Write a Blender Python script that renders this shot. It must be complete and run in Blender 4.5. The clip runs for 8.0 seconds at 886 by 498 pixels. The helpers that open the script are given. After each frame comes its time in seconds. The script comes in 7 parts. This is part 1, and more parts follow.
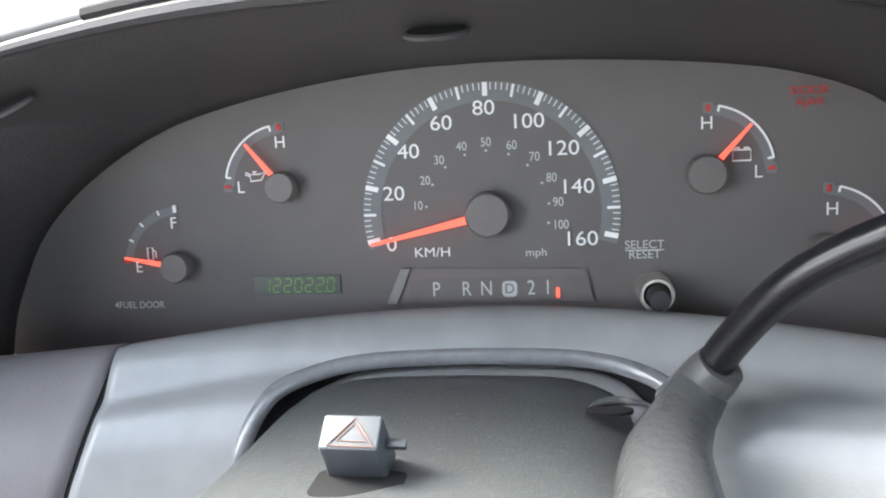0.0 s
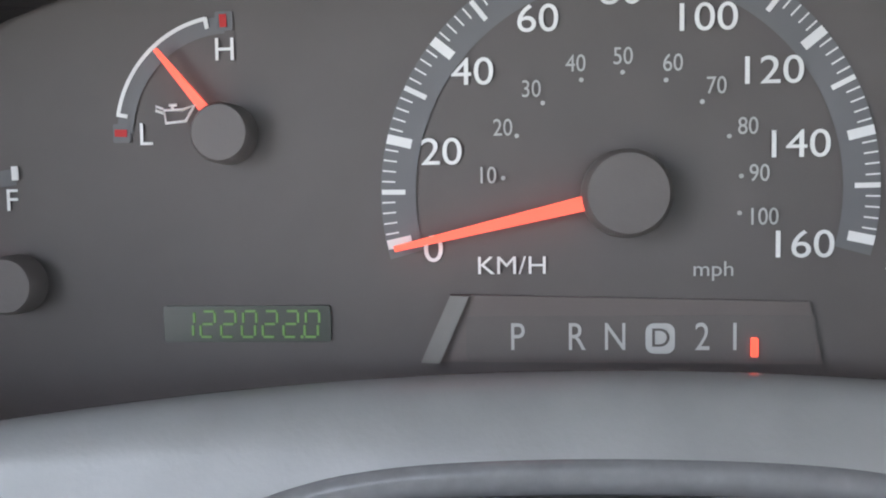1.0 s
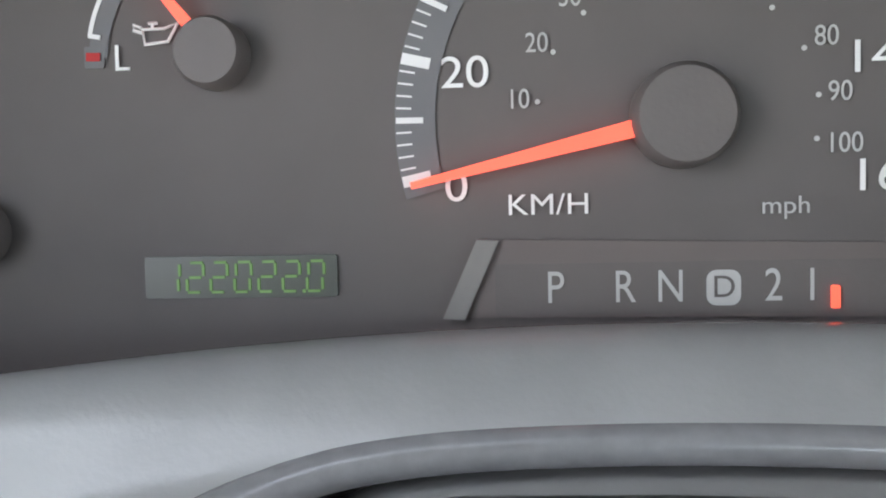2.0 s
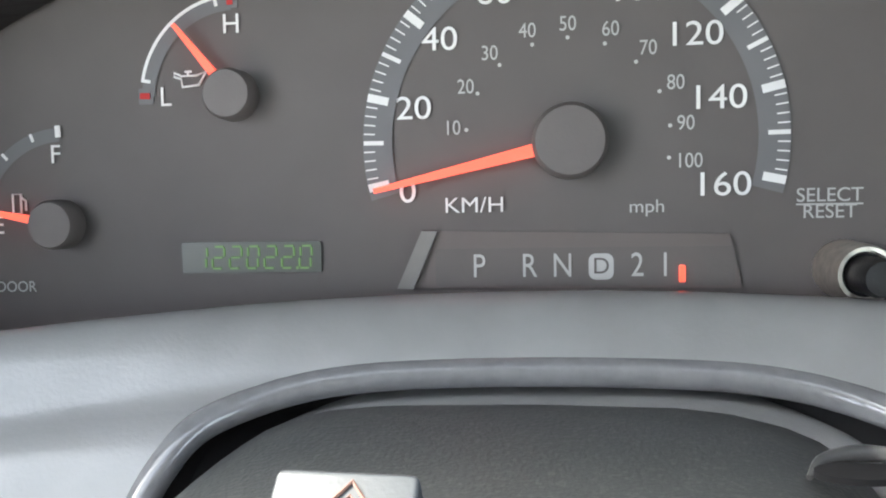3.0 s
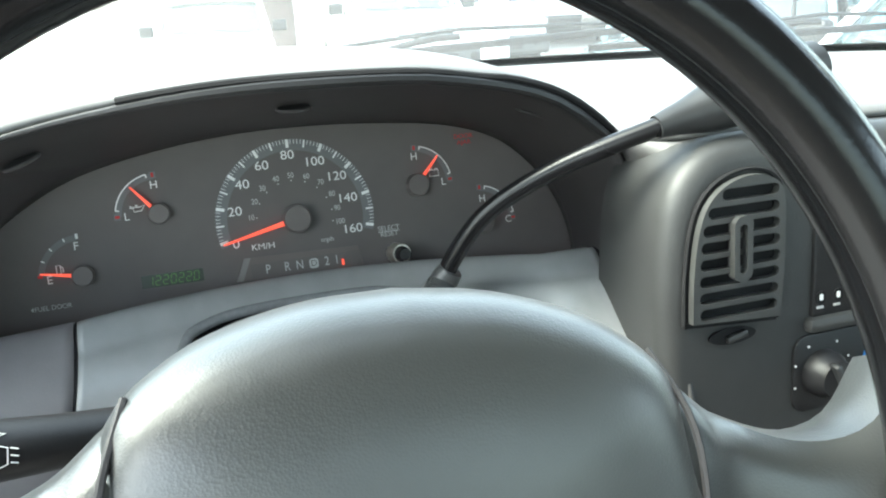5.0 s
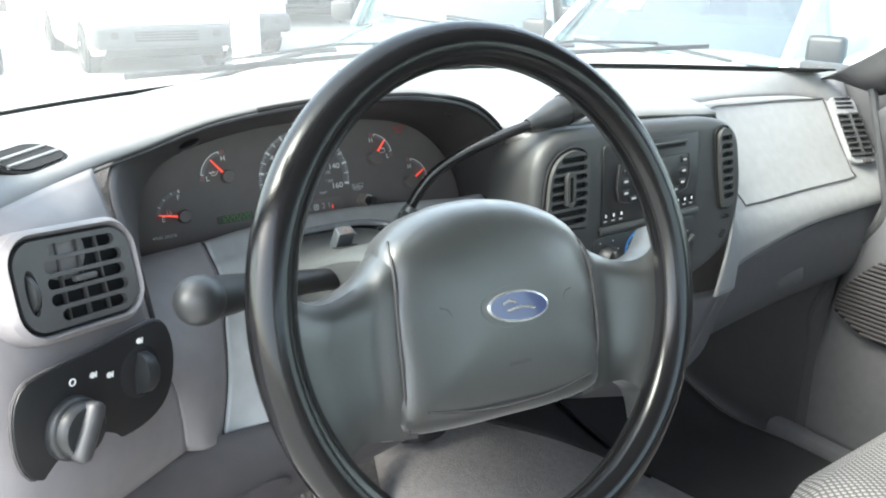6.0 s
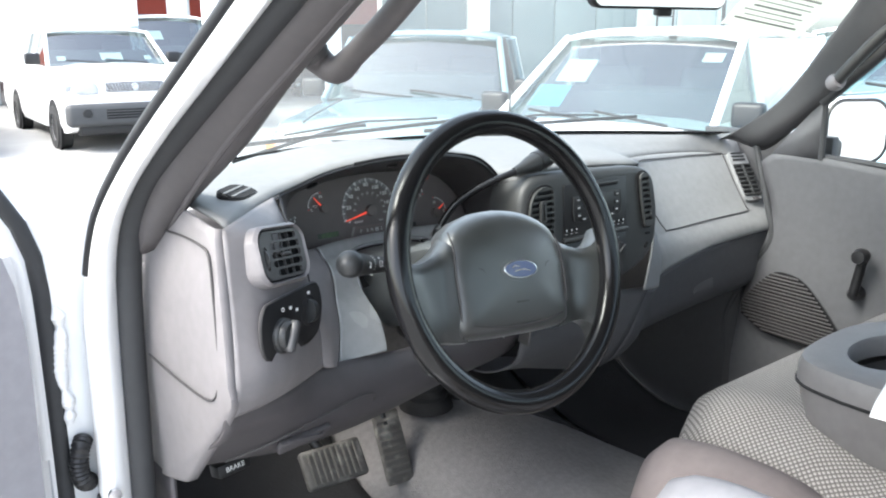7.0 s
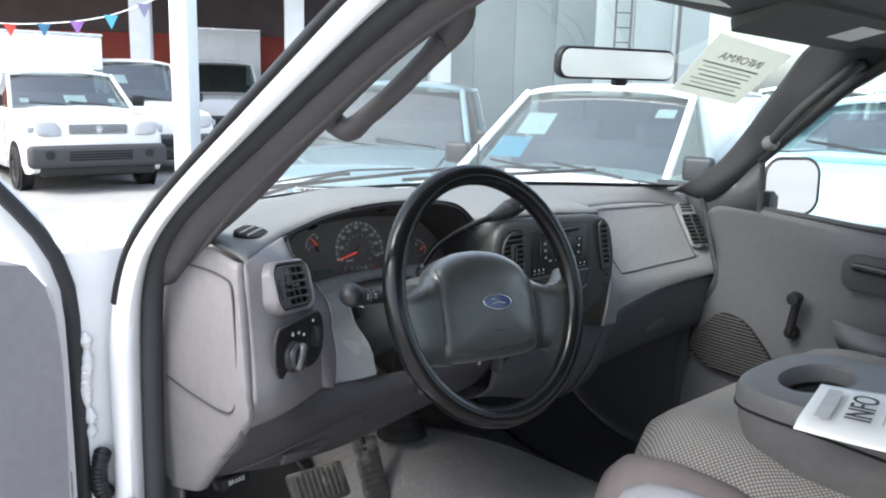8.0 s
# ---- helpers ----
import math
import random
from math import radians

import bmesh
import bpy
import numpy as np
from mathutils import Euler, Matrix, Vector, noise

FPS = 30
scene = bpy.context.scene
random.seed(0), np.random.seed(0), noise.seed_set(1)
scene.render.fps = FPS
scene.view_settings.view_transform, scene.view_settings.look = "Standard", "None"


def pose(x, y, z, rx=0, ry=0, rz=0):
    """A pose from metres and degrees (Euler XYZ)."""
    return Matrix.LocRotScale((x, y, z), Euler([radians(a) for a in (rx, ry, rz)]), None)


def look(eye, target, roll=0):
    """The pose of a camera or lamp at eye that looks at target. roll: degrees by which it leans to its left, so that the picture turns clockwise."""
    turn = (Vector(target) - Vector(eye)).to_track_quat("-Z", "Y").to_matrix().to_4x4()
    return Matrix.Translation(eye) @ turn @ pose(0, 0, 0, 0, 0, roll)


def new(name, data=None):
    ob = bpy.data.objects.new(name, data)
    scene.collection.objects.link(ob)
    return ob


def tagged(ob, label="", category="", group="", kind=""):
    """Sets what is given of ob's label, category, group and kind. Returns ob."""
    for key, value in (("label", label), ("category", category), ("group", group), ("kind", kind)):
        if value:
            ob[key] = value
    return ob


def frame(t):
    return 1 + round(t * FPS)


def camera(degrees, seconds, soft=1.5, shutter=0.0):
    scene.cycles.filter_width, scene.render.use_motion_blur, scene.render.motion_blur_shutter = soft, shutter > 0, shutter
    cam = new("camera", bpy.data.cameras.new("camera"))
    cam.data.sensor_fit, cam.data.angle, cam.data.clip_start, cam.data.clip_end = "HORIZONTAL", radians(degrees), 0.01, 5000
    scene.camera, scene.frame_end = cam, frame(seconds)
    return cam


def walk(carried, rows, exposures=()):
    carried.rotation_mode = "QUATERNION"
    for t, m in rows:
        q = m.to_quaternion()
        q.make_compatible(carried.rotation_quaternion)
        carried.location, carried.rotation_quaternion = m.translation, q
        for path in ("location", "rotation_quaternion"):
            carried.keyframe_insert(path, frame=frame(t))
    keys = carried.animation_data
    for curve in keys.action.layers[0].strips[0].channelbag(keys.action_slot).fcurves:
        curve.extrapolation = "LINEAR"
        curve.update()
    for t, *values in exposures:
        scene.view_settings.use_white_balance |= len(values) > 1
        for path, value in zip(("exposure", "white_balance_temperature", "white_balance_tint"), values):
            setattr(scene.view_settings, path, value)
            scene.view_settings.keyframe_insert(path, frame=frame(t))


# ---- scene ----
cam = camera(55.52, 8.0, soft=2.0)
PATH = [
    (0, (0.0351, -0.3278, 1.3621), (-0.2686, 1.4853, 0.6559), -4.95),
    (0.5, (0.0226, -0.2769, 1.3380), (-0.2451, 1.5832, 0.6658), -3.69),
    (1, (-0.0232, -0.1804, 1.2928), (-0.1889, 1.7115, 0.7114), -2.00),
    (1.5, (-0.0310, -0.1587, 1.2785), (-0.1939, 1.7376, 0.6971), -1.94),
    (2, (-0.0289, -0.1590, 1.2737), (-0.2124, 1.7443, 0.6913), -2.61),
    (2.2, (-0.0216, -0.1584, 1.2716), (-0.2331, 1.7446, 0.6957), -2.93),
    (3.3, (-0.0009, -0.2602, 1.3120), (-0.2625, 1.6029, 0.6972), -3.21),
    (3.5, (0.0019, -0.2972, 1.3329), (-0.2617, 1.5632, 0.6724), -3.68),
    (4, (0.0070, -0.3736, 1.3545), (-0.1137, 1.5262, 0.7530), -4.42),
    (4.5, (-0.0019, -0.4650, 1.3650), (0.1982, 1.4419, 0.8370), -4.44),
    (5, (-0.0728, -0.5543, 1.3918), (0.5042, 1.2623, 0.8069), -2.96),
    (5.2, (-0.1294, -0.5894, 1.4066), (0.6212, 1.1537, 0.7909), -2.94),
    (6.3, (-0.5067, -0.8984, 1.4853), (0.6507, 0.6071, 0.8579), 1.37),
    (6.5, (-0.5780, -0.9707, 1.4891), (0.5882, 0.5462, 0.9071), 0.65),
    (7, (-0.7597, -1.1176, 1.5264), (0.4685, 0.3823, 1.0350), 0.03),
    (7.5, (-0.8717, -1.1863, 1.5435), (0.4447, 0.2583, 1.1190), 2.03),
    (8, (-0.8967, -1.2149, 1.5486), (0.4225, 0.2390, 1.1668), 1.30),
]
walk(cam, [(t, look(eye, target, roll)) for t, eye, target, roll in PATH],
     exposures=[(0.0, 4.05, 6600, 10), (0.5, 3.8, 6600, 11), (1.0, 3.8, 6750, 13), (1.5, 3.9, 6850, 13), (2.0, 3.92, 6950, 12), (3.5, 4.15, 6900, 8), (4.0, 4.2, 6750, 4), (4.3, 4.1, 6500, 0),
                (4.6, 3.85, 6450, -2), (5.0, 3.35, 6500, -2), (5.2, 3.3, 6500, 0), (6.3, 3.0, 6450, 4), (7.0, 2.55, 6350, 7), (7.5, 2.55, 6300, 8), (8.0, 1.85, 6250, 8)])




# ---- light ----
world = bpy.data.worlds.new("world")
scene.world = world
world.use_nodes = True
wn = world.node_tree
sky = wn.nodes.new("ShaderNodeTexSky")
sky.sky_type = 'NISHITA'
sky.sun_disc = False
sky.sun_elevation = radians(49)
sky.sun_rotation = radians(278)
sky.dust_density = 3.0
pale = wn.nodes.new("ShaderNodeHueSaturation")      # thin white cloud over the blue
pale.inputs["Saturation"].default_value = 0.60
wn.links.new(sky.outputs[0], pale.inputs["Color"])
wn.links.new(pale.outputs[0], wn.nodes["Background"].inputs[0])
wn.nodes["Background"].inputs[1].default_value = 0.15
sun = new("sun", bpy.data.lights.new("sun", 'SUN'))
sun.data.energy = 1.05
sun.data.angle = radians(30)
sun.data.color = (1.0, 0.96, 0.9)
sun.matrix_world = look((-5.6, 0.8, 6.5), (0, 0, 0))


# ---- materials ----
def mat(name, color, rough=0.5, metal=0.0, vary=0.12, scale=60.0, bump=0.1, bump_scale=900.0, dist=0.0006, spec=0.5, stain=0.0, coat=0.0):
    m = bpy.data.materials.new(name)
    m.use_nodes = True
    t = m.node_tree
    b = t.nodes["Principled BSDF"]
    b.inputs["Roughness"].default_value = rough
    b.inputs["Metallic"].default_value = metal
    b.inputs["Specular IOR Level"].default_value = spec
    b.inputs["Coat Weight"].default_value = coat
    co = t.nodes.new("ShaderNodeTexCoord")
    n1 = t.nodes.new("ShaderNodeTexNoise")
    n1.inputs["Scale"].default_value = scale
    n1.inputs["Detail"].default_value = 6
    n2 = t.nodes.new("ShaderNodeTexNoise")
    n2.inputs["Scale"].default_value = scale * 0.07
    n2.inputs["Detail"].default_value = 4
    for n in (n1, n2):
        t.links.new(co.outputs["Object"], n.inputs["Vector"])
    mix = t.nodes.new("ShaderNodeMath")
    mix.operation = 'ADD'
    t.links.new(n1.outputs["Fac"], mix.inputs[0])
    t.links.new(n2.outputs["Fac"], mix.inputs[1])
    ramp = t.nodes.new("ShaderNodeMapRange")
    ramp.inputs["From Min"].default_value = 0.6
    ramp.inputs["From Max"].default_value = 1.4
    ramp.inputs["To Min"].default_value = 1 - vary
    ramp.inputs["To Max"].default_value = 1 + vary
    t.links.new(mix.outputs[0], ramp.inputs["Value"])
    col = t.nodes.new("ShaderNodeMix")
    col.data_type = 'RGBA'
    col.blend_type = 'MULTIPLY'
    col.inputs["Factor"].default_value = 1.0
    col.inputs["A"].default_value = (*color, 1)
    t.links.new(ramp.outputs[0], col.inputs["B"])
    last = col.outputs["Result"]
    if stain:
        n3 = t.nodes.new("ShaderNodeTexNoise")
        n3.inputs["Scale"].default_value = scale * 0.3
        n3.inputs["Detail"].default_value = 8
        t.links.new(co.outputs["Object"], n3.inputs["Vector"])
        r3 = t.nodes.new("ShaderNodeMapRange")
        r3.inputs["From Min"].default_value = 0.52
        r3.inputs["From Max"].default_value = 0.72
        r3.inputs["To Max"].default_value = stain
        t.links.new(n3.outputs["Fac"], r3.inputs["Value"])
        dust = t.nodes.new("ShaderNodeMix")
        dust.data_type = 'RGBA'
        dust.inputs["B"].default_value = (0.42, 0.4, 0.37, 1)
        t.links.new(r3.outputs[0], dust.inputs["Factor"])
        t.links.new(last, dust.inputs["A"])
        last = dust.outputs["Result"]
    t.links.new(last, b.inputs["Base Color"])
    rr = t.nodes.new("ShaderNodeMapRange")
    rr.inputs["To Min"].default_value = max(0.02, rough - 0.08)
    rr.inputs["To Max"].default_value = min(1, rough + 0.08)
    t.links.new(n2.outputs["Fac"], rr.inputs["Value"])
    t.links.new(rr.outputs[0], b.inputs["Roughness"])
    if bump:
        nb = t.nodes.new("ShaderNodeTexNoise")
        nb.inputs["Scale"].default_value = bump_scale
        nb.inputs["Detail"].default_value = 3
        t.links.new(co.outputs["Object"], nb.inputs["Vector"])
        bp = t.nodes.new("ShaderNodeBump")
        bp.inputs["Strength"].default_value = bump
        bp.inputs["Distance"].default_value = dist
        t.links.new(nb.outputs["Fac"], bp.inputs["Height"])
        t.links.new(bp.outputs[0], b.inputs["Normal"])
    return m


def leather(name, color, rough, cell=500.0, strength=0.5):
    """Moulded vinyl with a pebbled grain."""
    m = mat(name, color, rough, bump=0, vary=0.15, scale=40)
    t = m.node_tree
    co = t.nodes["Texture Coordinate"]
    v = t.nodes.new("ShaderNodeTexVoronoi")
    v.inputs["Scale"].default_value = cell
    n = t.nodes.new("ShaderNodeTexNoise")
    n.inputs["Scale"].default_value = cell * 0.25
    t.links.new(co.outputs["Object"], v.inputs["Vector"])
    t.links.new(co.outputs["Object"], n.inputs["Vector"])
    a = t.nodes.new("ShaderNodeMath")
    a.operation = 'ADD'
    t.links.new(v.outputs["Distance"], a.inputs[0])
    t.links.new(n.outputs["Fac"], a.inputs[1])
    bp = t.nodes.new("ShaderNodeBump")
    bp.inputs["Strength"].default_value = strength
    bp.inputs["Distance"].default_value = 0.0006
    t.links.new(a.outputs[0], bp.inputs["Height"])
    t.links.new(bp.outputs[0], t.nodes["Principled BSDF"].inputs["Normal"])
    return m


def cloth(name, color, dark, scale):
    """Woven cloth: small offset cells, light threads over dark."""
    m = mat(name, color, 0.95, bump=0, vary=0.15, scale=30, spec=0.2)
    t = m.node_tree
    b = t.nodes["Principled BSDF"]
    co = t.nodes["Texture Coordinate"]
    w = []
    for rot in (0.62, -0.62):
        mp = t.nodes.new("ShaderNodeMapping")
        mp.inputs["Rotation"].default_value = (0, 0, rot)
        t.links.new(co.outputs["Object"], mp.inputs["Vector"])
        wv = t.nodes.new("ShaderNodeTexWave")
        wv.inputs["Scale"].default_value = scale
        wv.inputs["Distortion"].default_value = 0.6
        wv.inputs["Detail Scale"].default_value = 2
        t.links.new(mp.outputs[0], wv.inputs["Vector"])
        w.append(wv)
    mul = t.nodes.new("ShaderNodeMath")
    mul.operation = 'MULTIPLY'
    t.links.new(w[0].outputs["Fac"], mul.inputs[0])
    t.links.new(w[1].outputs["Fac"], mul.inputs[1])
    mx = t.nodes.new("ShaderNodeMix")
    mx.data_type = 'RGBA'
    mx.inputs["A"].default_value = (*dark, 1)
    mx.inputs["B"].default_value = (*color, 1)
    mr = t.nodes.new("ShaderNodeMapRange")
    mr.inputs["From Min"].default_value = 0.08
    mr.inputs["From Max"].default_value = 0.4
    t.links.new(mul.outputs[0], mr.inputs["Value"])
    t.links.new(mr.outputs[0], mx.inputs["Factor"])
    t.links.new(mx.outputs["Result"], b.inputs["Base Color"])
    bp = t.nodes.new("ShaderNodeBump")
    bp.inputs["Strength"].default_value = 0.6
    bp.inputs["Distance"].default_value = 0.002
    t.links.new(mul.outputs[0], bp.inputs["Height"])
    t.links.new(bp.outputs[0], b.inputs["Normal"])
    return m


def glass(name, tint=(1, 1, 1), rough=0.0, dust=0.0, sheen=0.06):
    """Thin clear pane: mostly let through, with a mirror share by the angle."""
    m = bpy.data.materials.new(name)
    m.use_nodes = True
    t = m.node_tree
    t.nodes.remove(t.nodes["Principled BSDF"])
    tr = t.nodes.new("ShaderNodeBsdfTransparent")
    tr.inputs[0].default_value = (*tint, 1)
    gl = t.nodes.new("ShaderNodeBsdfGlossy")
    gl.inputs["Roughness"].default_value = rough
    fr = t.nodes.new("ShaderNodeLayerWeight")
    fr.inputs["Blend"].default_value = 0.5
    pw = t.nodes.new("ShaderNodeMath")
    pw.operation = 'POWER'
    pw.inputs[1].default_value = 3.5
    t.links.new(fr.outputs["Facing"], pw.inputs[0])
    mr = t.nodes.new("ShaderNodeMapRange")
    mr.inputs["To Min"].default_value = sheen
    mr.inputs["To Max"].default_value = 0.75
    t.links.new(pw.outputs[0], mr.inputs["Value"])
    mx = t.nodes.new("ShaderNodeMixShader")
    t.links.new(mr.outputs[0], mx.inputs[0])
    t.links.new(tr.outputs[0], mx.inputs[1])
    t.links.new(gl.outputs[0], mx.inputs[2])
    out = mx.outputs[0]
    # pale translucent share: some dust, mostly a painted veil of glare
    if dust:
        glare_film = t.nodes.new("ShaderNodeBsdfTranslucent")
        glare_film.inputs[0].default_value = (0.75, 0.77, 0.76, 1)
        dn = t.nodes.new("ShaderNodeTexNoise")
        dn.inputs["Scale"].default_value = 6
        dn.inputs["Detail"].default_value = 8
        dr = t.nodes.new("ShaderNodeMapRange")
        dr.inputs["To Min"].default_value = dust * 0.5
        dr.inputs["To Max"].default_value = dust * 1.5
        t.links.new(dn.outputs["Fac"], dr.inputs["Value"])
        m2 = t.nodes.new("ShaderNodeMixShader")
        t.links.new(dr.outputs[0], m2.inputs[0])
        t.links.new(out, m2.inputs[1])
        t.links.new(glare_film.outputs[0], m2.inputs[2])
        out = m2.outputs[0]
    t.links.new(out, t.nodes["Material Output"].inputs["Surface"])
    return m


def glow(name, color, strength):
    m = mat(name, color, 0.5, bump=0)
    b = m.node_tree.nodes["Principled BSDF"]
    b.inputs["Emission Color"].default_value = (*color, 1)
    b.inputs["Emission Strength"].default_value = strength
    return m


M_TOP = mat("dash_top_grey", (0.169, 0.169, 0.169), 0.6, bump=0.25)
M_PAS = mat("passenger_panel_grey", (0.200, 0.202, 0.204), 0.6, bump=0.25)
M_DASH = mat("dash_grey", (0.180, 0.168, 0.172), 0.5, bump=0.2)
M_SURR = mat("surround_dark_grey", (0.043, 0.040, 0.041), 0.6, bump=0.25)
M_PANEL = mat("column_panel_grey", (0.262, 0.267, 0.270), 0.25, bump=0.1, coat=0.2)
M_LIP = mat("worn_panel_lip", (0.190, 0.196, 0.202), 0.14, vary=0.2, scale=250, bump=0.05, coat=0.5)
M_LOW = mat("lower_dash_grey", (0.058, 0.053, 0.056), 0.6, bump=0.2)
M_STACK = mat("stack_dark_grey", (0.033, 0.034, 0.034), 0.5, bump=0.2)
M_VENT = mat("vent_grey", (0.042, 0.043, 0.042), 0.5, bump=0.15)
M_VENT_L = mat("side_vent_grey", (0.060, 0.058, 0.058), 0.5, bump=0.15)
M_BLACK = mat("black_plastic", (0.010, 0.010, 0.011), 0.45, bump=0.15)
# near-black for seams; in slots, wells and ducts it paints the shade inside
M_VOID = mat("gap_shade_black", (0.004, 0.004, 0.005), 0.9, bump=0)
M_SHROUD = mat("shroud_dusty_black", (0.048, 0.053, 0.054), 0.48, bump=0.4, bump_scale=1100, stain=0.09, scale=2600)
M_RIM = mat("rim_black_vinyl", (0.006, 0.006, 0.0065), 0.18, bump=0.1, bump_scale=500, coat=0.0, spec=0.34)
M_PAD = leather("wheel_pad_vinyl", (0.024, 0.026, 0.025), 0.40, 1100, 0.24)
M_PAD.node_tree.nodes["Principled BSDF"].inputs["Coat Weight"].default_value = 1.0
M_PAD.node_tree.nodes["Principled BSDF"].inputs["Coat Roughness"].default_value = 0.33
M_PAD.node_tree.nodes["Principled BSDF"].inputs["Sheen Weight"].default_value = 0.12
M_PAD.node_tree.nodes["Principled BSDF"].inputs["Sheen Roughness"].default_value = 0.45
M_FACE = mat("gauge_face", (0.120, 0.107, 0.104), 0.7, bump=0.05, vary=0.08)
M_DIAL = mat("dial_face", (0.150, 0.127, 0.121), 0.7, bump=0.05, vary=0.08)
M_BAND = mat("dial_band", (0.16, 0.16, 0.165), 0.7, bump=0)
M_STRIP = mat("dusty_strip_edge", (0.23, 0.22, 0.21), 0.7, bump=0.1, vary=0.2)
M_PRINT = mat("white_print", (0.80, 0.80, 0.79), 0.7, bump=0)
M_DIM = mat("grey_print", (0.50, 0.50, 0.49), 0.7, bump=0)
# emission added to brighten the needles and gear pointer, which are no lamps
M_NEEDLE = glow("needle_orange_glow", (0.85, 0.085, 0.05), 0.12)
M_REDP = mat("red_print", (0.50, 0.035, 0.035), 0.7, bump=0)
M_LCD = mat("odometer_window", (0.030, 0.040, 0.030), 0.3, bump=0)
M_SEG = glow("odometer_segments", (0.10, 0.22, 0.06), 0.035)
M_KNOB = mat("gauge_knob", (0.130, 0.114, 0.109), 0.55, bump=0.1)
M_CHROME = mat("chrome", (0.58, 0.53, 0.47), 0.30, 0.85, vary=0.3, scale=400, bump=0.2)
M_STEEL = mat("stalk_black_metal", (0.008, 0.008, 0.009), 0.25, 0.0, bump=0.05, coat=0.0, spec=0.35)
M_SHIFT = mat("shifter_dark_grey", (0.020, 0.021, 0.022), 0.42, bump=0.1)
M_SWITCH = mat("hazard_grey", (0.055, 0.062, 0.068), 0.45, bump=0.1)
M_ORANGE = mat("hazard_mark", (0.17, 0.10, 0.08), 0.7, bump=0)
M_SCREEN_OFF = mat("blank_display", (0.075, 0.080, 0.080), 0.25, bump=0)
M_BLUE = mat("emblem_blue", (0.012, 0.02, 0.085), 0.2, bump=0, coat=0.5)
M_SILVER = mat("silver", (0.72, 0.72, 0.74), 0.25, 0.9, bump=0)
M_WHITE = mat("white_paint", (0.80, 0.80, 0.80), 0.28, vary=0.03, bump=0.02, bump_scale=60, scale=8, coat=0.5)
M_SEAL = mat("door_seal_rubber", (0.030, 0.031, 0.033), 0.7, bump=0.2)
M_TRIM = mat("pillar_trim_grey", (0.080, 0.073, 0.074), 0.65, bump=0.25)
# cabin and passenger door trim, darkened: the indoor shade is in the colour
M_TRIM_R = mat("door_trim_grey_shaded", (0.072, 0.072, 0.077), 0.65, bump=0.25)
M_HEAD = mat("headliner", (0.13, 0.13, 0.128), 0.95, bump=0.5, bump_scale=500, spec=0.1)
M_CARPET = mat("carpet_grey", (0.205, 0.197, 0.197), 0.98, bump=0.8, bump_scale=350, dist=0.003, vary=0.2, scale=90, spec=0.1)
M_MAT = mat("floor_mat_black", (0.012, 0.012, 0.013), 0.9, bump=0.5, bump_scale=200, dist=0.002)
M_SEAT = cloth("seat_cloth", (0.300, 0.284, 0.270), (0.115, 0.108, 0.102), 62)
M_SEAT2 = mat("seat_plain_cloth", (0.150, 0.130, 0.129), 0.95, bump=0.4, bump_scale=600, spec=0.2)
M_SEAT3 = mat("seat_side_vinyl", (0.22, 0.22, 0.24), 0.6, bump=0.2)
M_CONSOLE = mat("console_grey", (0.13, 0.125, 0.125), 0.5, bump=0.2)
M_BOOT = mat("shifter_root_plastic", (0.048, 0.051, 0.052), 0.24, bump=0.9, bump_scale=330, spec=0.5)
M_COLLAR = mat("worn_collar_plastic", (0.060, 0.062, 0.063), 0.30, bump=0.35, bump_scale=420, stain=0.35, scale=300)
M_GRIP = mat("worn_grip_grey", (0.050, 0.050, 0.052), 0.45, bump=0.1, vary=0.3)
M_PAPER = mat("paper", (0.82, 0.82, 0.80), 0.8, bump=0.05, vary=0.03)
M_INK = mat("ink", (0.05, 0.05, 0.05), 0.8, bump=0)
M_PEDAL = mat("pedal_rubber_worn", (0.085, 0.080, 0.074), 0.7, bump=0.4, bump_scale=150, dist=0.001, stain=0.5, scale=80)
M_CLIMB = mat("climate_blue", (0.05, 0.22, 0.55), 0.6, bump=0)
M_GLASS = glass("clear_glass", (0.93, 0.97, 0.96))
# the dust share here also paints the haze of the dash reflection
M_SCREEN = glass("dusty_glare_windscreen_glass", (0.86, 0.92, 0.90), dust=0.06)
M_GLASS_CAR = glass("car_glass", (0.50, 0.62, 0.60), sheen=0.25)
M_MIRROR = mat("mirror_glass", (0.9, 0.9, 0.9), 0.02, 1.0, vary=0, bump=0)
M_TYRE = mat("tyre", (0.02, 0.02, 0.02), 0.8, bump=0.3, bump_scale=100)
M_BUMPER = mat("bumper_grey", (0.045, 0.047, 0.050), 0.6, bump=0.1, scale=10)
M_DARKIN = mat("car_inside", (0.02, 0.022, 0.024), 0.8, bump=0)
M_LAMP = mat("headlamp", (0.36, 0.37, 0.38), 0.12, bump=0, coat=1.0)
M_AMBER = mat("amber_lamp", (0.75, 0.28, 0.06), 0.2, bump=0, coat=1.0)
M_TEAL = mat("blue_green_paint", (0.14, 0.22, 0.25), 0.25, bump=0, coat=0.6, vary=0.05, scale=5)
M_PALE = mat("pale_blue_paint", (0.40, 0.62, 0.70), 0.3, bump=0, coat=0.6, vary=0.05, scale=5)
M_SHOULDER = mat("shoulder_grey", (0.066, 0.065, 0.066), 0.5, bump=0.2)
# paler copy of the door trim: daylight on the open door is painted in
M_TRIM_L = mat("driver_door_trim_lit", (0.27, 0.263, 0.282), 0.65, bump=0.25)
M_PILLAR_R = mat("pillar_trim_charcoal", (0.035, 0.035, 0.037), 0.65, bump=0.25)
M_CYAN = mat("blue_sheet", (0.08, 0.42, 0.65), 0.6, bump=0)
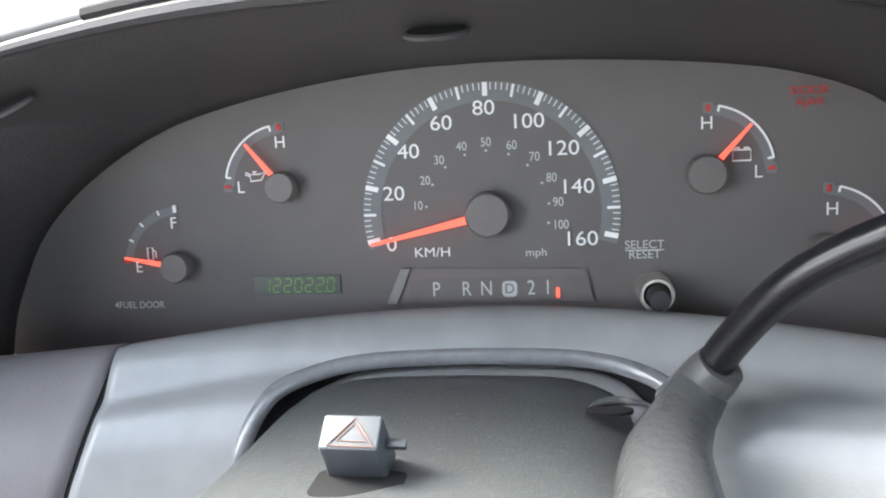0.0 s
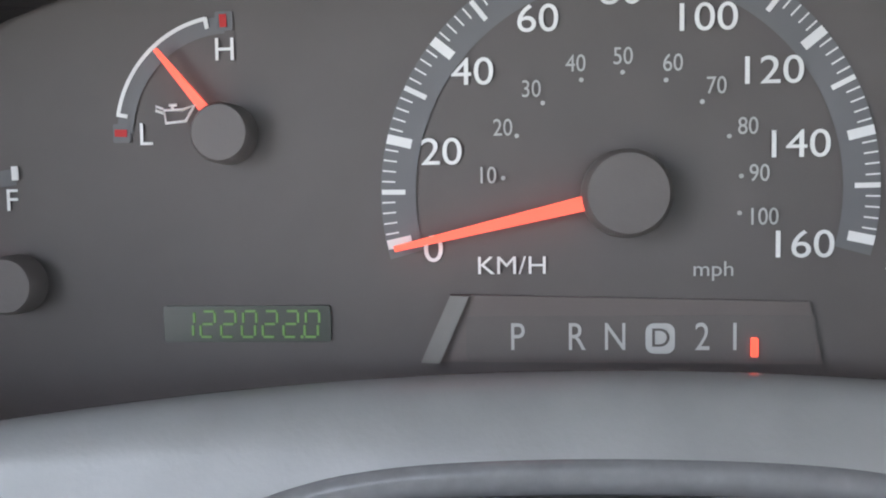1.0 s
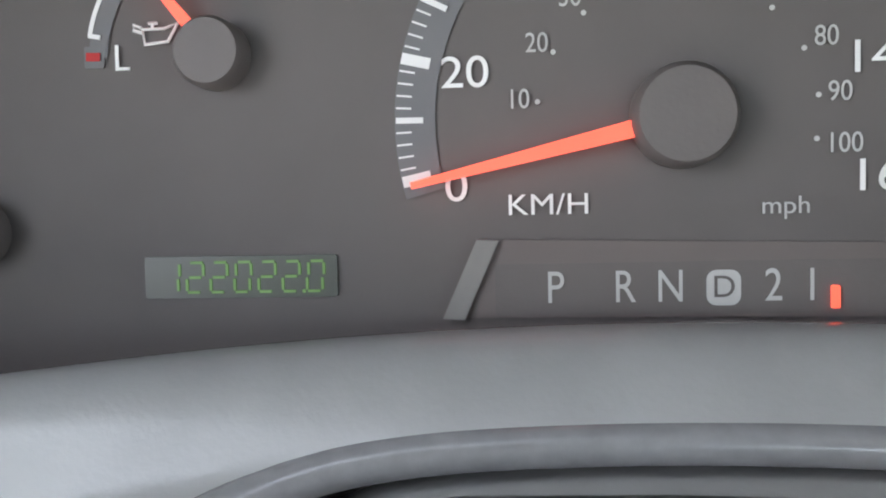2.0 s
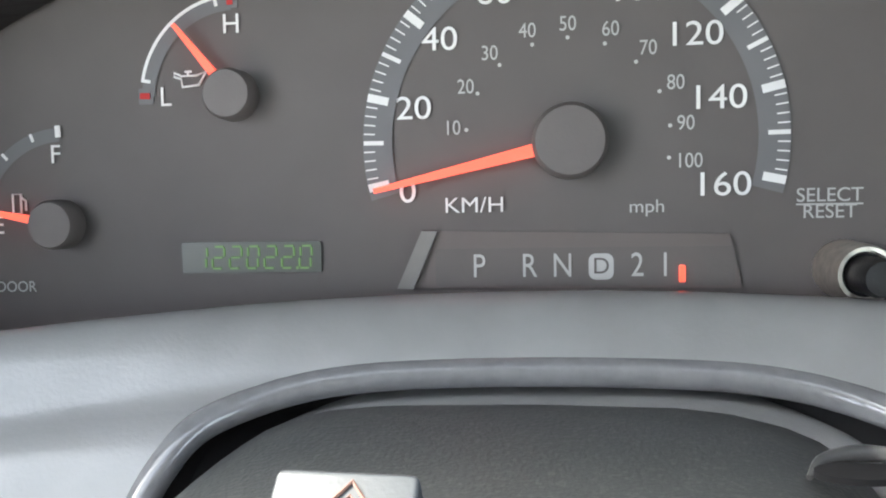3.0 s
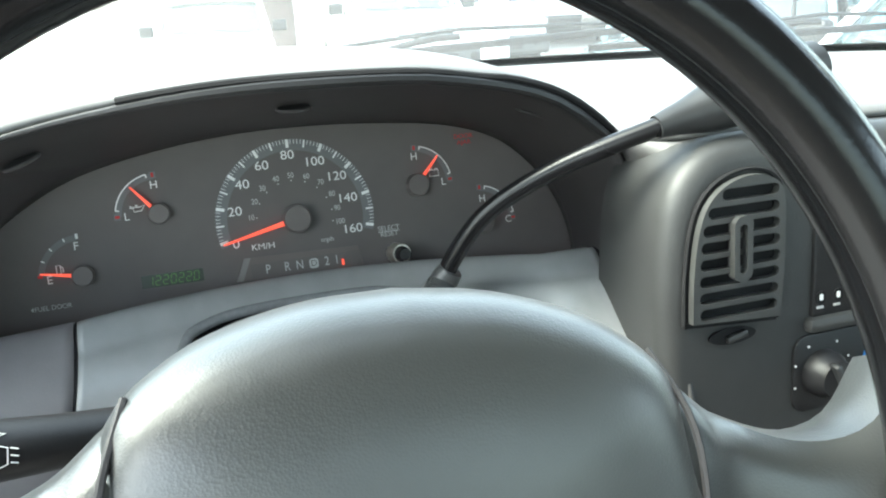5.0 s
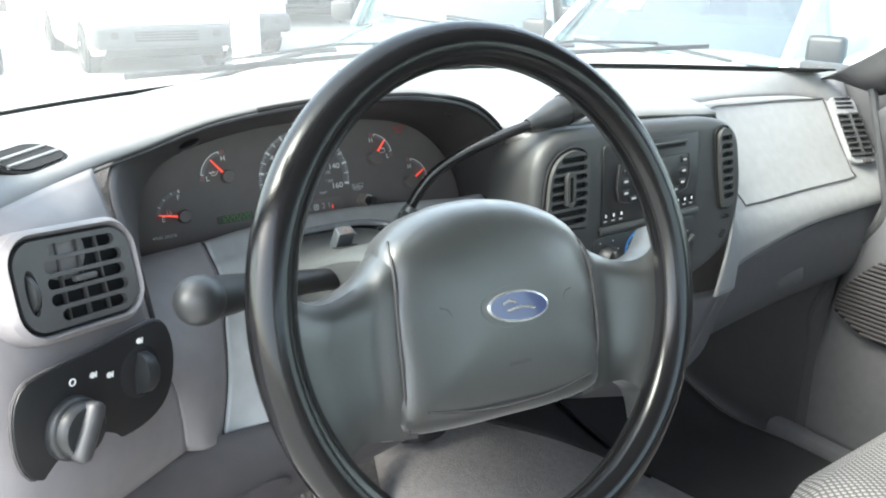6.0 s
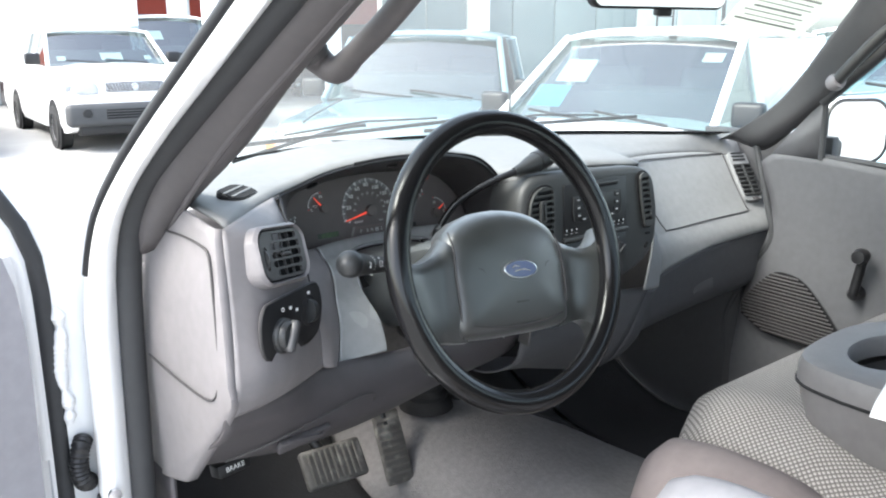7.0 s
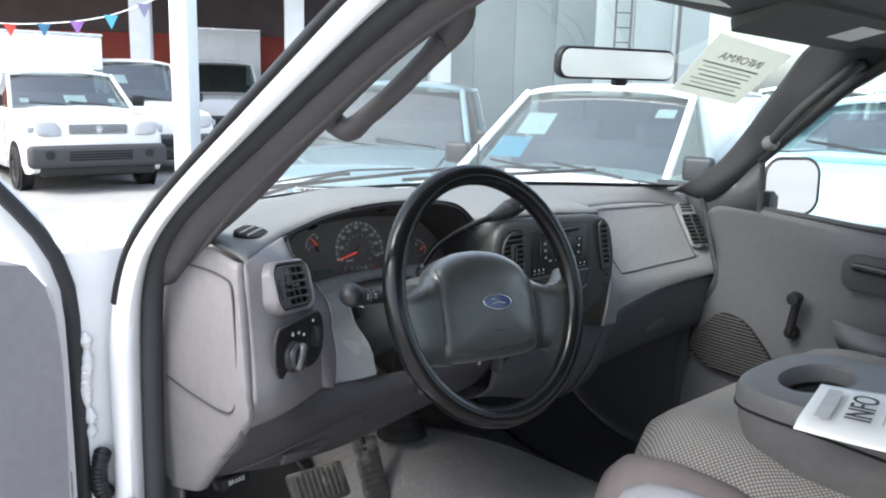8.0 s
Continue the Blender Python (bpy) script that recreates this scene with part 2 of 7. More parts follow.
M_ROOM = mat("car_seat_inside", (0.08, 0.085, 0.085), 0.9, bump=0)


# ---- mesh helpers ----
def part(name, bm, material, parent=None, label="", smooth=True, bevel=0.0, solid=0.0, sub=0):
    if bm.faces:
        bmesh.ops.recalc_face_normals(bm, faces=bm.faces)
    me = bpy.data.meshes.new(name)
    bm.to_mesh(me)
    bm.free()
    me.materials.append(material)
    ob = new(name, me)
    if smooth:
        me.polygons.foreach_set("use_smooth", [True] * len(me.polygons))
        me.set_sharp_from_angle(angle=radians(38))
    if solid:
        md = ob.modifiers.new("thick", 'SOLIDIFY')
        md.thickness, md.offset = solid, 0
    if sub:
        md = ob.modifiers.new("round", 'SUBSURF')
        md.levels = md.render_levels = sub
    if bevel:
        md = ob.modifiers.new("edge", 'BEVEL')
        md.width, md.segments, md.limit_method = bevel, 3, 'ANGLE'
    if parent:
        ob.parent = parent
        ob.matrix_parent_inverse = parent.matrix_world.inverted()
    if label:
        ob["label"] = label
    return ob


def thing(name, label, category, at=(0, 0, 0), group="", kind=""):
    ob = new(name)
    ob.matrix_world = Matrix.Translation(at)
    ob.empty_display_size = 0.02
    bpy.context.view_layer.update()
    return tagged(ob, label, category, group, kind)


def spline(pts, n):
    """Catmull-Rom through the points, n samples evenly by length."""
    P = [Vector(p) for p in pts]
    P = [P[0] * 2 - P[1]] + P + [P[-1] * 2 - P[-2]]
    out = []
    for i in range(1, len(P) - 2):
        a, b, c, d = P[i - 1:i + 3]
        for k in range(16):
            t = k / 16
            out.append(0.5 * ((2 * b) + (c - a) * t + (2 * a - 5 * b + 4 * c - d) * t * t + (3 * b - a - 3 * c + d) * t ** 3))
    out.append(P[-2])
    acc = [0.0]
    for a, b in zip(out, out[1:]):
        acc.append(acc[-1] + (b - a).length)
    res, j = [], 0
    for i in range(n):
        s = acc[-1] * i / (n - 1)
        while j < len(acc) - 2 and acc[j + 1] < s:
            j += 1
        f = (s - acc[j]) / max(1e-9, acc[j + 1] - acc[j])
        res.append(out[j].lerp(out[j + 1], min(1, f)))
    return res


def grid(rows, closed=False):
    bm = bmesh.new()
    vs = [[bm.verts.new(p) for p in r] for r in rows]
    for a, b in zip(vs, vs[1:]):
        m = len(a)
        for i in range(m if closed else m - 1):
            bm.faces.new((a[i], a[(i + 1) % m], b[(i + 1) % m], b[i]))
    return bm


def patch(control, nu=24, nv=24):
    """A smooth sheet through a grid of control points."""
    rows = [spline(r, nu) for r in control]
    cols = [spline([r[i] for r in rows], nv) for i in range(nu)]
    return grid([[cols[i][j] for i in range(nu)] for j in range(nv)])


def tube(pts, radius, n=14, caps=True, closed=False, flat=1.0, up=(0, 0, 1)):
    P = [Vector(p) for p in pts]
    R = radius if isinstance(radius, (list, tuple)) else [radius] * len(P)
    rows, side = [], None
    for i, p in enumerate(P):
        if closed:
            d = P[(i + 1) % len(P)] - P[i - 1]
        else:
            d = P[min(i + 1, len(P) - 1)] - P[max(i - 1, 0)]
        d.normalize()
        ref = Vector(up) if side is None else side
        s = ref - d * ref.dot(d)
        if s.length < 1e-4:
            s = Vector((1, 0, 0)) - d * d.x
        s.normalize()
        side = s
        q = d.cross(s)
        rows.append([p + (s * math.cos(2 * math.pi * k / n) + q * math.sin(2 * math.pi * k / n) * flat) * R[i] for k in range(n)])
    if closed:
        rows.append(rows[0])
    bm = grid(rows, closed=True)
    if caps and not closed:
        bm.verts.ensure_lookup_table()
        bm.faces.new([bm.verts[i] for i in range(n)])
        bm.faces.new([bm.verts[-n + i] for i in range(n)])
    if closed:
        bmesh.ops.remove_doubles(bm, verts=bm.verts, dist=1e-6)
    return bm


def box(size, m=None, bevel=0.0, seg=2):
    bm = bmesh.new()
    bmesh.ops.create_cube(bm, size=1)
    bmesh.ops.scale(bm, vec=size, verts=bm.verts)
    if bevel:
        bmesh.ops.bevel(bm, geom=bm.edges[:], offset=bevel, segments=seg, affect='EDGES', profile=0.5)
    if m is not None:
        bm.transform(m)
    return bm


def slab(outline, depth, m=None, bevel=0.0, seg=2, taper=0.0):
    """An outline in x, y raised from z = 0 to depth."""
    bm = bmesh.new()
    f = bm.faces.new([bm.verts.new((x, y, 0)) for x, y in outline])
    r = bmesh.ops.extrude_face_region(bm, geom=[f])
    top = [v for v in r["geom"] if isinstance(v, bmesh.types.BMVert)]
    bmesh.ops.translate(bm, vec=(0, 0, depth), verts=top)
    if taper:
        cx = sum(v.co.x for v in top) / len(top)
        cy = sum(v.co.y for v in top) / len(top)
        for v in top:
            v.co.x += (cx - v.co.x) * taper
            v.co.y += (cy - v.co.y) * taper
    if bevel:
        bmesh.ops.bevel(bm, geom=[e for e in bm.edges if all(v in top for v in e.verts)], offset=bevel, segments=seg, affect='EDGES', profile=0.5)
    if m is not None:
        bm.transform(m)
    return bm


def lathe(profile, n=32, m=None):
    """A profile of (radius, height) turned about z."""
    rows = [[(r * math.cos(2 * math.pi * k / n), r * math.sin(2 * math.pi * k / n), h) for k in range(n)] for r, h in profile]
    bm = grid(rows, closed=True)
    bmesh.ops.remove_doubles(bm, verts=bm.verts, dist=1e-7)
    if m is not None:
        bm.transform(m)
    return bm


def rrect(w, h, r, n=5, cx=0.0, cy=0.0):
    out = []
    for sx, sy, a0 in ((1, 1, 0), (-1, 1, 90), (-1, -1, 180), (1, -1, 270)):
        for k in range(n + 1):
            a = radians(a0 + 90 * k / n)
            out.append((cx + sx * (w / 2 - r) + r * math.cos(a), cy + sy * (h / 2 - r) + r * math.sin(a)))
    return out


def ellipse(a, b, n=32, cx=0.0, cy=0.0):
    return [(cx + a * math.cos(2 * math.pi * k / n), cy + b * math.sin(2 * math.pi * k / n)) for k in range(n)]


def settle(samples, u, v):
    """Height of a sampled surface over (u, v): the four nearest samples, weighted by nearness."""
    near = sorted(((p[0] - u) ** 2 + (p[1] - v) ** 2, p[2]) for p in samples)[:4]
    ws = [1 / (d + 1e-9) for d, _ in near]
    return sum(w * h for w, (_, h) in zip(ws, near)) / sum(ws)


def join(*bms):
    out = bmesh.new()
    for b in bms:
        me = bpy.data.meshes.new("tmp")
        b.to_mesh(me)
        b.free()
        out.from_mesh(me)
        bpy.data.meshes.remove(me)
    return out


def text(body, size, m, material, parent, name="lettering", mirror=False, squeeze=1.0):
    cu = bpy.data.curves.new(name, 'FONT')
    cu.body, cu.size, cu.align_x, cu.align_y = body, size, 'CENTER', 'CENTER'
    cu.extrude = size * 0.01
    ob = bpy.data.objects.new("tmp_text", cu)
    scene.collection.objects.link(ob)
    bpy.context.view_layer.update()
    me = bpy.data.meshes.new_from_object(ob.evaluated_get(bpy.context.evaluated_depsgraph_get()))
    bpy.data.objects.remove(ob)
    me.transform(m @ Matrix.Diagonal((-squeeze if mirror else squeeze, 1, 1, 1)))
    bm = bmesh.new()
    bm.from_mesh(me)
    bpy.data.meshes.remove(me)
    return part(name, bm, material, parent, smooth=False)


def basis(origin, x_axis, y_axis):
    x = Vector(x_axis).normalized()
    y = Vector(y_axis)
    y = (y - x * y.dot(x)).normalized()
    z = x.cross(y)
    m = Matrix((x, y, z)).transposed().to_4x4()
    return Matrix.Translation(origin) @ m


# ---- dashboard ----
TILT = 0.242
CL = basis((0, 0, 1.25), (1, 0, 0), (0, math.sin(TILT), math.cos(TILT)))   # the gauge face: u across, v up, w to the driver


def cl(u, v, w=0.0):
    return CL @ Vector((u, v, w))


dash = thing("dashboard", "grey moulded plastic truck dashboard with a hooded gauge recess", "dashboard", (0.35, 0.05, 1.1), kind="structure")

LIP = [(-0.356, -0.231, 1.310), (-0.30, -0.18, 1.316), (-0.25, -0.14, 1.321), (-0.2, -0.11, 1.326), (-0.13, -0.1, 1.3415), (-0.05, -0.112, 1.3520), (0.04, -0.121, 1.3525),
       (0.088, -0.117, 1.3465), (0.128, -0.111, 1.337), (0.156, -0.107, 1.3225), (0.183, -0.103, 1.301)]


def glass_base(x):
    k = (x - 0.35) / 0.72
    return Vector((x, 0.34 - 0.30 * k * k, 1.318 - 0.028 * (x + 0.35) / 1.4))


# top pad: behind the brow, then along the passenger side
rows = []
lip = spline(LIP, 36)
right_edge = spline([(0.183, -0.103, 1.301), (0.198, -0.118, 1.301), (0.215, -0.136, 1.304), (0.36, -0.138, 1.305), (0.49, -0.134, 1.295), (0.54, -0.118, 1.290), (0.60, -0.055, 1.282),
                     (0.66, 0.005, 1.272), (0.74, 0.066, 1.261), (0.866, 0.083, 1.257), (1.02, 0.073, 1.250), (1.103, 0.046, 1.238), (1.135, 0.026, 1.228)], 44)
for e in lip[:-1] + right_edge:
    b = glass_base(max(-0.36, min(1.09, e.x * 1.0)))
    if e.x > 0.99:
        b = Vector((e.x, max(e.y + 0.03, b.y), b.z))
    mid = (e + b) * 0.5 + Vector((0, 0, 0.010 + 0.012 * math.exp(-((e.x - 0.02) / 0.22) ** 2)))
    near = e.lerp(b, 0.06) + Vector((0, 0, 0.006))
    rows.append(spline([e, near, mid, b, b + Vector((0, 0.03, -0.012))], 18))
part("top_pad", grid(rows), M_TOP, dash, "light grey grained top pad", solid=0.004)
part("brow_lip", tube([p + Vector((0, -0.0022, -0.0035)) for p in lip], [float(np.interp(p.x, (-0.20, -0.02), (0.0010, 0.0033))) for p in lip], 8), M_BLACK, dash, "black edge under the brow")
# dark gap under the windscreen
gap = [glass_base(x) + Vector((0, 0.012, -0.004)) for x in np.linspace(-0.36, 1.09, 40)]
part("defrost_gap", grid([[p + Vector((0, 0.0, 0.013)) for p in gap], [p + Vector((0, 0.06, 0.0)) for p in gap]]), M_VOID, dash, "black gap below the windscreen", solid=0.003)

# recess walls between the brow and the gauge face
OUT = [(-0.214, -0.185, 1.135), (-0.226, -0.196, 1.19), (-0.233, -0.188, 1.25), (-0.240, -0.16, 1.295), (-0.228, -0.124, 1.318), (-0.2, -0.108, 1.325), (-0.13, -0.098, 1.3405),
       (-0.05, -0.110, 1.3510), (0.04, -0.119, 1.3515), (0.088, -0.115, 1.3455), (0.128, -0.109, 1.336), (0.156, -0.105, 1.3215), (0.181, -0.101, 1.300),
       (0.196, -0.099, 1.274), (0.194, -0.100, 1.238), (0.182, -0.102, 1.209)]
FACE = [(-0.2215, -0.057), (-0.2190, -0.043), (-0.2135, -0.028), (-0.2005, -0.0035), (-0.1765, 0.0195), (-0.1400, 0.0405), (-0.0975, 0.0525), (-0.0470, 0.0600), (0, 0.0620), (0.0453, 0.0607), (0.0900, 0.0568),
        (0.1200, 0.0517), (0.1470, 0.0420), (0.1665, 0.0275), (0.1835, 0.0075), (0.1955, -0.0180), (0.2005, -0.0400), (0.2010, -0.054)]
N = 72
outer, inner = spline(OUT, N), spline([cl(u, v, 0.002) for u, v in FACE], N)
rows = []
for a, b in zip(outer, inner):
    m1 = a.lerp(b, 0.35) + Vector((0, 0, -0.002))
    m2 = a.lerp(b, 0.88)
    rows.append(spline([a, m1, m2, b], 12))
surround = part("gauge_surround", grid(rows), M_SURR, dash, "dark grey grained gauge recess", solid=0.003)
# three finger slots moulded into the roof of the recess
for x, y, z in ((-0.148, -0.074, 1.3235), (-0.004, -0.072, 1.3385), (0.141, -0.074, 1.3235)):
    tilt = -0.35 * x / 0.147 if x else 0.0
    m = Matrix.Translation((x, y, z - 0.0055)) @ Matrix.Rotation(-tilt, 4, 'Y') @ Matrix.Rotation(radians(12), 4, 'X')
    slot = part("moulded_slot", join(slab(ellipse(0.0092, 0.0044, 24), -0.002, m)), M_VOID, surround, "dark oval slot")
    part("slot_lip", tube([m @ Vector((p[0], p[1], -0.001)) for p in ellipse(0.0095, 0.0046, 24)], 0.0011, 6, closed=True), M_SURR, surround)
# seam line round the outside of the recess
part("recess_seam", tube([p + Vector((0.005 if p.x > 0.1 else 0, -0.003, 0.001)) for p in outer[34:]], 0.0024, 8), M_VOID, dash)

# shoulder to the right of the brow, running into the middle
right_wall = [[(0.184, -0.103, 1.302), (0.197, -0.118, 1.300), (0.212, -0.135, 1.300)],
              [(0.199, -0.101, 1.274), (0.203, -0.125, 1.273), (0.206, -0.142, 1.274)],
              [(0.197, -0.102, 1.238), (0.200, -0.130, 1.242), (0.199, -0.152, 1.245)],
              [(0.183, -0.106, 1.212), (0.190, -0.140, 1.203), (0.194, -0.165, 1.20)],
              [(0.196, -0.14, 1.16), (0.197, -0.160, 1.15), (0.195, -0.178, 1.15)],
              [(0.200, -0.16, 1.10), (0.198, -0.172, 1.10), (0.195, -0.19, 1.10)],
              [(0.200, -0.15, 1.02), (0.198, -0.165, 1.02), (0.195, -0.18, 1.02)]]
part("stack_shoulder", patch(right_wall, 12, 30), M_SHOULDER, dash, solid=0.003)

# panel under the gauges: it rolls over a crest below the dials and runs down, with an arch for the steering column
SEAM_X = -0.1375
ARCH_X, ARCH_W = -0.006, 0.084


def crest(x):
    k = min(1.0, (x / 0.15) ** 2)
    return -0.028 - 0.042 * k, 1.2178 + 0.0030 * k


def panel_profile(x, n=80):
    """The section of the panel at x, from behind the crest to its foot; the passenger side lies flatter."""
    yc, zc = crest(x)
    r = max(0.0, min(1.0, x / 0.17))
    flat = 1.0 - 0.16 * r * r * (3 - 2 * r)
    pts = [(yc + 0.024, zc - 0.016), (yc + 0.010, zc - 0.0035), (yc, zc), (yc - 0.006, zc - 0.0022 * flat), (yc - 0.012, zc - 0.0075 * flat), (yc - 0.018, zc - 0.0128 * flat), (yc - 0.028, zc - 0.0170 * flat),
           (yc - 0.046, zc - 0.0335 * flat), (yc - 0.062 - 0.02 * r, zc - 0.060), (-0.152 - 0.024 * r, zc - 0.095), (-0.172 - 0.006 * r, zc - 0.138)]
    return spline([(x, y, z) for y, z in pts], n)


def panel_rows(x, stop=1.0, n=90):
    """The part of the section before the arch cuts it off; stop is the reach beyond the crest in metres."""
    p = panel_profile(x, 120)
    yc = crest(x)[0]
    last = 119.0
    for i in range(20, 119):
        a, b = yc - p[i].y, yc - p[i + 1].y
        if a < stop <= b:
            last = i + (stop - a) / (b - a)
            break
    return [p[int(j)].lerp(p[min(119, int(j) + 1)], j - int(j)) for j in (min(k, last) for k in np.linspace(0, 119, n))]


def arch_reach(x):
    d = abs(x - ARCH_X) / ARCH_W
    return 1.0 if d >= 1 else 0.0152 + 0.12 * (1 - (1 - d ** 6) ** (1 / 6))


rows = []
arch_l, arch_r = ARCH_X - ARCH_W, ARCH_X + ARCH_W
xs = np.concatenate([np.linspace(SEAM_X, arch_l, 16)[:-1], ARCH_X - ARCH_W * np.cos(np.linspace(0, math.pi, 140)), np.linspace(arch_r, 0.186, 26)[1:]])
for x in xs:
    row = panel_rows(float(x), arch_reach(float(x)))
    w = max(0.0, 1 - (x - SEAM_X) / 0.05)           # the seam edge bows outward towards the foot
    rows.append([p + Vector((-0.62 * w * max(0.0, 1.205 - p.z) ** 1.35, 0, 0)) for p in row])
bm = grid(rows)
bmesh.ops.remove_doubles(bm, verts=bm.verts, dist=2e-6)
panel = part("column_panel", bm, M_PANEL, dash, "smooth silver-grey panel with an arch for the steering column", solid=0.003)
edge = [r[-1] for r in rows if arch_reach(r[-1].x) < 0.999 and r[-1].z > 1.12]
ac = Vector((ARCH_X, -0.09, 1.160))


def arch_ring(k, f):
    return [Vector((p.x + (ac.x - p.x) * k, p.y + f, p.z + (ac.z - p.z) * k)) for p in edge]


part("arch_lip", tube([p + Vector((0, 0.0004, -0.0006)) for p in edge[1:-1]], 0.0034, 16), M_LIP, panel, "rolled silver-grey lip of the arch")
# the shade between lip and column is a near-black sheet
part("arch_gap", grid([arch_ring(0.030, 0.0060), arch_ring(0.07, 0.0110), arch_ring(0.16, 0.0100), arch_ring(0.34, 0.0160)]), M_VOID, panel, "black sheet painting the shade in the gap round the arch")
part("arch_filler", grid([arch_ring(0.45, 0.012), [p.lerp(Vector((ac.x, 0.0, 1.12)), 0.7) for p in arch_ring(0.46, 0.020)], [p.lerp(Vector((ac.x, 0.02, 1.08)), 0.97) for p in arch_ring(0.46, 0.020)]]), M_BLACK, panel, "black filler behind the column")
edge = [p for p in edge if p.z > 1.178]
part("arch_step", grid([arch_ring(0.155, 0.0090), arch_ring(0.132, 0.0040), arch_ring(0.129, 0.0005), arch_ring(0.134, -0.0060), arch_ring(0.150, -0.0150), arch_ring(0.185, -0.0210), arch_ring(0.31, -0.0230)]), M_PANEL, panel, "silver-grey rounded shoulder inside the arch")
part("panel_end_seam", tube([p + Vector((0.0012, -0.0012, 0.0)) for p in rows[-1]], 0.0016, 6), M_VOID, dash)
seam_rows = spline([tuple(p) for p in rows[0][::10]] + [tuple(rows[0][-1])], 44)
LEFT = [(-0.222, -0.050, 1.2050), (-0.2225, -0.075, 1.2195), (-0.2250, -0.115, 1.2150), (-0.2285, -0.165, 1.2030), (-0.2290, -0.197, 1.180), (-0.2175, -0.1985, 1.135), (-0.2140, -0.195, 1.094)]
outer_edge = spline(LEFT, 44)
part("left_shelf", grid([[a.lerp(b, k) + Vector((0, -0.010 * math.sin(math.pi * k) * i / 43, 0)) for i, (a, b) in enumerate(zip(outer_edge, [p + Vector((-0.0022, 0, 0)) for p in seam_rows]))] for k in np.linspace(0, 1, 16)]), M_DASH, dash, solid=0.003)
part("panel_seam", tube([p + Vector((-0.0011, 0.0004, -0.0012)) for p in seam_rows[4:]], 0.0019, 6), M_VOID, dash)

# left fascia that carries the outer vent and the light switch
FAS = [[(-0.3616, -0.2343, 1.312), (-0.3248, -0.2042, 1.315), (-0.286, -0.1702, 1.318), (-0.2489, -0.1441, 1.322)],
       [(-0.3646, -0.2424, 1.297), (-0.3289, -0.2371, 1.297), (-0.2867, -0.2159, 1.298), (-0.2466, -0.1642, 1.297)],
       [(-0.368, -0.2528, 1.252), (-0.3303, -0.2465, 1.252), (-0.2851, -0.2263, 1.252), (-0.2393, -0.1942, 1.251)],
       [(-0.3743, -0.2712, 1.192), (-0.3346, -0.2669, 1.192), (-0.2855, -0.2427, 1.191), (-0.2299, -0.2027, 1.19)],
       [(-0.3825, -0.2876, 1.137), (-0.3399, -0.2832, 1.136), (-0.286, -0.2551, 1.135), (-0.216, -0.1973, 1.135)],
       [(-0.3805, -0.2761, 1.101), (-0.341, -0.2678, 1.101), (-0.287, -0.2437, 1.1), (-0.2138, -0.1947, 1.094)]]
fascia = part("left_fascia", patch(FAS, 26, 34), M_DASH, dash, solid=0.003)
# end cap beside the door, with its inset cover
CAP = [[(-0.3616, -0.2343, 1.312), (-0.3698, -0.2264, 1.314), (-0.3687, -0.1453, 1.321), (-0.3663, -0.0513, 1.313), (-0.3693, 0.0227, 1.303)],
       [(-0.368, -0.2528, 1.252), (-0.3772, -0.245, 1.252), (-0.3794, -0.1561, 1.252), (-0.3811, -0.0572, 1.253), (-0.3821, 0.0219, 1.253)],
       [(-0.3743, -0.2712, 1.192), (-0.3835, -0.2634, 1.192), (-0.3846, -0.157, 1.182), (-0.3863, -0.0582, 1.182), (-0.3853, 0.0209, 1.183)],
       [(-0.3825, -0.2876, 1.137), (-0.3897, -0.2798, 1.137), (-0.3879, -0.1579, 1.102), (-0.3888, -0.0593, 1.092), (-0.3869, 0.0197, 1.092)],
       [(-0.3805, -0.2761, 1.101), (-0.3877, -0.2683, 1.102), (-0.3847, -0.1293, 1.001), (-0.3845, -0.0408, 0.981), (-0.385, 0.0183, 0.9711)],
       [(-0.3645, -0.11, 0.9454), (-0.3769, -0.1003, 0.9406), (-0.3814, -0.0414, 0.9256), (-0.3807, -0.0119, 0.9206), (-0.38, 0.0177, 0.9156)]]
COVER = ((-0.058, 1.286), (-0.15, 1.292), (-0.215, 1.289), (-0.232, 1.276), (-0.244, 1.230), (-0.254, 1.180), (-0.258, 1.142), (-0.240, 1.112), (-0.15, 1.108), (-0.05, 1.112))
cap = part("end_cap", patch(CAP, 24, 34), M_DASH, dash, solid=0.003)
cover = spline([(-0.3815 + 0.10 * max(0.0, z - 1.25) - 0.085 * max(0.0, 1.25 - z) + 0.10 * max(0.0, -0.235 - y), y, z) for y, z in COVER], 70)
part("cover_seam", tube(cover, 0.0016, 6), M_SURR, cap)
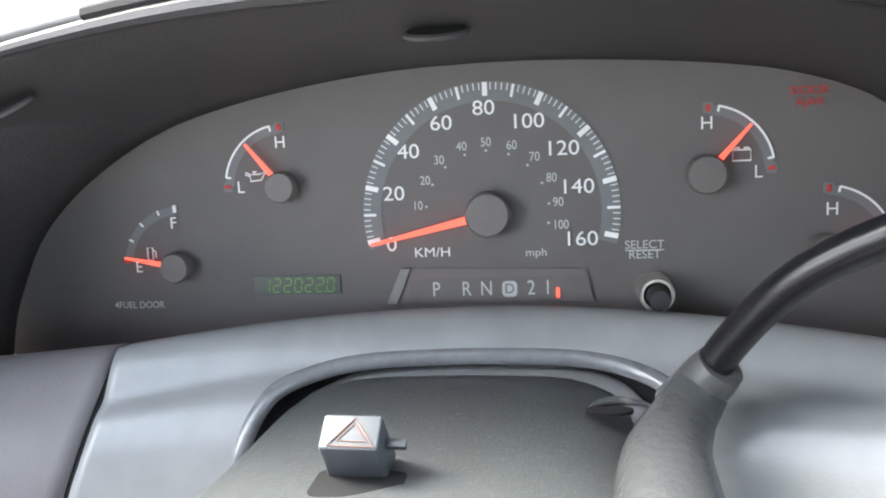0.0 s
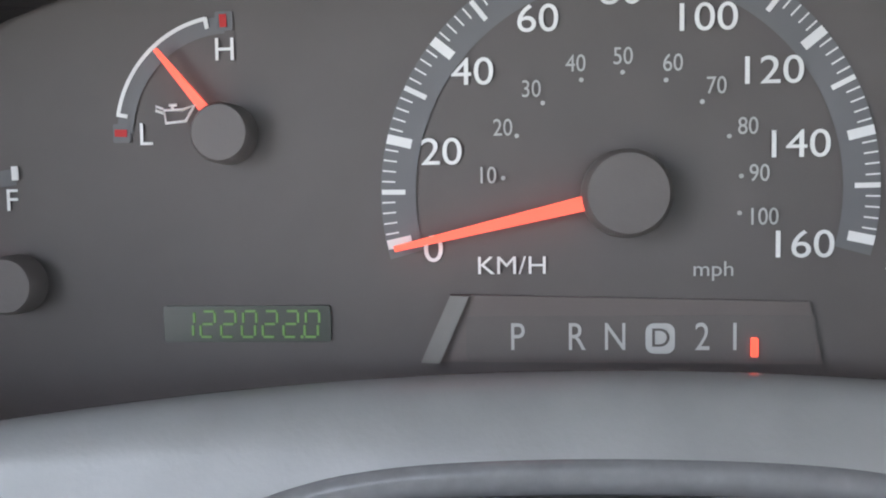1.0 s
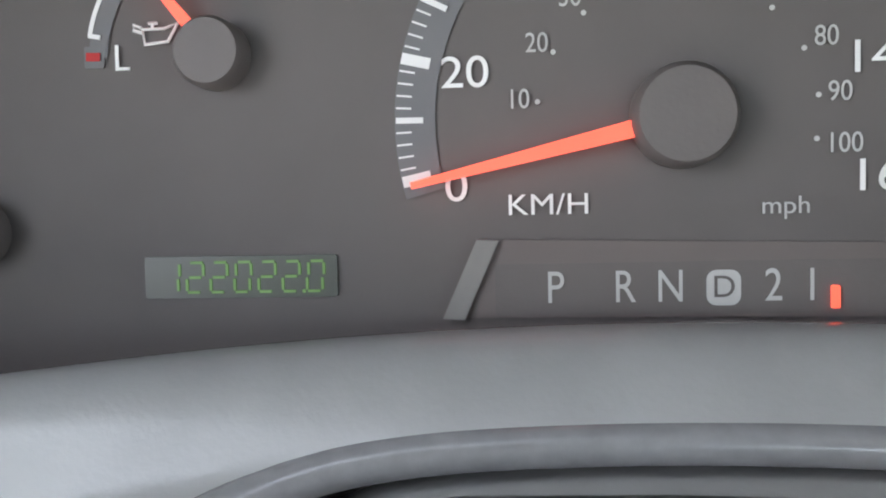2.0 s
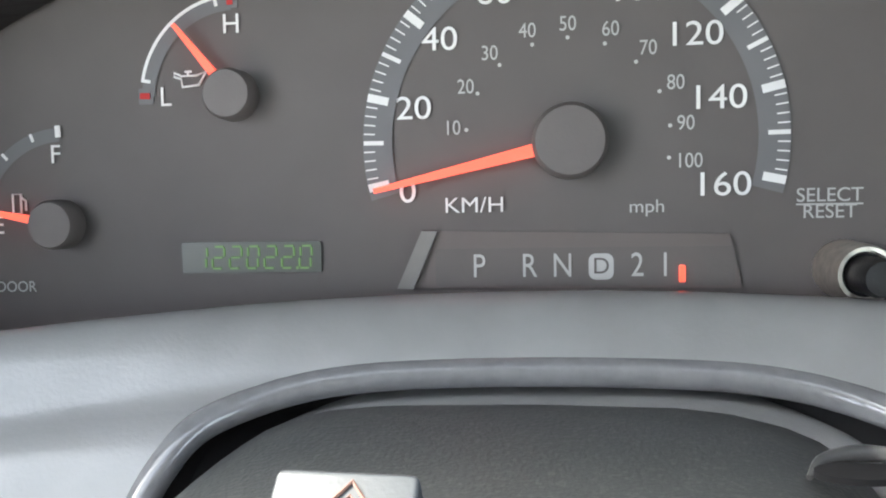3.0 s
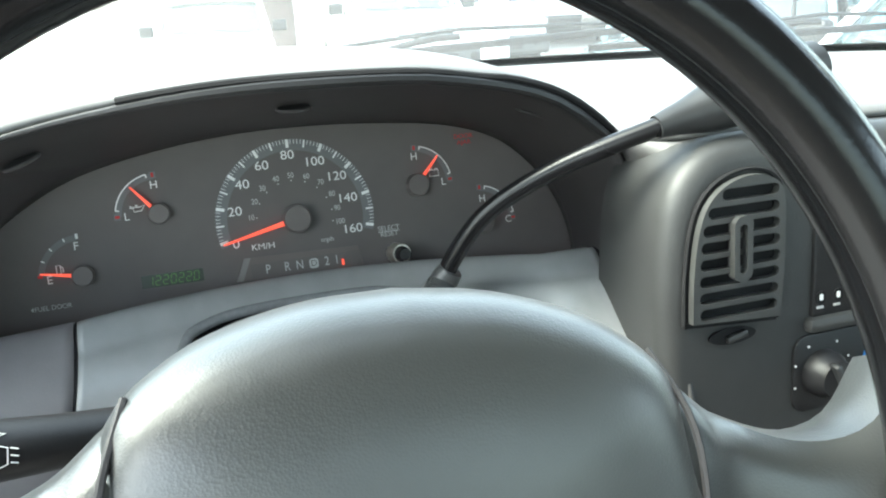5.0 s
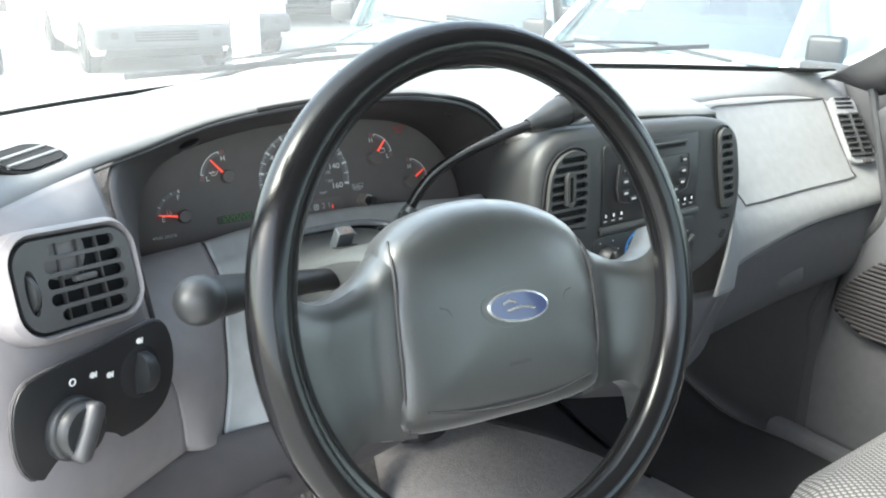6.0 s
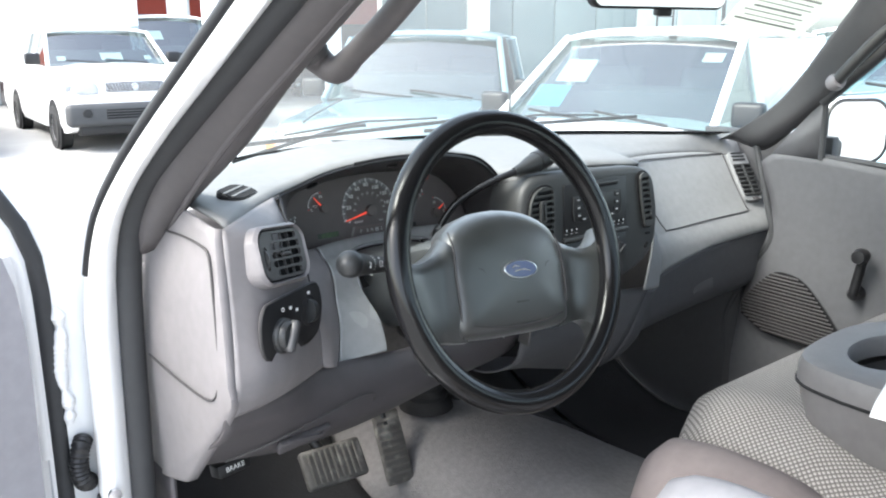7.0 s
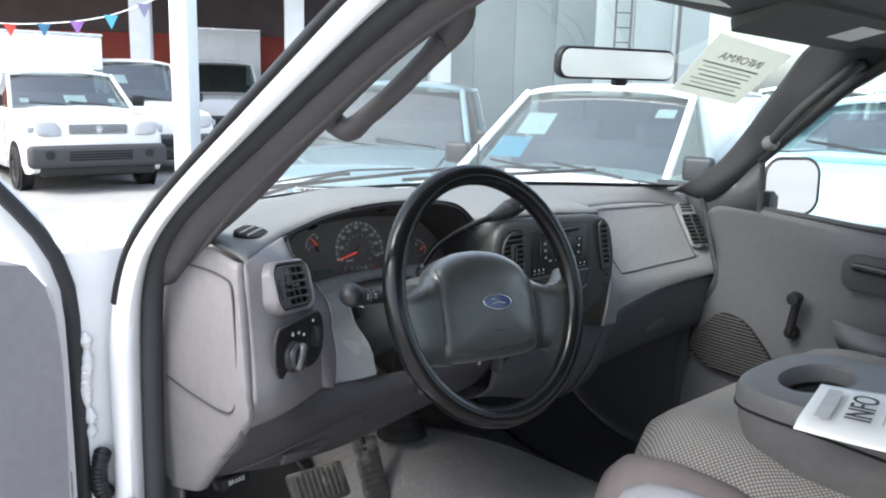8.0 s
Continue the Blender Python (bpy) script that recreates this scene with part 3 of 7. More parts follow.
# lower dash, knee height
LOWD = [[(-0.3877, -0.2683, 1.102), (-0.297, -0.2438, 1.1), (-0.2139, -0.1927, 1.094), (-0.0795, -0.1601, 1.072), (0.0823, -0.1489, 1.065), (0.2154, -0.1529, 1.074)],
        [(-0.3854, -0.242, 1.061), (-0.2978, -0.2382, 1.065), (-0.2142, -0.201, 1.059), (-0.0796, -0.1703, 1.042), (0.082, -0.1542, 1.035), (0.2146, -0.1484, 1.043)],
        [(-0.3795, -0.1588, 1.006), (-0.3007, -0.1876, 1.005), (-0.2159, -0.182, 0.9984), (-0.0814, -0.1513, 0.9863), (0.0798, -0.1253, 0.984), (0.212, -0.1145, 0.9924)],
        [(-0.372, -0.0707, 0.9456), (-0.3051, -0.0997, 0.9496), (-0.2198, -0.1088, 0.9431), (-0.0848, -0.0928, 0.9359), (0.0764, -0.0667, 0.9437), (0.2085, -0.0558, 0.9521)],
        [(-0.3699, 0.0178, 0.9255), (-0.3091, -0.0113, 0.9216), (-0.2231, -0.0402, 0.9131), (-0.0879, -0.0292, 0.9109), (0.0732, -0.0079, 0.9187), (0.2049, 0.013, 0.9323)]]
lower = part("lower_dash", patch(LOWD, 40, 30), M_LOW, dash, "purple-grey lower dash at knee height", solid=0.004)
pocket = spline([(-0.3468, -0.1636, 0.9854), (-0.2998, -0.2072, 1.015), (-0.2393, -0.2114, 1.029), (-0.1496, -0.1908, 1.033), (-0.1152, -0.1759, 1.017), (-0.1269, -0.1518, 0.9819)], 40)
part("pull_seam", tube(pocket, 0.0016, 6), M_SURR, lower)
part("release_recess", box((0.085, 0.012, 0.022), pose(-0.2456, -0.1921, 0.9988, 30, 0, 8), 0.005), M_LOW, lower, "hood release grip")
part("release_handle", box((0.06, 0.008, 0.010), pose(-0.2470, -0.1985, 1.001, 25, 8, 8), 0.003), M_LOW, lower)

# ---- instrument cluster ----
cluster = thing("instrument_cluster", "dark gauge cluster with speedometer and four small gauges, red needles", "gauge cluster", cl(0, 0, -0.01))
pts = [(p.x, (p - Vector((0, 0, 1.25))).dot(Vector((0, math.sin(TILT), math.cos(TILT))))) for p in inner]
part("face_plate", slab(pts + [(0.2035, -0.075), (-0.2200, -0.075)], -0.004, CL), M_FACE, cluster)


def arc(r0, r1, a0, a1, w, cx=0.0, cy=0.0, n=40, depth=0.0003):
    """A flat band between two radii; angles in degrees clockwise from up."""
    o = [(cx + r1 * math.sin(radians(a0 + (a1 - a0) * k / n)), cy + r1 * math.cos(radians(a0 + (a1 - a0) * k / n))) for k in range(n + 1)]
    i = [(cx + r0 * math.sin(radians(a0 + (a1 - a0) * k / n)), cy + r0 * math.cos(radians(a0 + (a1 - a0) * k / n))) for k in range(n + 1)]
    bm = bmesh.new()
    vo = [bm.verts.new(CL @ Vector((x, y, w))) for x, y in o]
    vi = [bm.verts.new(CL @ Vector((x, y, w))) for x, y in i]
    for k in range(n):
        bm.faces.new((vo[k], vo[k + 1], vi[k + 1], vi[k]))
    return bm


def mark(a, r0, r1, width, w, cx=0.0, cy=0.0):
    s, c = math.sin(radians(a)), math.cos(radians(a))
    m = CL @ Matrix.Translation((cx, cy, w)) @ Matrix.Rotation(-radians(a), 4, 'Z')
    return slab([(-width / 2, r0), (width / 2, r0), (width / 2, r1), (-width / 2, r1)], 0.0002, m)


DIAL_X, STEP = 0.0009, 25.52
part("dial_ring", arc(0.0455, 0.0532, -STEP * 4 - 3.5, STEP * 4 + 3.5, 0.0006, DIAL_X, n=80), M_BAND, cluster, "lighter grey ring behind the scale")
for k in range(9):
    part("major_tick", mark(STEP * (k - 4), 0.0475, 0.0530, 0.0021, 0.0009, DIAL_X), M_PRINT, cluster)
for k in range(8):
    part("middle_tick", mark(STEP * (k - 3.5), 0.0477, 0.0529, 0.0011, 0.0009, DIAL_X), M_PRINT, cluster)
part("minor_ticks", join(*[mark(STEP * (k / 10 - 4), 0.0500, 0.0529, 0.00035, 0.0009, DIAL_X) for k in range(81) if k % 5]), M_PRINT, cluster)
for body, u, v in (("0", -0.0408, -0.0123), ("20", -0.0388, 0.0090), ("40", -0.0317, 0.0262), ("60", -0.0176, 0.0372), ("80", 0.0001, 0.0425), ("100", 0.0176, 0.0364), ("120", 0.0312, 0.0249),
                   ("140", 0.0368, 0.0093), ("160", 0.0378, -0.0120)):
    text(body, 0.0084, CL @ Matrix.Translation((u, v, 0.0008)), M_PRINT, cluster, "numeral", squeeze=1.13)
for k, (u, v) in enumerate(((-0.0289, 0.0038), (-0.0253, 0.0141), (-0.0191, 0.0223), (-0.0095, 0.0275), (0.0005, 0.0288), (0.0110, 0.0271), (0.0201, 0.0221), (0.0267, 0.0134), (0.0291, 0.0034), (0.0299, -0.0059))):
    text(str(10 * k + 10), 0.0052, CL @ Matrix.Translation((u, v, 0.0008)), M_DIM, cluster, "small_numeral", squeeze=0.85)
    a = math.atan2(u, v)
    part("dot", slab(ellipse(0.0005, 0.0005, 10), 0.0003, CL @ Matrix.Translation((0.0255 * math.sin(a), 0.0255 * math.cos(a), 0.0006))), M_DIM, cluster)
text("KM/H", 0.0056, CL @ Matrix.Translation((-0.0236, -0.0160, 0.0008)), M_PRINT, cluster, "unit_lettering", squeeze=1.15)
text("mph", 0.0046, CL @ Matrix.Translation((0.0196, -0.0170, 0.0008)), M_DIM, cluster, "unit_lettering", squeeze=1.1)


def needle(cx, cy, tip_u, tip_v, r0, width, knob, height):
    du, dv = tip_u - cx, tip_v - cy
    d = math.hypot(du, dv)
    m = CL @ Matrix.Translation((cx, cy, 0.0035)) @ Matrix.Rotation(math.atan2(dv, du), 4, 'Z')
    part("needle", slab([(r0, -width / 2), (d, -width * 0.2), (d, width * 0.2), (r0, width / 2)], 0.0012, m), M_NEEDLE, cluster, "orange-red needle")
    part("needle_hub", lathe([(0.0, height), (knob * 0.9, height), (knob, height - 0.0012), (knob * 1.02, 0.002), (knob * 0.5, 0.0)], 36, CL @ Matrix.Translation((cx, cy, 0))), M_KNOB, cluster)


needle(0.0007, -0.0004, -0.0490, -0.0118, 0.009, 0.0032, 0.0093, 0.0085)
needle(-0.0860, 0.0139, -0.1012, 0.0326, 0.006, 0.0023, 0.0066, 0.0085)
needle(-0.1358, -0.0190, -0.1600, -0.0145, 0.006, 0.0023, 0.0066, 0.0085)
needle(0.0867, 0.0125, 0.1037, 0.0312, 0.006, 0.0023, 0.0078, 0.0085)
needle(0.1312, -0.0198, 0.1524, -0.0076, 0.006, 0.0023, 0.0078, 0.0085)
# bands and marks of the small gauges
for cx, cy, a0, a1, lo, hi, lo_name, hi_name, mid in ((-0.0860, 0.0139, -88, -2, (-0.1056, 0.0142), (-0.0868, 0.0326), "L", "H", 1), (0.0867, 0.0131, 3, 88, (0.1068, 0.0125), (0.0875, 0.0322), "L", "H", 1),
                                                 (0.1312, -0.0198, 4, 88, (0.1525, -0.0200), (0.1343, -0.0030), "C", "H", 1)):
    part("gauge_band", arc(0.0225, 0.0262, a0, a1, 0.0006, cx, cy), M_BAND, cluster)
    part("gauge_arc", arc(0.0258, 0.0267, a0 + 9, a1 - 9, 0.0009, cx, cy), M_PRINT, cluster)
    for a in (a0, a1):
        part("limit_mark", join(slab(rrect(0.0040, 0.0042, 0.0004), 0.0003, CL @ Matrix.Translation((cx + 0.0252 * math.sin(radians(a)), cy + 0.0252 * math.cos(radians(a)), 0.0004)))), M_BAND, cluster)
        part("red_mark", mark(a, 0.0238, 0.0266, 0.0016, 0.0010, cx, cy), M_REDP, cluster)
    for ae in (a0 + 9, a1 - 9):
        part("arc_end", mark(ae, 0.0240, 0.0265, 0.0009, 0.0009, cx, cy), M_PRINT, cluster)
    text(hi_name, 0.0072, CL @ Matrix.Translation((*hi, 0.0008)), M_PRINT, cluster, "gauge_letter")
    text(lo_name, 0.0072, CL @ Matrix.Translation((*lo, 0.0008)), M_PRINT, cluster, "gauge_letter")
part("gauge_band", arc(0.0225, 0.0262, -80, -2, 0.0006, -0.1358, -0.0190), M_BAND, cluster)
part("fuel_ticks", join(*[mark(a, 0.0240 if k else 0.0236, 0.0262 if k else 0.0268, 0.0008 if k else 0.0016, 0.0009, -0.1358, -0.0190) for k, a in enumerate((-2, -20, -42, -62))]), M_PRINT, cluster)
part("red_mark", join(mark(-84, 0.0236, 0.0265, 0.0016, 0.0009, -0.1358, -0.0190)), M_REDP, cluster)
text("F", 0.0072, CL @ Matrix.Translation((-0.1378, -0.0002, 0.0008)), M_PRINT, cluster, "gauge_letter")
text("E", 0.0072, CL @ Matrix.Translation((-0.1556, -0.0192, 0.0008)), M_PRINT, cluster, "gauge_letter")
text("FUEL DOOR", 0.0042, CL @ Matrix.Translation((-0.1560, -0.0362, 0.0008)), M_DIM, cluster, "lettering", squeeze=0.95)
part("arrow", slab([(-0.1690, -0.0360), (-0.1673, -0.0346), (-0.1673, -0.0374)], 0.0003, CL @ Matrix.Translation((0, 0, 0.0005))), M_DIM, cluster)
text("SELECT", 0.0048, CL @ Matrix.Translation((0.0630, -0.0150, 0.0008)), M_DIM, cluster, "lettering")
text("RESET", 0.0048, CL @ Matrix.Translation((0.0630, -0.0190, 0.0008)), M_DIM, cluster, "lettering")
part("underline", slab(rrect(0.0155, 0.0004, 0.0001, 1, 0.0630, -0.0171), 0.0003, CL @ Matrix.Translation((0, 0, 0.0005))), M_DIM, cluster)
text("DOOR", 0.0042, CL @ Matrix.Translation((0.1256, 0.0430, 0.0008)), M_REDP, cluster, "warning_lettering", squeeze=1.15)
text("AJAR", 0.0042, CL @ Matrix.Translation((0.1256, 0.0386, 0.0008)), M_REDP, cluster, "warning_lettering", squeeze=1.15)


def line_icon(pts, name, r=0.00035, closed=True):
    part(name, tube([cl(u, v, 0.0008) for u, v in pts], r, 5, closed=closed), M_PRINT, cluster)


ox, oy = -0.0985, 0.0184
line_icon([(ox - 0.0026, oy + 0.0013), (ox + 0.0018, oy + 0.0013), (ox + 0.0046, oy + 0.0024), (ox + 0.0024, oy - 0.0012), (ox - 0.0022, oy - 0.0016)], "oil_can_icon")
line_icon([(ox - 0.0026, oy + 0.0006), (ox - 0.0044, oy + 0.0012), (ox - 0.0044, oy + 0.0022), (ox - 0.0028, oy + 0.0016)], "oil_can_icon", closed=False)
line_icon([(ox - 0.0006, oy + 0.0013), (ox - 0.0006, oy + 0.0024), (ox - 0.0014, oy + 0.0024), (ox + 0.0004, oy + 0.0024)], "oil_can_icon", closed=False)
bx, by = 0.1006, 0.0194
line_icon([(bx - 0.0034, by + 0.0020), (bx + 0.0034, by + 0.0020), (bx + 0.0034, by - 0.0022), (bx - 0.0034, by - 0.0022)], "battery_icon")
line_icon([(bx - 0.0026, by + 0.0020), (bx - 0.0026, by + 0.0028), (bx - 0.0010, by + 0.0028), (bx - 0.0010, by + 0.0020)], "battery_icon", closed=False)
line_icon([(bx + 0.0010, by + 0.0020), (bx + 0.0010, by + 0.0028), (bx + 0.0026, by + 0.0028), (bx + 0.0026, by + 0.0020)], "battery_icon", closed=False)
fx, fy = -0.1493, -0.0132
line_icon([(fx - 0.0016, fy - 0.0026), (fx - 0.0016, fy + 0.0026), (fx + 0.0008, fy + 0.0026), (fx + 0.0008, fy - 0.0026)], "fuel_pump_icon")
line_icon([(fx + 0.0008, fy + 0.0018), (fx + 0.0022, fy + 0.0008), (fx + 0.0022, fy - 0.0020)], "fuel_pump_icon", closed=False)
# odometer
odo = part("odometer", slab(rrect(0.0385, 0.0082, 0.0006, 2, -0.0834, -0.0286), 0.0008, CL), M_LCD, cluster, "dark green odometer window")


def seven(ch, u, v, h):
    on = {"0": "abcdef", "1": "bc", "2": "abged"}[ch]
    w = h * 0.52
    seg = {"a": (0, h / 2, 1), "g": (0, 0, 1), "d": (0, -h / 2, 1), "b": (w / 2, h / 4, 0), "c": (w / 2, -h / 4, 0), "f": (-w / 2, h / 4, 0), "e": (-w / 2, -h / 4, 0)}
    out = []
    for k in on:
        x, y, flat = seg[k]
        sx, sy = (w * 0.8, h * 0.09) if flat else (h * 0.09, h * 0.40)
        out.append(slab([(u + x - sx / 2 + y * 0.12, v + y - sy / 2), (u + x + sx / 2 + y * 0.12, v + y - sy / 2), (u + x + sx / 2 + y * 0.12, v + y + sy / 2), (u + x - sx / 2 + y * 0.12, v + y + sy / 2)], 0.0002, CL @ Matrix.Translation((0, 0, 0.0009))))
    return join(*out)


for k, ch in enumerate("1220220"):
    part("digit", seven(ch, -0.0972 + 0.0048 * k, -0.0286, 0.0058), M_SEG, odo, "faint green digit")
part("decimal_point", slab(ellipse(0.0004, 0.0004, 8, -0.0707, -0.0315), 0.0002, CL @ Matrix.Translation((0, 0, 0.0009))), M_SEG, odo)
# gear window
sel = part("gear_window", join(slab([(-0.0440, -0.0370), (-0.0372, -0.0222), (0.0395, -0.0240), (0.0425, -0.0375)], 0.0012, CL)), M_DIAL, cluster, "sunken gear indicator strip")
part("gear_strip", slab(rrect(0.0745, 0.0098, 0.0008, 3, 0.0035, -0.0318), 0.0003, CL @ Matrix.Translation((0, 0, 0.0011))), M_KNOB, sel)
part("strip_edge", slab([(-0.0437, -0.0370), (-0.0371, -0.0222), (-0.0330, -0.0224), (-0.0396, -0.0372)], 0.0028, CL), M_STRIP, sel)
for ch, u in (("P", -0.0226), ("R", -0.0098), ("N", -0.0014), ("2", 0.0171), ("1", 0.0239)):
    text(ch, 0.0086, CL @ Matrix.Translation((u, -0.0317, 0.0018)), M_DIM, sel, "gear_letter", squeeze=0.8)
part("drive_badge", slab(rrect(0.0062, 0.0066, 0.0018, 4, 0.0082, -0.0318), 0.0003, CL @ Matrix.Translation((0, 0, 0.0015))), M_DIM, sel)
text("D", 0.0058, CL @ Matrix.Translation((0.0082, -0.0318, 0.0020)), M_FACE, sel, "gear_letter")
part("gear_pointer", slab(rrect(0.0015, 0.0042, 0.0003, 2, 0.0280, -0.0337), 0.0006, CL @ Matrix.Translation((0, 0, 0.0016))), M_NEEDLE, sel, "orange pointer")
# trip reset button
rk = CL @ Matrix.Translation((0.0664, -0.0330, 0))
reset = part("reset_button", lathe([(0.0072, 0.0), (0.0069, 0.014), (0.0064, 0.0165), (0.0055, 0.0165), (0.0053, 0.0145), (0.0, 0.0145)], 28, rk), M_CHROME, cluster, "worn metal trip reset button")
part("button_well", lathe([(0.0052, 0.0148), (0.0, 0.0148)], 24, rk), M_VOID, reset)
part("button_cap", lathe([(0.0044, 0.014), (0.0044, 0.0240), (0.0038, 0.0262), (0.0, 0.0268)], 24, rk), M_BLACK, reset)


# ---- steering column ----
WT = radians(19)
WC = Vector((-0.026, -0.366, 1.247))
AX = Vector((0, -math.cos(WT), math.sin(WT)))       # towards the driver
WH = basis(WC, (1, 0, 0), (0, math.sin(WT), math.cos(WT)))
column = thing("steering_column", "dusty black steering column shroud with hazard switch and column shifter", "steering column", (0, -0.12, 1.17))
base_c, end_c = Vector((-0.006, -0.040, 1.130)), WC - AX * 0.075
rows = []
for k, (t, wd, ht, lift) in enumerate(((0, 0.056, 0.045, 0.0), (0.045, 0.064, 0.050, 0.0), (0.09, 0.068, 0.0600, 0.0), (0.16, 0.072, 0.0652, 0.0), (0.35, 0.075, 0.0526, 0.0), (0.55, 0.073, 0.0470, 0.0), (0.75, 0.066, 0.050, 0.0), (0.92, 0.056, 0.047, 0.0), (1, 0.046, 0.044, 0))):
    c = base_c.lerp(end_c, t)
    up = Vector((0, math.sin(WT), math.cos(WT)))
    ring = []
    for j in range(40):
        a = 2 * math.pi * j / 40
        ca, sa = math.cos(a), math.sin(a)
        e = 0.46
        ring.append(c + Vector((1, 0, 0)) * wd * (1 - 0.5 * max(0.0, min(1.0, (0.62 - sa) / 1.2))) * math.copysign(abs(ca) ** e, ca) + up * (ht * math.copysign(abs(sa) ** e, sa) + lift))
    rows.append(ring)
shroud = grid([list(r) for r in zip(*[spline(list(z), 30) for z in zip(*rows)])], closed=True)
part("shroud", shroud, M_SHROUD, column, "dusty textured black shroud")
hz = basis((-0.0277, -0.1346, 1.2332), (1, 0, -0.03), (0, 0.0092, 0.0046))      # top of the switch: x across, y up the slope
haz = part("hazard_switch", slab(rrect(0.0178, 0.0116, 0.0010, 3), 0.022, hz @ Matrix.Translation((0, 0, -0.022)), 0.0007, 3, 0.05), M_SWITCH, column, "grey hazard switch with worn triangle")
tri_m = hz @ Matrix.Translation((0.0008, -0.0006, 0.0002))
for f, r in ((1.0, 0.0003), (0.62, 0.0002)):
    part("triangle_mark", tube([tri_m @ Vector((x * f, y * f, 0.0)) for x, y in ((-0.0066, -0.0040), (0.0, -0.0040), (0.0066, -0.0040), (0.0033, 0.0003), (0.0, 0.0046), (-0.0033, 0.0003))], r, 5, closed=True), M_ORANGE, haz)
part("switch_tab", box((0.0060, 0.0030, 0.0022), hz @ Matrix.Translation((0.0118, 0.0010, -0.0080)), 0.0006), M_COLLAR, column, "worn catch beside the switch")
# flat black patch on the shroud; it paints the shade of the switch recess
slot = basis((-0.0277, -0.1370, 1.2166), (1, 0, -0.02), (0, 0.98, -0.20))
part("switch_recess_shade", slab(rrect(0.0262, 0.0175, 0.0035, 4), 0.0010, slot @ Matrix.Translation((0.0008, 0.0, 0.0))), M_VOID, column, "flat black patch painting the shaded recess round the switch")
# gear shifter on the right
boot = spline([(0.066, -0.182, 1.192), (0.060, -0.150, 1.205), (0.0595, -0.120, 1.2115), (0.0665, -0.098, 1.2135), (0.0735, -0.087, 1.2185)], 24)
part("shifter_boot", tube(boot, [float(np.interp(k / 23, (0, 0.3, 0.6, 0.85, 1), (0.0150, 0.0166, 0.0142, 0.0104, 0.0092))) for k in range(24)], 24), M_BOOT, column, "dusty shifter root")
collar = spline([(0.0680, -0.0845, 1.2095), (0.0735, -0.0870, 1.2190), (0.0790, -0.0897, 1.2285)], 6)
part("shifter_collar", tube(collar, [0.0096, 0.0093, 0.0090, 0.0089, 0.0086, 0.0078], 20), M_COLLAR, column, "worn shiny grey collar")
part("socket_hole", slab(ellipse(0.0078, 0.0034, 20), 0.0012, basis((0.0450, -0.0880, 1.2100), (1, 0.10, -0.05), (0, 1, -0.15))), M_VOID, column, "dark slot beside the shifter")
part("socket_lip", tube(spline([(0.0375, -0.0860, 1.2085), (0.0410, -0.0815, 1.2092), (0.0475, -0.0795, 1.2094), (0.0545, -0.0800, 1.2090), (0.0600, -0.0820, 1.2084)], 20), [0.0005 + 0.0010 * math.sin(math.pi * k / 19) for k in range(20)], 10), M_COLLAR, column, "shiny lip over the slot")
arm = spline([(0.0735, -0.087, 1.2185), (0.0795, -0.0897, 1.2330), (0.0885, -0.0945, 1.2490), (0.0990, -0.1000, 1.2630), (0.1140, -0.1080, 1.2760), (0.1360, -0.1195, 1.2900), (0.1610, -0.1325, 1.3020), (0.190, -0.146, 1.3140)], 44)
part("shifter_arm", tube(arm, 0.0057, 18), M_STEEL, column, "glossy black shifter arm")
grip = spline([(0.186, -0.145, 1.3128), (0.195, -0.145, 1.315), (0.209, -0.145, 1.318), (0.228, -0.145, 1.3225), (0.252, -0.145, 1.329), (0.276, -0.145, 1.336), (0.292, -0.145, 1.341)], 24)
gr = [0.0068, 0.0100, 0.0148, 0.0165, 0.0165, 0.0160, 0.013]
part("shifter_grip", tube(grip, [float(np.interp(k / 23, np.linspace(0, 1, 7), gr)) for k in range(24)], 22), M_SHIFT, column, "smooth grey grip with black end")
band = spline([(0.236, -0.145, 1.3246), (0.260, -0.145, 1.3313)], 5)
part("grip_band", tube(band, 0.0172, 40), M_BLACK, column)
text("OVERDRIVE", 0.0046, basis((0.262, -0.1630, 1.3325), (0.96, 0, 0.28), (0, 0, 1)), M_PRINT, column, "lettering")
# turn stalk on the left
stalk = spline([(-0.050, -0.188, 1.207), (-0.100, -0.208, 1.221), (-0.1346, -0.2241, 1.2298), (-0.1568, -0.2329, 1.235), (-0.1728, -0.2425, 1.2397), (-0.200, -0.2655, 1.2495), (-0.222, -0.284, 1.2575)], 40)
part("stalk_arm", tube(stalk, [float(np.interp(k / 39, (0, 0.4, 0.6, 0.8, 1), (0.0085, 0.0105, 0.0124, 0.0145, 0.0155))) for k in range(40)], 24), M_BLACK, column, "black turn signal stalk")
tipm = spline([(-0.2175, -0.2802, 1.2558), (-0.2215, -0.2835, 1.2573), (-0.2290, -0.2895, 1.2600), (-0.2375, -0.2962, 1.2630)], 10)
part("stalk_tip", tube(tipm, [0.0158, 0.0166, 0.0170, 0.0170, 0.0168, 0.0162, 0.0150, 0.0128, 0.009, 0.003], 24), M_SHIFT, column, "dark grey rounded stalk knob")


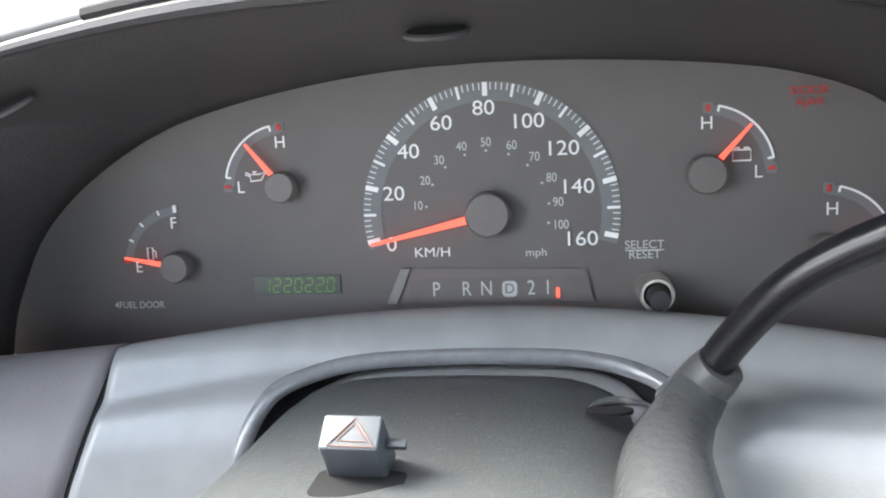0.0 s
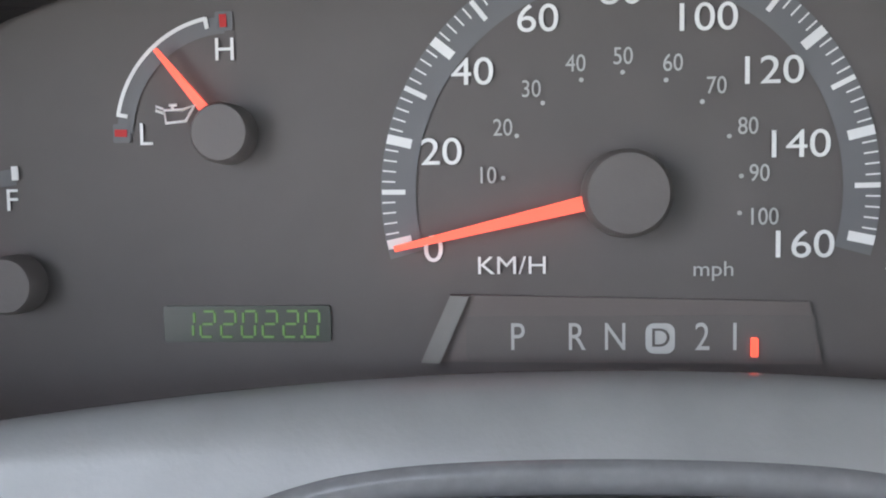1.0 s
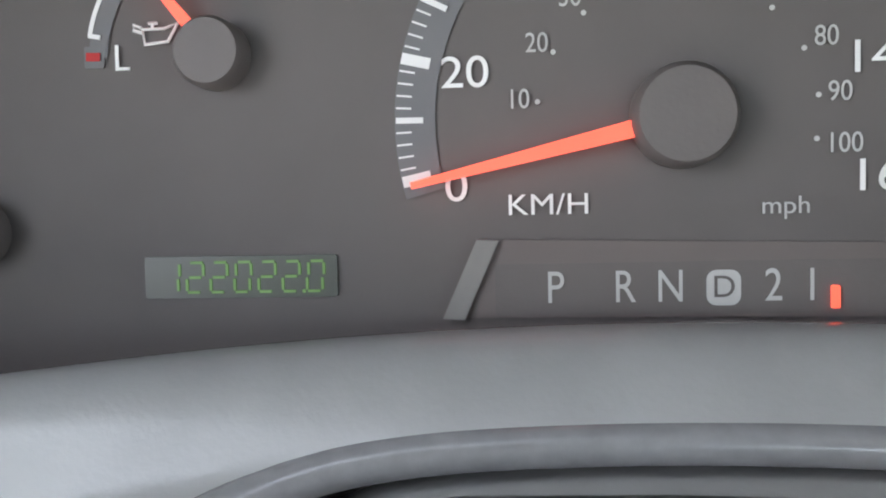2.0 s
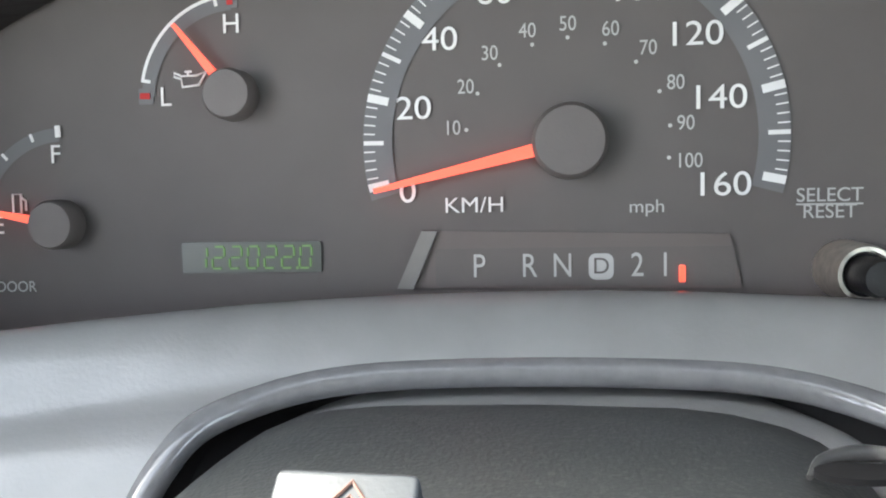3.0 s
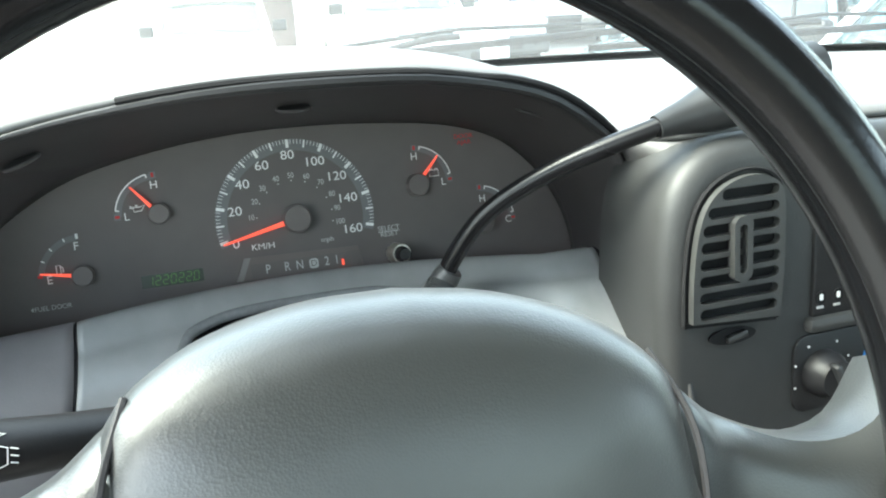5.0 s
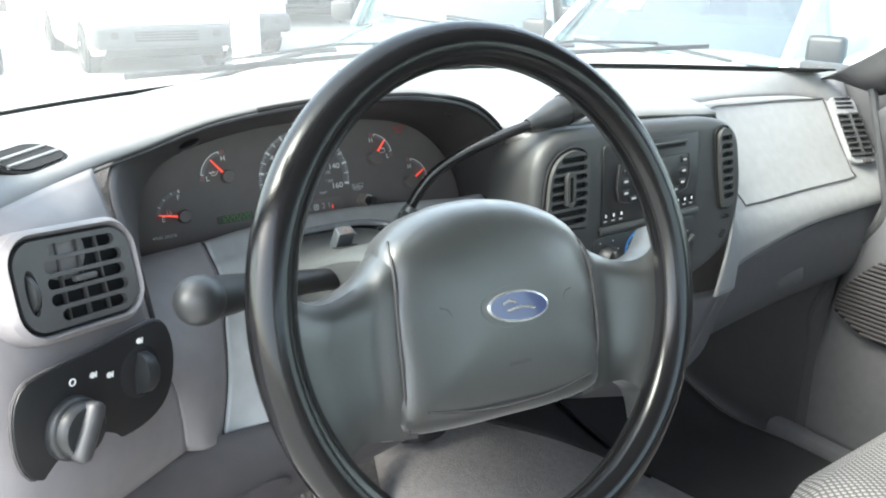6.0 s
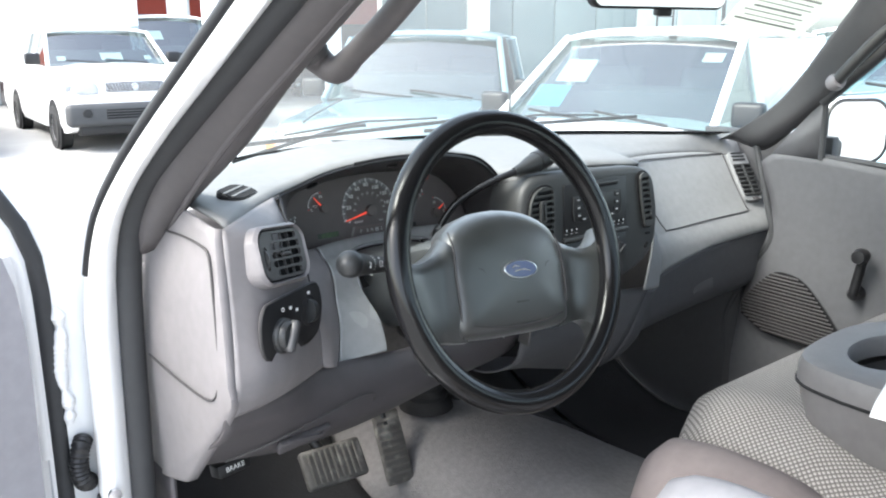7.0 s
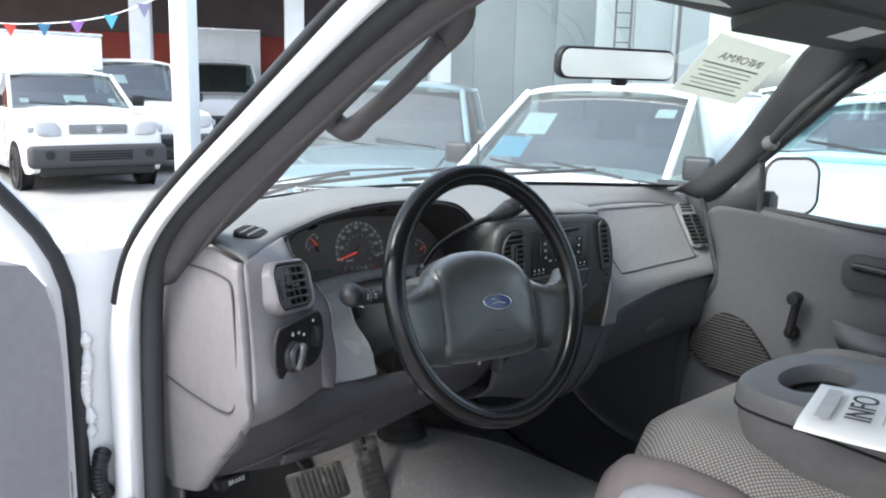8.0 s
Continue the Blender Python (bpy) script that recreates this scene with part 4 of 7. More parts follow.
def on_stalk(k, du, turn, facing):
    """A point on the skin of the stalk: along it from station k, turned round it from the facing side."""
    axis = (stalk[k - 1] - stalk[k + 1]).normalized()
    n = (Vector(facing) - axis * axis.dot(Vector(facing))).normalized()
    up = n.cross(axis) * (1 if n.cross(axis).z > 0 else -1)
    r = float(np.interp(k / 39, (0, 0.4, 0.6, 0.8, 1), (0.0085, 0.0105, 0.0124, 0.0145, 0.0155))) + 0.0002
    return stalk[k] + axis * du + (n * math.cos(turn) + up * math.sin(turn)) * r


FRONT = (0.07, -0.90, 0.43)
lamp = [(0.0035, -0.30), (0.0035, 0.20), (0.0010, 0.28), (-0.0012, 0.15), (-0.0018, -0.05), (-0.0012, -0.25), (0.0010, -0.38)]
part("lamp_symbol", tube([on_stalk(22, u, a - 0.15, FRONT) for u, a in lamp], 0.00032, 5, closed=True), M_PRINT, column, "white lamp mark")
for k in range(3):
    part("lamp_ray", tube([on_stalk(22, 0.0045, -0.40 + 0.22 * k, FRONT), on_stalk(22, 0.0072, -0.46 + 0.22 * k, FRONT)], 0.0003, 5), M_PRINT, column)
part("flash_symbol", tube([on_stalk(22, u, a, FRONT) for u, a in ((-0.0030, 0.50), (0.0, 0.58), (0.0036, 0.50), (0.0, 0.42))], 0.0003, 5, closed=True), M_PRINT, column)
for k in range(7):
    part("speed_tick", tube([on_stalk(26, -0.0022, -0.75 + 0.24 * k, FRONT), on_stalk(26, 0.0022, -0.75 + 0.24 * k, FRONT)], 0.00045, 5), M_PRINT, column)
SIDE = (-0.55, -0.80, 0.25)
part("wiper_symbol", tube([on_stalk(32, u, a, SIDE) for u, a in ((-0.0035, 0.22), (0.0, 0.32), (0.0035, 0.22), (0.0022, -0.18), (-0.0022, -0.18))], 0.0004, 5, closed=True), M_PRINT, column, "white wiper mark")
part("wiper_stroke", tube([on_stalk(32, 0.0060, 0.25, SIDE), on_stalk(32, 0.0060, -0.25, SIDE)], 0.0005, 5), M_PRINT, column)
part("ignition_lock", lathe([(0.016, 0.0), (0.016, 0.018), (0.013, 0.022), (0, 0.022)], 24, Matrix.Translation((0.0676, -0.2025, 1.131)) @ Matrix.Rotation(radians(75), 4, 'Y')), M_BLACK, column)
part("lock_key", box((0.004, 0.008, 0.020), pose(0.0981, -0.2206, 1.08, 0, 20, 0), 0.001), M_SILVER, column)

# ---- steering wheel ----
wheel = thing("steering_wheel", "black four-spoke steering wheel with grained vinyl airbag pad", "steering wheel", WC)
ring = [WH @ Vector((0.181 * math.cos(2 * math.pi * k / 96), 0.181 * math.sin(2 * math.pi * k / 96), 0)) for k in range(96)]
rim_rows = []
for k in range(96):
    a = 2 * math.pi * k / 96
    row = []
    for j in range(20):
        b = 2 * math.pi * j / 20
        rr = 0.0150 * (1 + 0.06 * math.cos(2 * b))
        row.append(WH @ Vector(((0.181 + rr * math.cos(b)) * math.cos(a), (0.181 + rr * math.cos(b)) * math.sin(a), rr * 1.08 * math.sin(b))))
    rim_rows.append(row)
rim_rows.append(rim_rows[0])
bm = grid(rim_rows, closed=True)
bmesh.ops.remove_doubles(bm, verts=bm.verts, dist=1e-6)
rim = part("rim", bm, M_RIM, wheel, "glossy black rim")
part("rim_seam", tube([WH @ Vector((0.1665 * math.cos(2 * math.pi * k / 96), 0.1665 * math.sin(2 * math.pi * k / 96), 0.004)) for k in range(96)], 0.0009, 5, closed=True), M_VOID, rim)
# the wheel stands turned a little to the right: hub frame
HW = WH @ Matrix.Rotation(radians(-8), 4, 'Z')
PW = WH @ Matrix.Rotation(radians(-5), 4, 'Z') @ Matrix.Translation((0.011, -0.0085, -0.0125))   # the pad sits a little off the hub
HALF = [(0.0, 0.0805), (0.032, 0.0777), (0.060, 0.0698), (0.078, 0.0597), (0.090, 0.048), (0.0952, 0.030), (0.0965, 0.0), (0.097, -0.035), (0.099, -0.066), (0.091, -0.083), (0.050, -0.088), (0.0, -0.0885)]
PADO = HALF + [(-x, y) for x, y in HALF[-2:0:-1]]


def dome(outline, scales, heights, m, n=72, lean=0.0, roll=False):
    loop = spline([(x, y, 0) for x, y in outline] + [(*outline[0], 0)], n + 1)[:-1]
    rows = []
    for s, h in zip(scales, heights):
        row = []
        for p in loop:
            k = 1.0
            if roll:
                k = 0.34 + 0.66 * max(0.0, min(1.0, p.y / 0.072)) if p.y > 0 else 0.34 + 0.30 * min(1.0, -p.y / 0.085)
            row.append(m @ Vector((p.x * s, p.y * s - 0.002 * (1 - s), h * (k if h < 0 else 1) + lean * p.y * s)))
        rows.append(row)
    bm = grid(rows, closed=True)
    bm.verts.ensure_lookup_table()
    bm.faces.new([bm.verts[-n + i] for i in range(n)])
    return bm


part("airbag_pad", dome(PADO, (0.90, 0.97, 1.0, 0.992, 0.965, 0.92, 0.85, 0.76, 0.64, 0.48, 0.3, 0.1), (-0.085, -0.062, -0.040, -0.0305, -0.0205, -0.0130, -0.0070, -0.0030, 0.0004, 0.0026, 0.0038, 0.0042), PW, 96, roll=True), M_PAD, wheel, "grained vinyl pad with a pressed horn crease")
crease = spline([PW @ Vector((x, y, z)) for x, y, z in ((-0.078, -0.068, -0.0035), (-0.04, -0.0745, -0.0025), (0, -0.0765, -0.0020), (0.04, -0.0745, -0.0025), (0.078, -0.068, -0.0035))], 24)
part("pad_crease", tube(crease, 0.0010, 5), M_SURR, wheel)
# broad spokes that flow from the pad into the rim
for sx in (-1, 1):
    arms = [[(0.076, 0.0555, -0.0260), (0.080, 0.034, -0.0085), (0.084, 0.0, -0.0060), (0.084, -0.050, -0.0070), (0.080, -0.0875, -0.0180)],
            [(0.093, 0.0415, -0.0230), (0.097, 0.026, -0.0105), (0.098, -0.010, -0.0085), (0.098, -0.055, -0.0100), (0.096, -0.0860, -0.0190)],
            [(0.110, 0.0275, -0.0210), (0.112, 0.014, -0.0125), (0.114, -0.016, -0.0125), (0.114, -0.060, -0.0140), (0.112, -0.0835, -0.0200)],
            [(0.140, 0.0165, -0.0160), (0.142, 0.005, -0.0090), (0.142, -0.024, -0.0080), (0.136, -0.066, -0.0090), (0.129, -0.0840, -0.0160)],
            [(0.163, 0.0210, -0.0090), (0.164, 0.006, -0.0020), (0.162, -0.028, 0.0), (0.152, -0.076, -0.0010), (0.141, -0.0960, -0.0080)],
            [(0.178, 0.0420, -0.0050), (0.183, 0.006, 0.0050), (0.180, -0.036, 0.0060), (0.163, -0.090, 0.0040), (0.140, -0.1200, -0.0030)]]
    front = patch([[PW @ Vector((sx * x, y, z)) for x, y, z in r] for r in arms], 20, 22)
    back = patch([[PW @ Vector((sx * x, y, z - 0.026)) for x, y, z in r] for r in arms], 20, 22)
    edge_t = patch([[PW @ Vector((sx * r[0][0], r[0][1], r[0][2])), PW @ Vector((sx * r[0][0], r[0][1] + 0.002, r[0][2] - 0.013)), PW @ Vector((sx * r[0][0], r[0][1], r[0][2] - 0.026))] for r in arms], 6, 22)
    edge_b = patch([[PW @ Vector((sx * r[-1][0], r[-1][1], r[-1][2])), PW @ Vector((sx * r[-1][0], r[-1][1] - 0.002, r[-1][2] - 0.013)), PW @ Vector((sx * r[-1][0], r[-1][1], r[-1][2] - 0.026))] for r in arms], 6, 22)
    bm = join(front, back, edge_t, edge_b)
    bmesh.ops.remove_doubles(bm, verts=bm.verts, dist=2e-4)
    part("spoke", bm, M_PAD, wheel, "broad grained spoke")
    line = spline([PW @ Vector((sx * x, y, z)) for x, y, z in ((0.0850, 0.0535, -0.0235), (0.0912, 0.030, -0.0082), (0.0934, 0.0, -0.0060), (0.0934, -0.045, -0.0068), (0.0888, -0.083, -0.0150))], 24)
    part("pad_seam", tube(line, 0.0013, 6), M_SURR, wheel)
    part("horn_mark", tube(spline([PW @ Vector((sx * x, y, 0.0012)) for x, y in ((0.052, -0.006), (0.056, 0.001), (0.062, 0.003))], 8), 0.0006, 5), M_SURR, wheel)
part("hub_back", lathe([(0.045, -0.105), (0.055, -0.080), (0.062, -0.050), (0.05, -0.035)], 40, WH), M_BLACK, wheel)
EO = (0.0165, -0.0115)
part("emblem_well", dome([(0.034 * math.cos(a) + EO[0], 0.0160 * math.sin(a) + EO[1]) for a in np.linspace(0, 2 * math.pi, 25)[:-1]], (1.0, 0.99), (-0.0105, -0.0082), HW, 48), M_PAD, wheel)
emb = part("emblem", slab(ellipse(0.0290, 0.0122, 48, *EO), 0.0026, HW @ Matrix.Translation((0, 0, -0.0089)), 0.0008, 2), M_SILVER, wheel, "silver-edged dark blue oval emblem")
part("emblem_field", slab(ellipse(0.0268, 0.0104, 48, *EO), 0.0004, HW @ Matrix.Translation((0, 0, -0.0062))), M_BLUE, emb)
for k, (x0, x1, y) in enumerate(((-0.016, -0.004, 0.003), (-0.012, 0.014, -0.002))):
    part("emblem_stroke", tube(spline([HW @ Vector((EO[0] + x, y2 + EO[1], -0.0055)) for x, y2 in ((x0, y - 0.001), ((x0 + x1) / 2, y + 0.0014), (x1, y))], 10), 0.0011, 6), M_SILVER, emb)
part("pressed_mark", box((0.022, 0.004, 0.0005), PW @ Matrix.Translation((0.004, -0.045, 0.0022)), 0.0002), M_SURR, wheel)


# ---- outer vent and light switch on the left fascia ----
def fascia_frame(p, right, down):
    p, right, down = Vector(p), Vector(right), Vector(down)
    return basis(p, right - p, p - down)


VF = basis((-0.2895, -0.2261, 1.2685), (0.858, 0.497, -0.127), (-0.034, 0.303, 0.952))
vent = thing("side_air_vent", "dark grey air vent with slotted louvres in a pale grey frame", "air vent", VF.translation)


def vent_frame(outer, inner, depth, m, back=-0.030, skirt=-0.004):
    bm = bmesh.new()
    n = len(outer)
    lv = [(outer, skirt), (outer, depth * 0.6), ([(o[0] * 0.5 + i[0] * 0.5, o[1] * 0.5 + i[1] * 0.5) for o, i in zip(outer, inner)], depth), (inner, depth * 0.4), (inner, back)]
    rows = [[bm.verts.new(m @ Vector((x, y, z))) for x, y in lo] for lo, z in lv]
    for a, b in zip(rows, rows[1:]):
        for i in range(n):
            bm.faces.new((a[i], a[(i + 1) % n], b[(i + 1) % n], b[i]))
    bm.faces.new(rows[-1])
    return bm


def pierced(outer, holes, depth, m):
    """A plate with openings: outline and holes filled between, then thickened."""
    bm = bmesh.new()
    edges = []
    for loop in [outer] + holes:
        vs = [bm.verts.new((x, y, 0)) for x, y in loop]
        edges += [bm.edges.new((vs[i], vs[(i + 1) % len(vs)])) for i in range(len(vs))]
    bmesh.ops.triangle_fill(bm, use_beauty=True, use_dissolve=False, edges=edges)
    r = bmesh.ops.extrude_face_region(bm, geom=bm.faces[:])
    bmesh.ops.translate(bm, vec=(0, 0, -depth), verts=[v for v in r["geom"] if isinstance(v, bmesh.types.BMVert)])
    bm.transform(m)
    return bm


def stadium(u0, u1, v, h, n=7):
    r = h / 2
    return [(u1 - r + r * math.cos(a), v + r * math.sin(a)) for a in np.linspace(-math.pi / 2, math.pi / 2, n)] + [(u0 + r + r * math.cos(a), v + r * math.sin(a)) for a in np.linspace(math.pi / 2, 1.5 * math.pi, n)]


part("vent_frame", vent_frame(rrect(0.112, 0.074, 0.024, 8), rrect(0.0985, 0.0605, 0.018, 8), 0.011, VF, skirt=-0.022), M_DASH, vent, "pale grey rounded frame")
part("frame_gap", tube([VF @ Vector((x, y, 0.0060)) for x, y in rrect(0.0985, 0.0605, 0.018, 8)], 0.0012, 6, closed=True), M_VOID, vent)
part("louvre_plate", pierced(rrect(0.0965, 0.0585, 0.017, 8), [stadium(-0.026 if k in (1, 2, 3) else -0.020, 0.040 if k in (1, 2, 3) else 0.036, 0.0215 - 0.01075 * k, 0.0078) for k in range(5)] + [ellipse(0.0050, 0.0150, 20, -0.038, -0.003)], 0.004, VF @ Matrix.Translation((0, 0, 0.0095))), M_VENT_L, vent, "grey louvre plate with five slots")
# near-black sheet that paints the shade behind the louvres
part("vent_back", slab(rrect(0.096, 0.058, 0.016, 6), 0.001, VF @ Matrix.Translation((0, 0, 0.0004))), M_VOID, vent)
for k in range(3):
    part("vane", box((0.0016, 0.052, 0.004), VF @ Matrix.Translation((-0.010 + 0.017 * k, 0, 0.0035)), 0.0005), M_VENT_L, vent)
part("vent_tab", box((0.018, 0.0042, 0.006), VF @ Matrix.Translation((0.004, 0.0, 0.0095)), 0.0015), M_VENT_L, vent)
part("vent_thumbwheel", lathe([(0.0, 0.003), (0.012, 0.003), (0.0135, 0.0015), (0.0135, -0.0015), (0.0, -0.003)], 28, VF @ Matrix.Translation((-0.038, -0.003, 0.0005)) @ Matrix.Rotation(radians(90), 4, 'Y')), M_STACK, vent)

LF = basis((-0.288, -0.2445, 1.1835), (0.854, 0.476, -0.211), (0.155, 0.154, 0.976)) @ Matrix.Scale(1.05, 4) @ Matrix.Translation((0, 0, 0.002))
light = thing("light_switch", "black light switch panel with a large grey knob and dimmer wheel", "light switch", LF.translation)
LO = [(-0.005, 0.0375), (0.030, 0.0450), (0.048, 0.0475), (0.060, 0.040), (0.067, 0.018), (0.062, -0.008), (0.042, -0.023), (0.0, -0.031), (-0.038, -0.037), (-0.054, -0.032), (-0.063, -0.016), (-0.066, 0.006), (-0.062, 0.021), (-0.052, 0.028)]
lo = [(p.x, p.y) for p in spline([(x, y, 0) for x, y in LO] + [(*LO[0], 0)], 49)[:-1]]
part("switch_plate", slab(lo, 0.004, LF, 0.0012, 2), M_BLACK, light)
part("plate_rim", tube([LF @ Vector((x, y, 0.0015)) for x, y in lo], 0.0016, 6, closed=True), M_SURR, light)
kn = LF @ Matrix.Translation((-0.024, -0.009, 0.004))
knob = part("light_knob", lathe([(0.0205, 0.0), (0.0202, 0.004), (0.0190, 0.006), (0.0178, 0.0065), (0.0170, 0.011), (0.015, 0.013), (0.0, 0.0133)], 32, kn), M_SHIFT, light, "ribbed dark grey knob")
part("knob_grip", box((0.012, 0.038, 0.013), kn @ Matrix.Rotation(radians(-20), 4, 'Z') @ Matrix.Translation((0, 0, 0.0135)), 0.005, 4), M_GRIP, knob, "worn grey grip")
dm = LF @ Matrix.Translation((0.034, 0.014, 0.002))
part("dimmer_well", lathe([(0.0, 0.0028), (0.017, 0.0028), (0.019, 0.0015)], 28, dm), M_VOID, light)
part("dimmer_wheel", lathe([(0.0, 0.006), (0.013, 0.006), (0.0145, 0.004), (0.0145, -0.004), (0.0, -0.006)], 28, dm @ Matrix.Translation((0, 0, 0.002)) @ Matrix.Rotation(radians(82), 4, 'Y')), M_SHIFT, light)
for k, (x, y) in enumerate(((-0.024, 0.020), (-0.008, 0.021), (0.006, 0.018), (0.032, 0.036))):
    part("switch_symbol", join(slab(ellipse(0.0022, 0.0020, 14, x, y), 0.0004, LF @ Matrix.Translation((0, 0, 0.004))), slab(rrect(0.0010, 0.0040, 0.0004, 2, x + 0.0030, y), 0.0004, LF @ Matrix.Translation((0, 0, 0.004)))) if k else
         tube([LF @ Vector((x + 0.0022 * math.cos(a), y + 0.0022 * math.sin(a), 0.0044)) for a in np.linspace(0, 2 * math.pi, 15)[:-1]], 0.0005, 5, closed=True), M_PRINT, light)

# demister slots on the top pad by the pillar
DV = basis((-0.2875, -0.1226, 1.3290), (0.80, 0.60, 0.047), (-0.6, 0.78, 0.225))
dem = thing("demister_vent", "dark slotted demister vent in the dash top", "air vent", DV.translation)
part("vent_rim", vent_frame(rrect(0.060, 0.042, 0.018, 6), rrect(0.054, 0.036, 0.015, 6), 0.0030, DV), M_VOID, dem)
for k in range(2):
    part("vent_bar", box((0.052, 0.0035, 0.004), DV @ Matrix.Translation((0, -0.006 + 0.012 * k, 0.0030)), 0.001), M_TOP, dem)
part("vent_dark", slab(rrect(0.053, 0.035, 0.014, 5), 0.0006, DV @ Matrix.Translation((0, 0, 0.0030))), M_VOID, dem)

# ---- centre stack ----
SA = 0.06
ST = basis((0.36, -0.166, 1.215), (1, 0, 0), (0, math.sin(SA), math.cos(SA)))     # u across from x 0.36, v up, w to the driver


def st(u, v, w=0.0):
    return ST @ Matrix.Translation((u, v, w))


stack = thing("centre_stack", "dark grey centre panel with vents, radio and heater controls", "centre console", ST.translation)
SO = [(-0.183, 0.0), (-0.180, 0.040), (-0.174, 0.064), (-0.160, 0.081), (-0.136, 0.090), (-0.06, 0.0905), (0.05, 0.086), (0.126, 0.080), (0.163, 0.061), (0.176, 0.02), (0.180, -0.02), (0.170, -0.068), (0.140, -0.098), (0.06, -0.122), (-0.06, -0.125), (-0.160, -0.12), (-0.180, -0.09)]
so = [(p.x, p.y) for p in spline([(x, y, 0) for x, y in SO] + [(*SO[0], 0)], 97)[:-1]]
part("stack_body", slab(so, 0.075, st(0, 0, -0.070), 0.013, 6), M_STACK, stack)


VENT_O = [(-0.1095, -0.0150), (-0.1075, 0.0200), (-0.1085, 0.0560), (-0.1120, 0.0640), (-0.1200, 0.0690), (-0.1330, 0.0705), (-0.1480, 0.0660), (-0.1590, 0.0560), (-0.1650, 0.0400), (-0.1680, 0.0150), (-0.1685, -0.0110)]
vo = [(p.x, p.y) for p in spline([(x, y, 0) for x, y in VENT_O], 60)]
seam_o = [(-0.1385 + (x + 0.1385) * 1.07, 0.027 + (y - 0.027) * 1.06) for x, y in vo]
lv_ = part("left_vent", pierced(vo, [stadium(a, -0.1125 + 0.002 * (1 - abs(k - 4) / 4), 0.0612 - 0.00965 * k, 0.0066) for k, a in enumerate((-0.1500, -0.1590, -0.1622, -0.1635, -0.1640, -0.1643, -0.1643, -0.1640))], 0.005, st(0, 0, 0.0125)), M_VENT, stack, "upright louvre vent with rounded slots")
part("vent_back", slab(vo, 0.001, st(0, 0, 0.0058)), M_VOID, lv_)
part("vent_seam", tube([st(0, 0, 0.0066) @ Vector((x, y, 0)) for x, y in seam_o], 0.0015, 6), M_VOID, lv_)
part("vent_foot_seam", tube([st(0, 0, 0.0066) @ Vector(q) for q in ((-0.1700, -0.0135, 0), (-0.139, -0.0160, 0), (-0.1085, -0.0180, 0))], 0.0013, 6), M_VOID, lv_)
part("vane_tab", pierced([(-0.1385 + 0.0062 * math.cos(a), 0.0300 + (0.0135 if math.sin(a) > 0 else -0.0135) + 0.0055 * math.sin(a)) for a in np.linspace(0, 2 * math.pi, 25)[:-1]], [[(-0.1385 + 0.0026 * math.cos(a), 0.0300 + (0.0115 if math.sin(a) > 0 else -0.0115) + 0.0026 * math.sin(a)) for a in np.linspace(0, 2 * math.pi, 17)[:-1]]], 0.006, st(0, 0, 0.0165)), M_VENT, lv_)
part("tab_groove", box((0.0050, 0.026, 0.002), st(-0.1385, 0.030, 0.0112), 0.001), M_VOID, lv_)
# lower flap with the thumb slider
part("slider_recess", slab(ellipse(0.0160, 0.0050, 28, -0.1380, -0.0240), 0.0012, st(0, 0, 0.0058)), M_VOID, stack, "oval slider recess")
part("slider_tab", box((0.014, 0.0045, 0.005), st(-0.1365, -0.0240, 0.0085) @ Matrix.Rotation(radians(14), 4, 'Z'), 0.0015), M_SHIFT, stack)
# narrow vent on the far side
RV_O = [(0.1160, 0.0600), (0.1200, 0.0670), (0.1290, 0.0690), (0.1400, 0.0620), (0.1480, 0.0300), (0.1540, -0.0200), (0.1525, -0.0300), (0.1350, -0.0310), (0.1300, -0.0200), (0.1210, 0.0200)]
rvo = [(p.x, p.y) for p in spline([(x, y, 0) for x, y in RV_O] + [(*RV_O[0], 0)], 61)[:-1]]
rv_ = part("right_vent", pierced(rvo, [stadium(0.1185 + 0.0018 * k, 0.1395 + 0.0018 * k, 0.0575 - 0.0106 * k, 0.0068) for k in range(8)], 0.005, st(0, 0, 0.0125)), M_VENT, stack, "narrow upright louvre vent")
part("vent_back", slab(rvo, 0.001, st(0, 0, 0.0058)), M_VOID, rv_)
part("vent_seam", tube([st(0, 0, 0.0066) @ Vector((0.134 + (x - 0.134) * 1.16, 0.02 + (y - 0.02) * 1.06, 0)) for x, y in rvo], 0.0013, 6, closed=True), M_VOID, rv_)
for k in range(2):
    part("far_slot", box((0.012, 0.004, 0.004), st(0.146 - 0.004 * k, -0.046 - 0.022 * k, 0.006) @ Matrix.Rotation(radians(50 * k), 4, 'Z'), 0.001), M_VOID, stack)
# radio
radio = thing("car_radio", "black factory radio with small grey buttons", "radio", st(0.015, 0.03).translation)
part("radio_face", slab(rrect(0.164, 0.096, 0.004, 3, 0.000, 0.0215), 0.004, st(0, 0, 0.0035), 0.001), M_BLACK, radio)
inset = [(-0.060, 0.046), (-0.063, 0.020), (-0.058, 0.004), (-0.046, 0.001), (0.046, 0.001), (0.058, 0.004), (0.063, 0.020), (0.060, 0.046)]
part("radio_inset", slab(inset, 0.003, st(0, 0, 0.0075), 0.001), M_BLACK, radio, "shield-shaped button panel")
part("inset_edge", tube([st(0, 0, 0.0105) @ Vector((x, y, 0)) for x, y in inset], 0.0007, 5, closed=True), M_STACK, radio)
part("radio_display", slab(rrect(0.050, 0.024, 0.003, 3, 0.000, 0.024), 0.0012, st(0, 0, 0.0103)), M_SCREEN_OFF, radio, "blank grey display")
part("cassette_slot", slab(rrect(0.110, 0.004, 0.0015, 3, 0.000, 0.0575), 0.0014, st(0, 0, 0.0075)), M_VOID, radio)
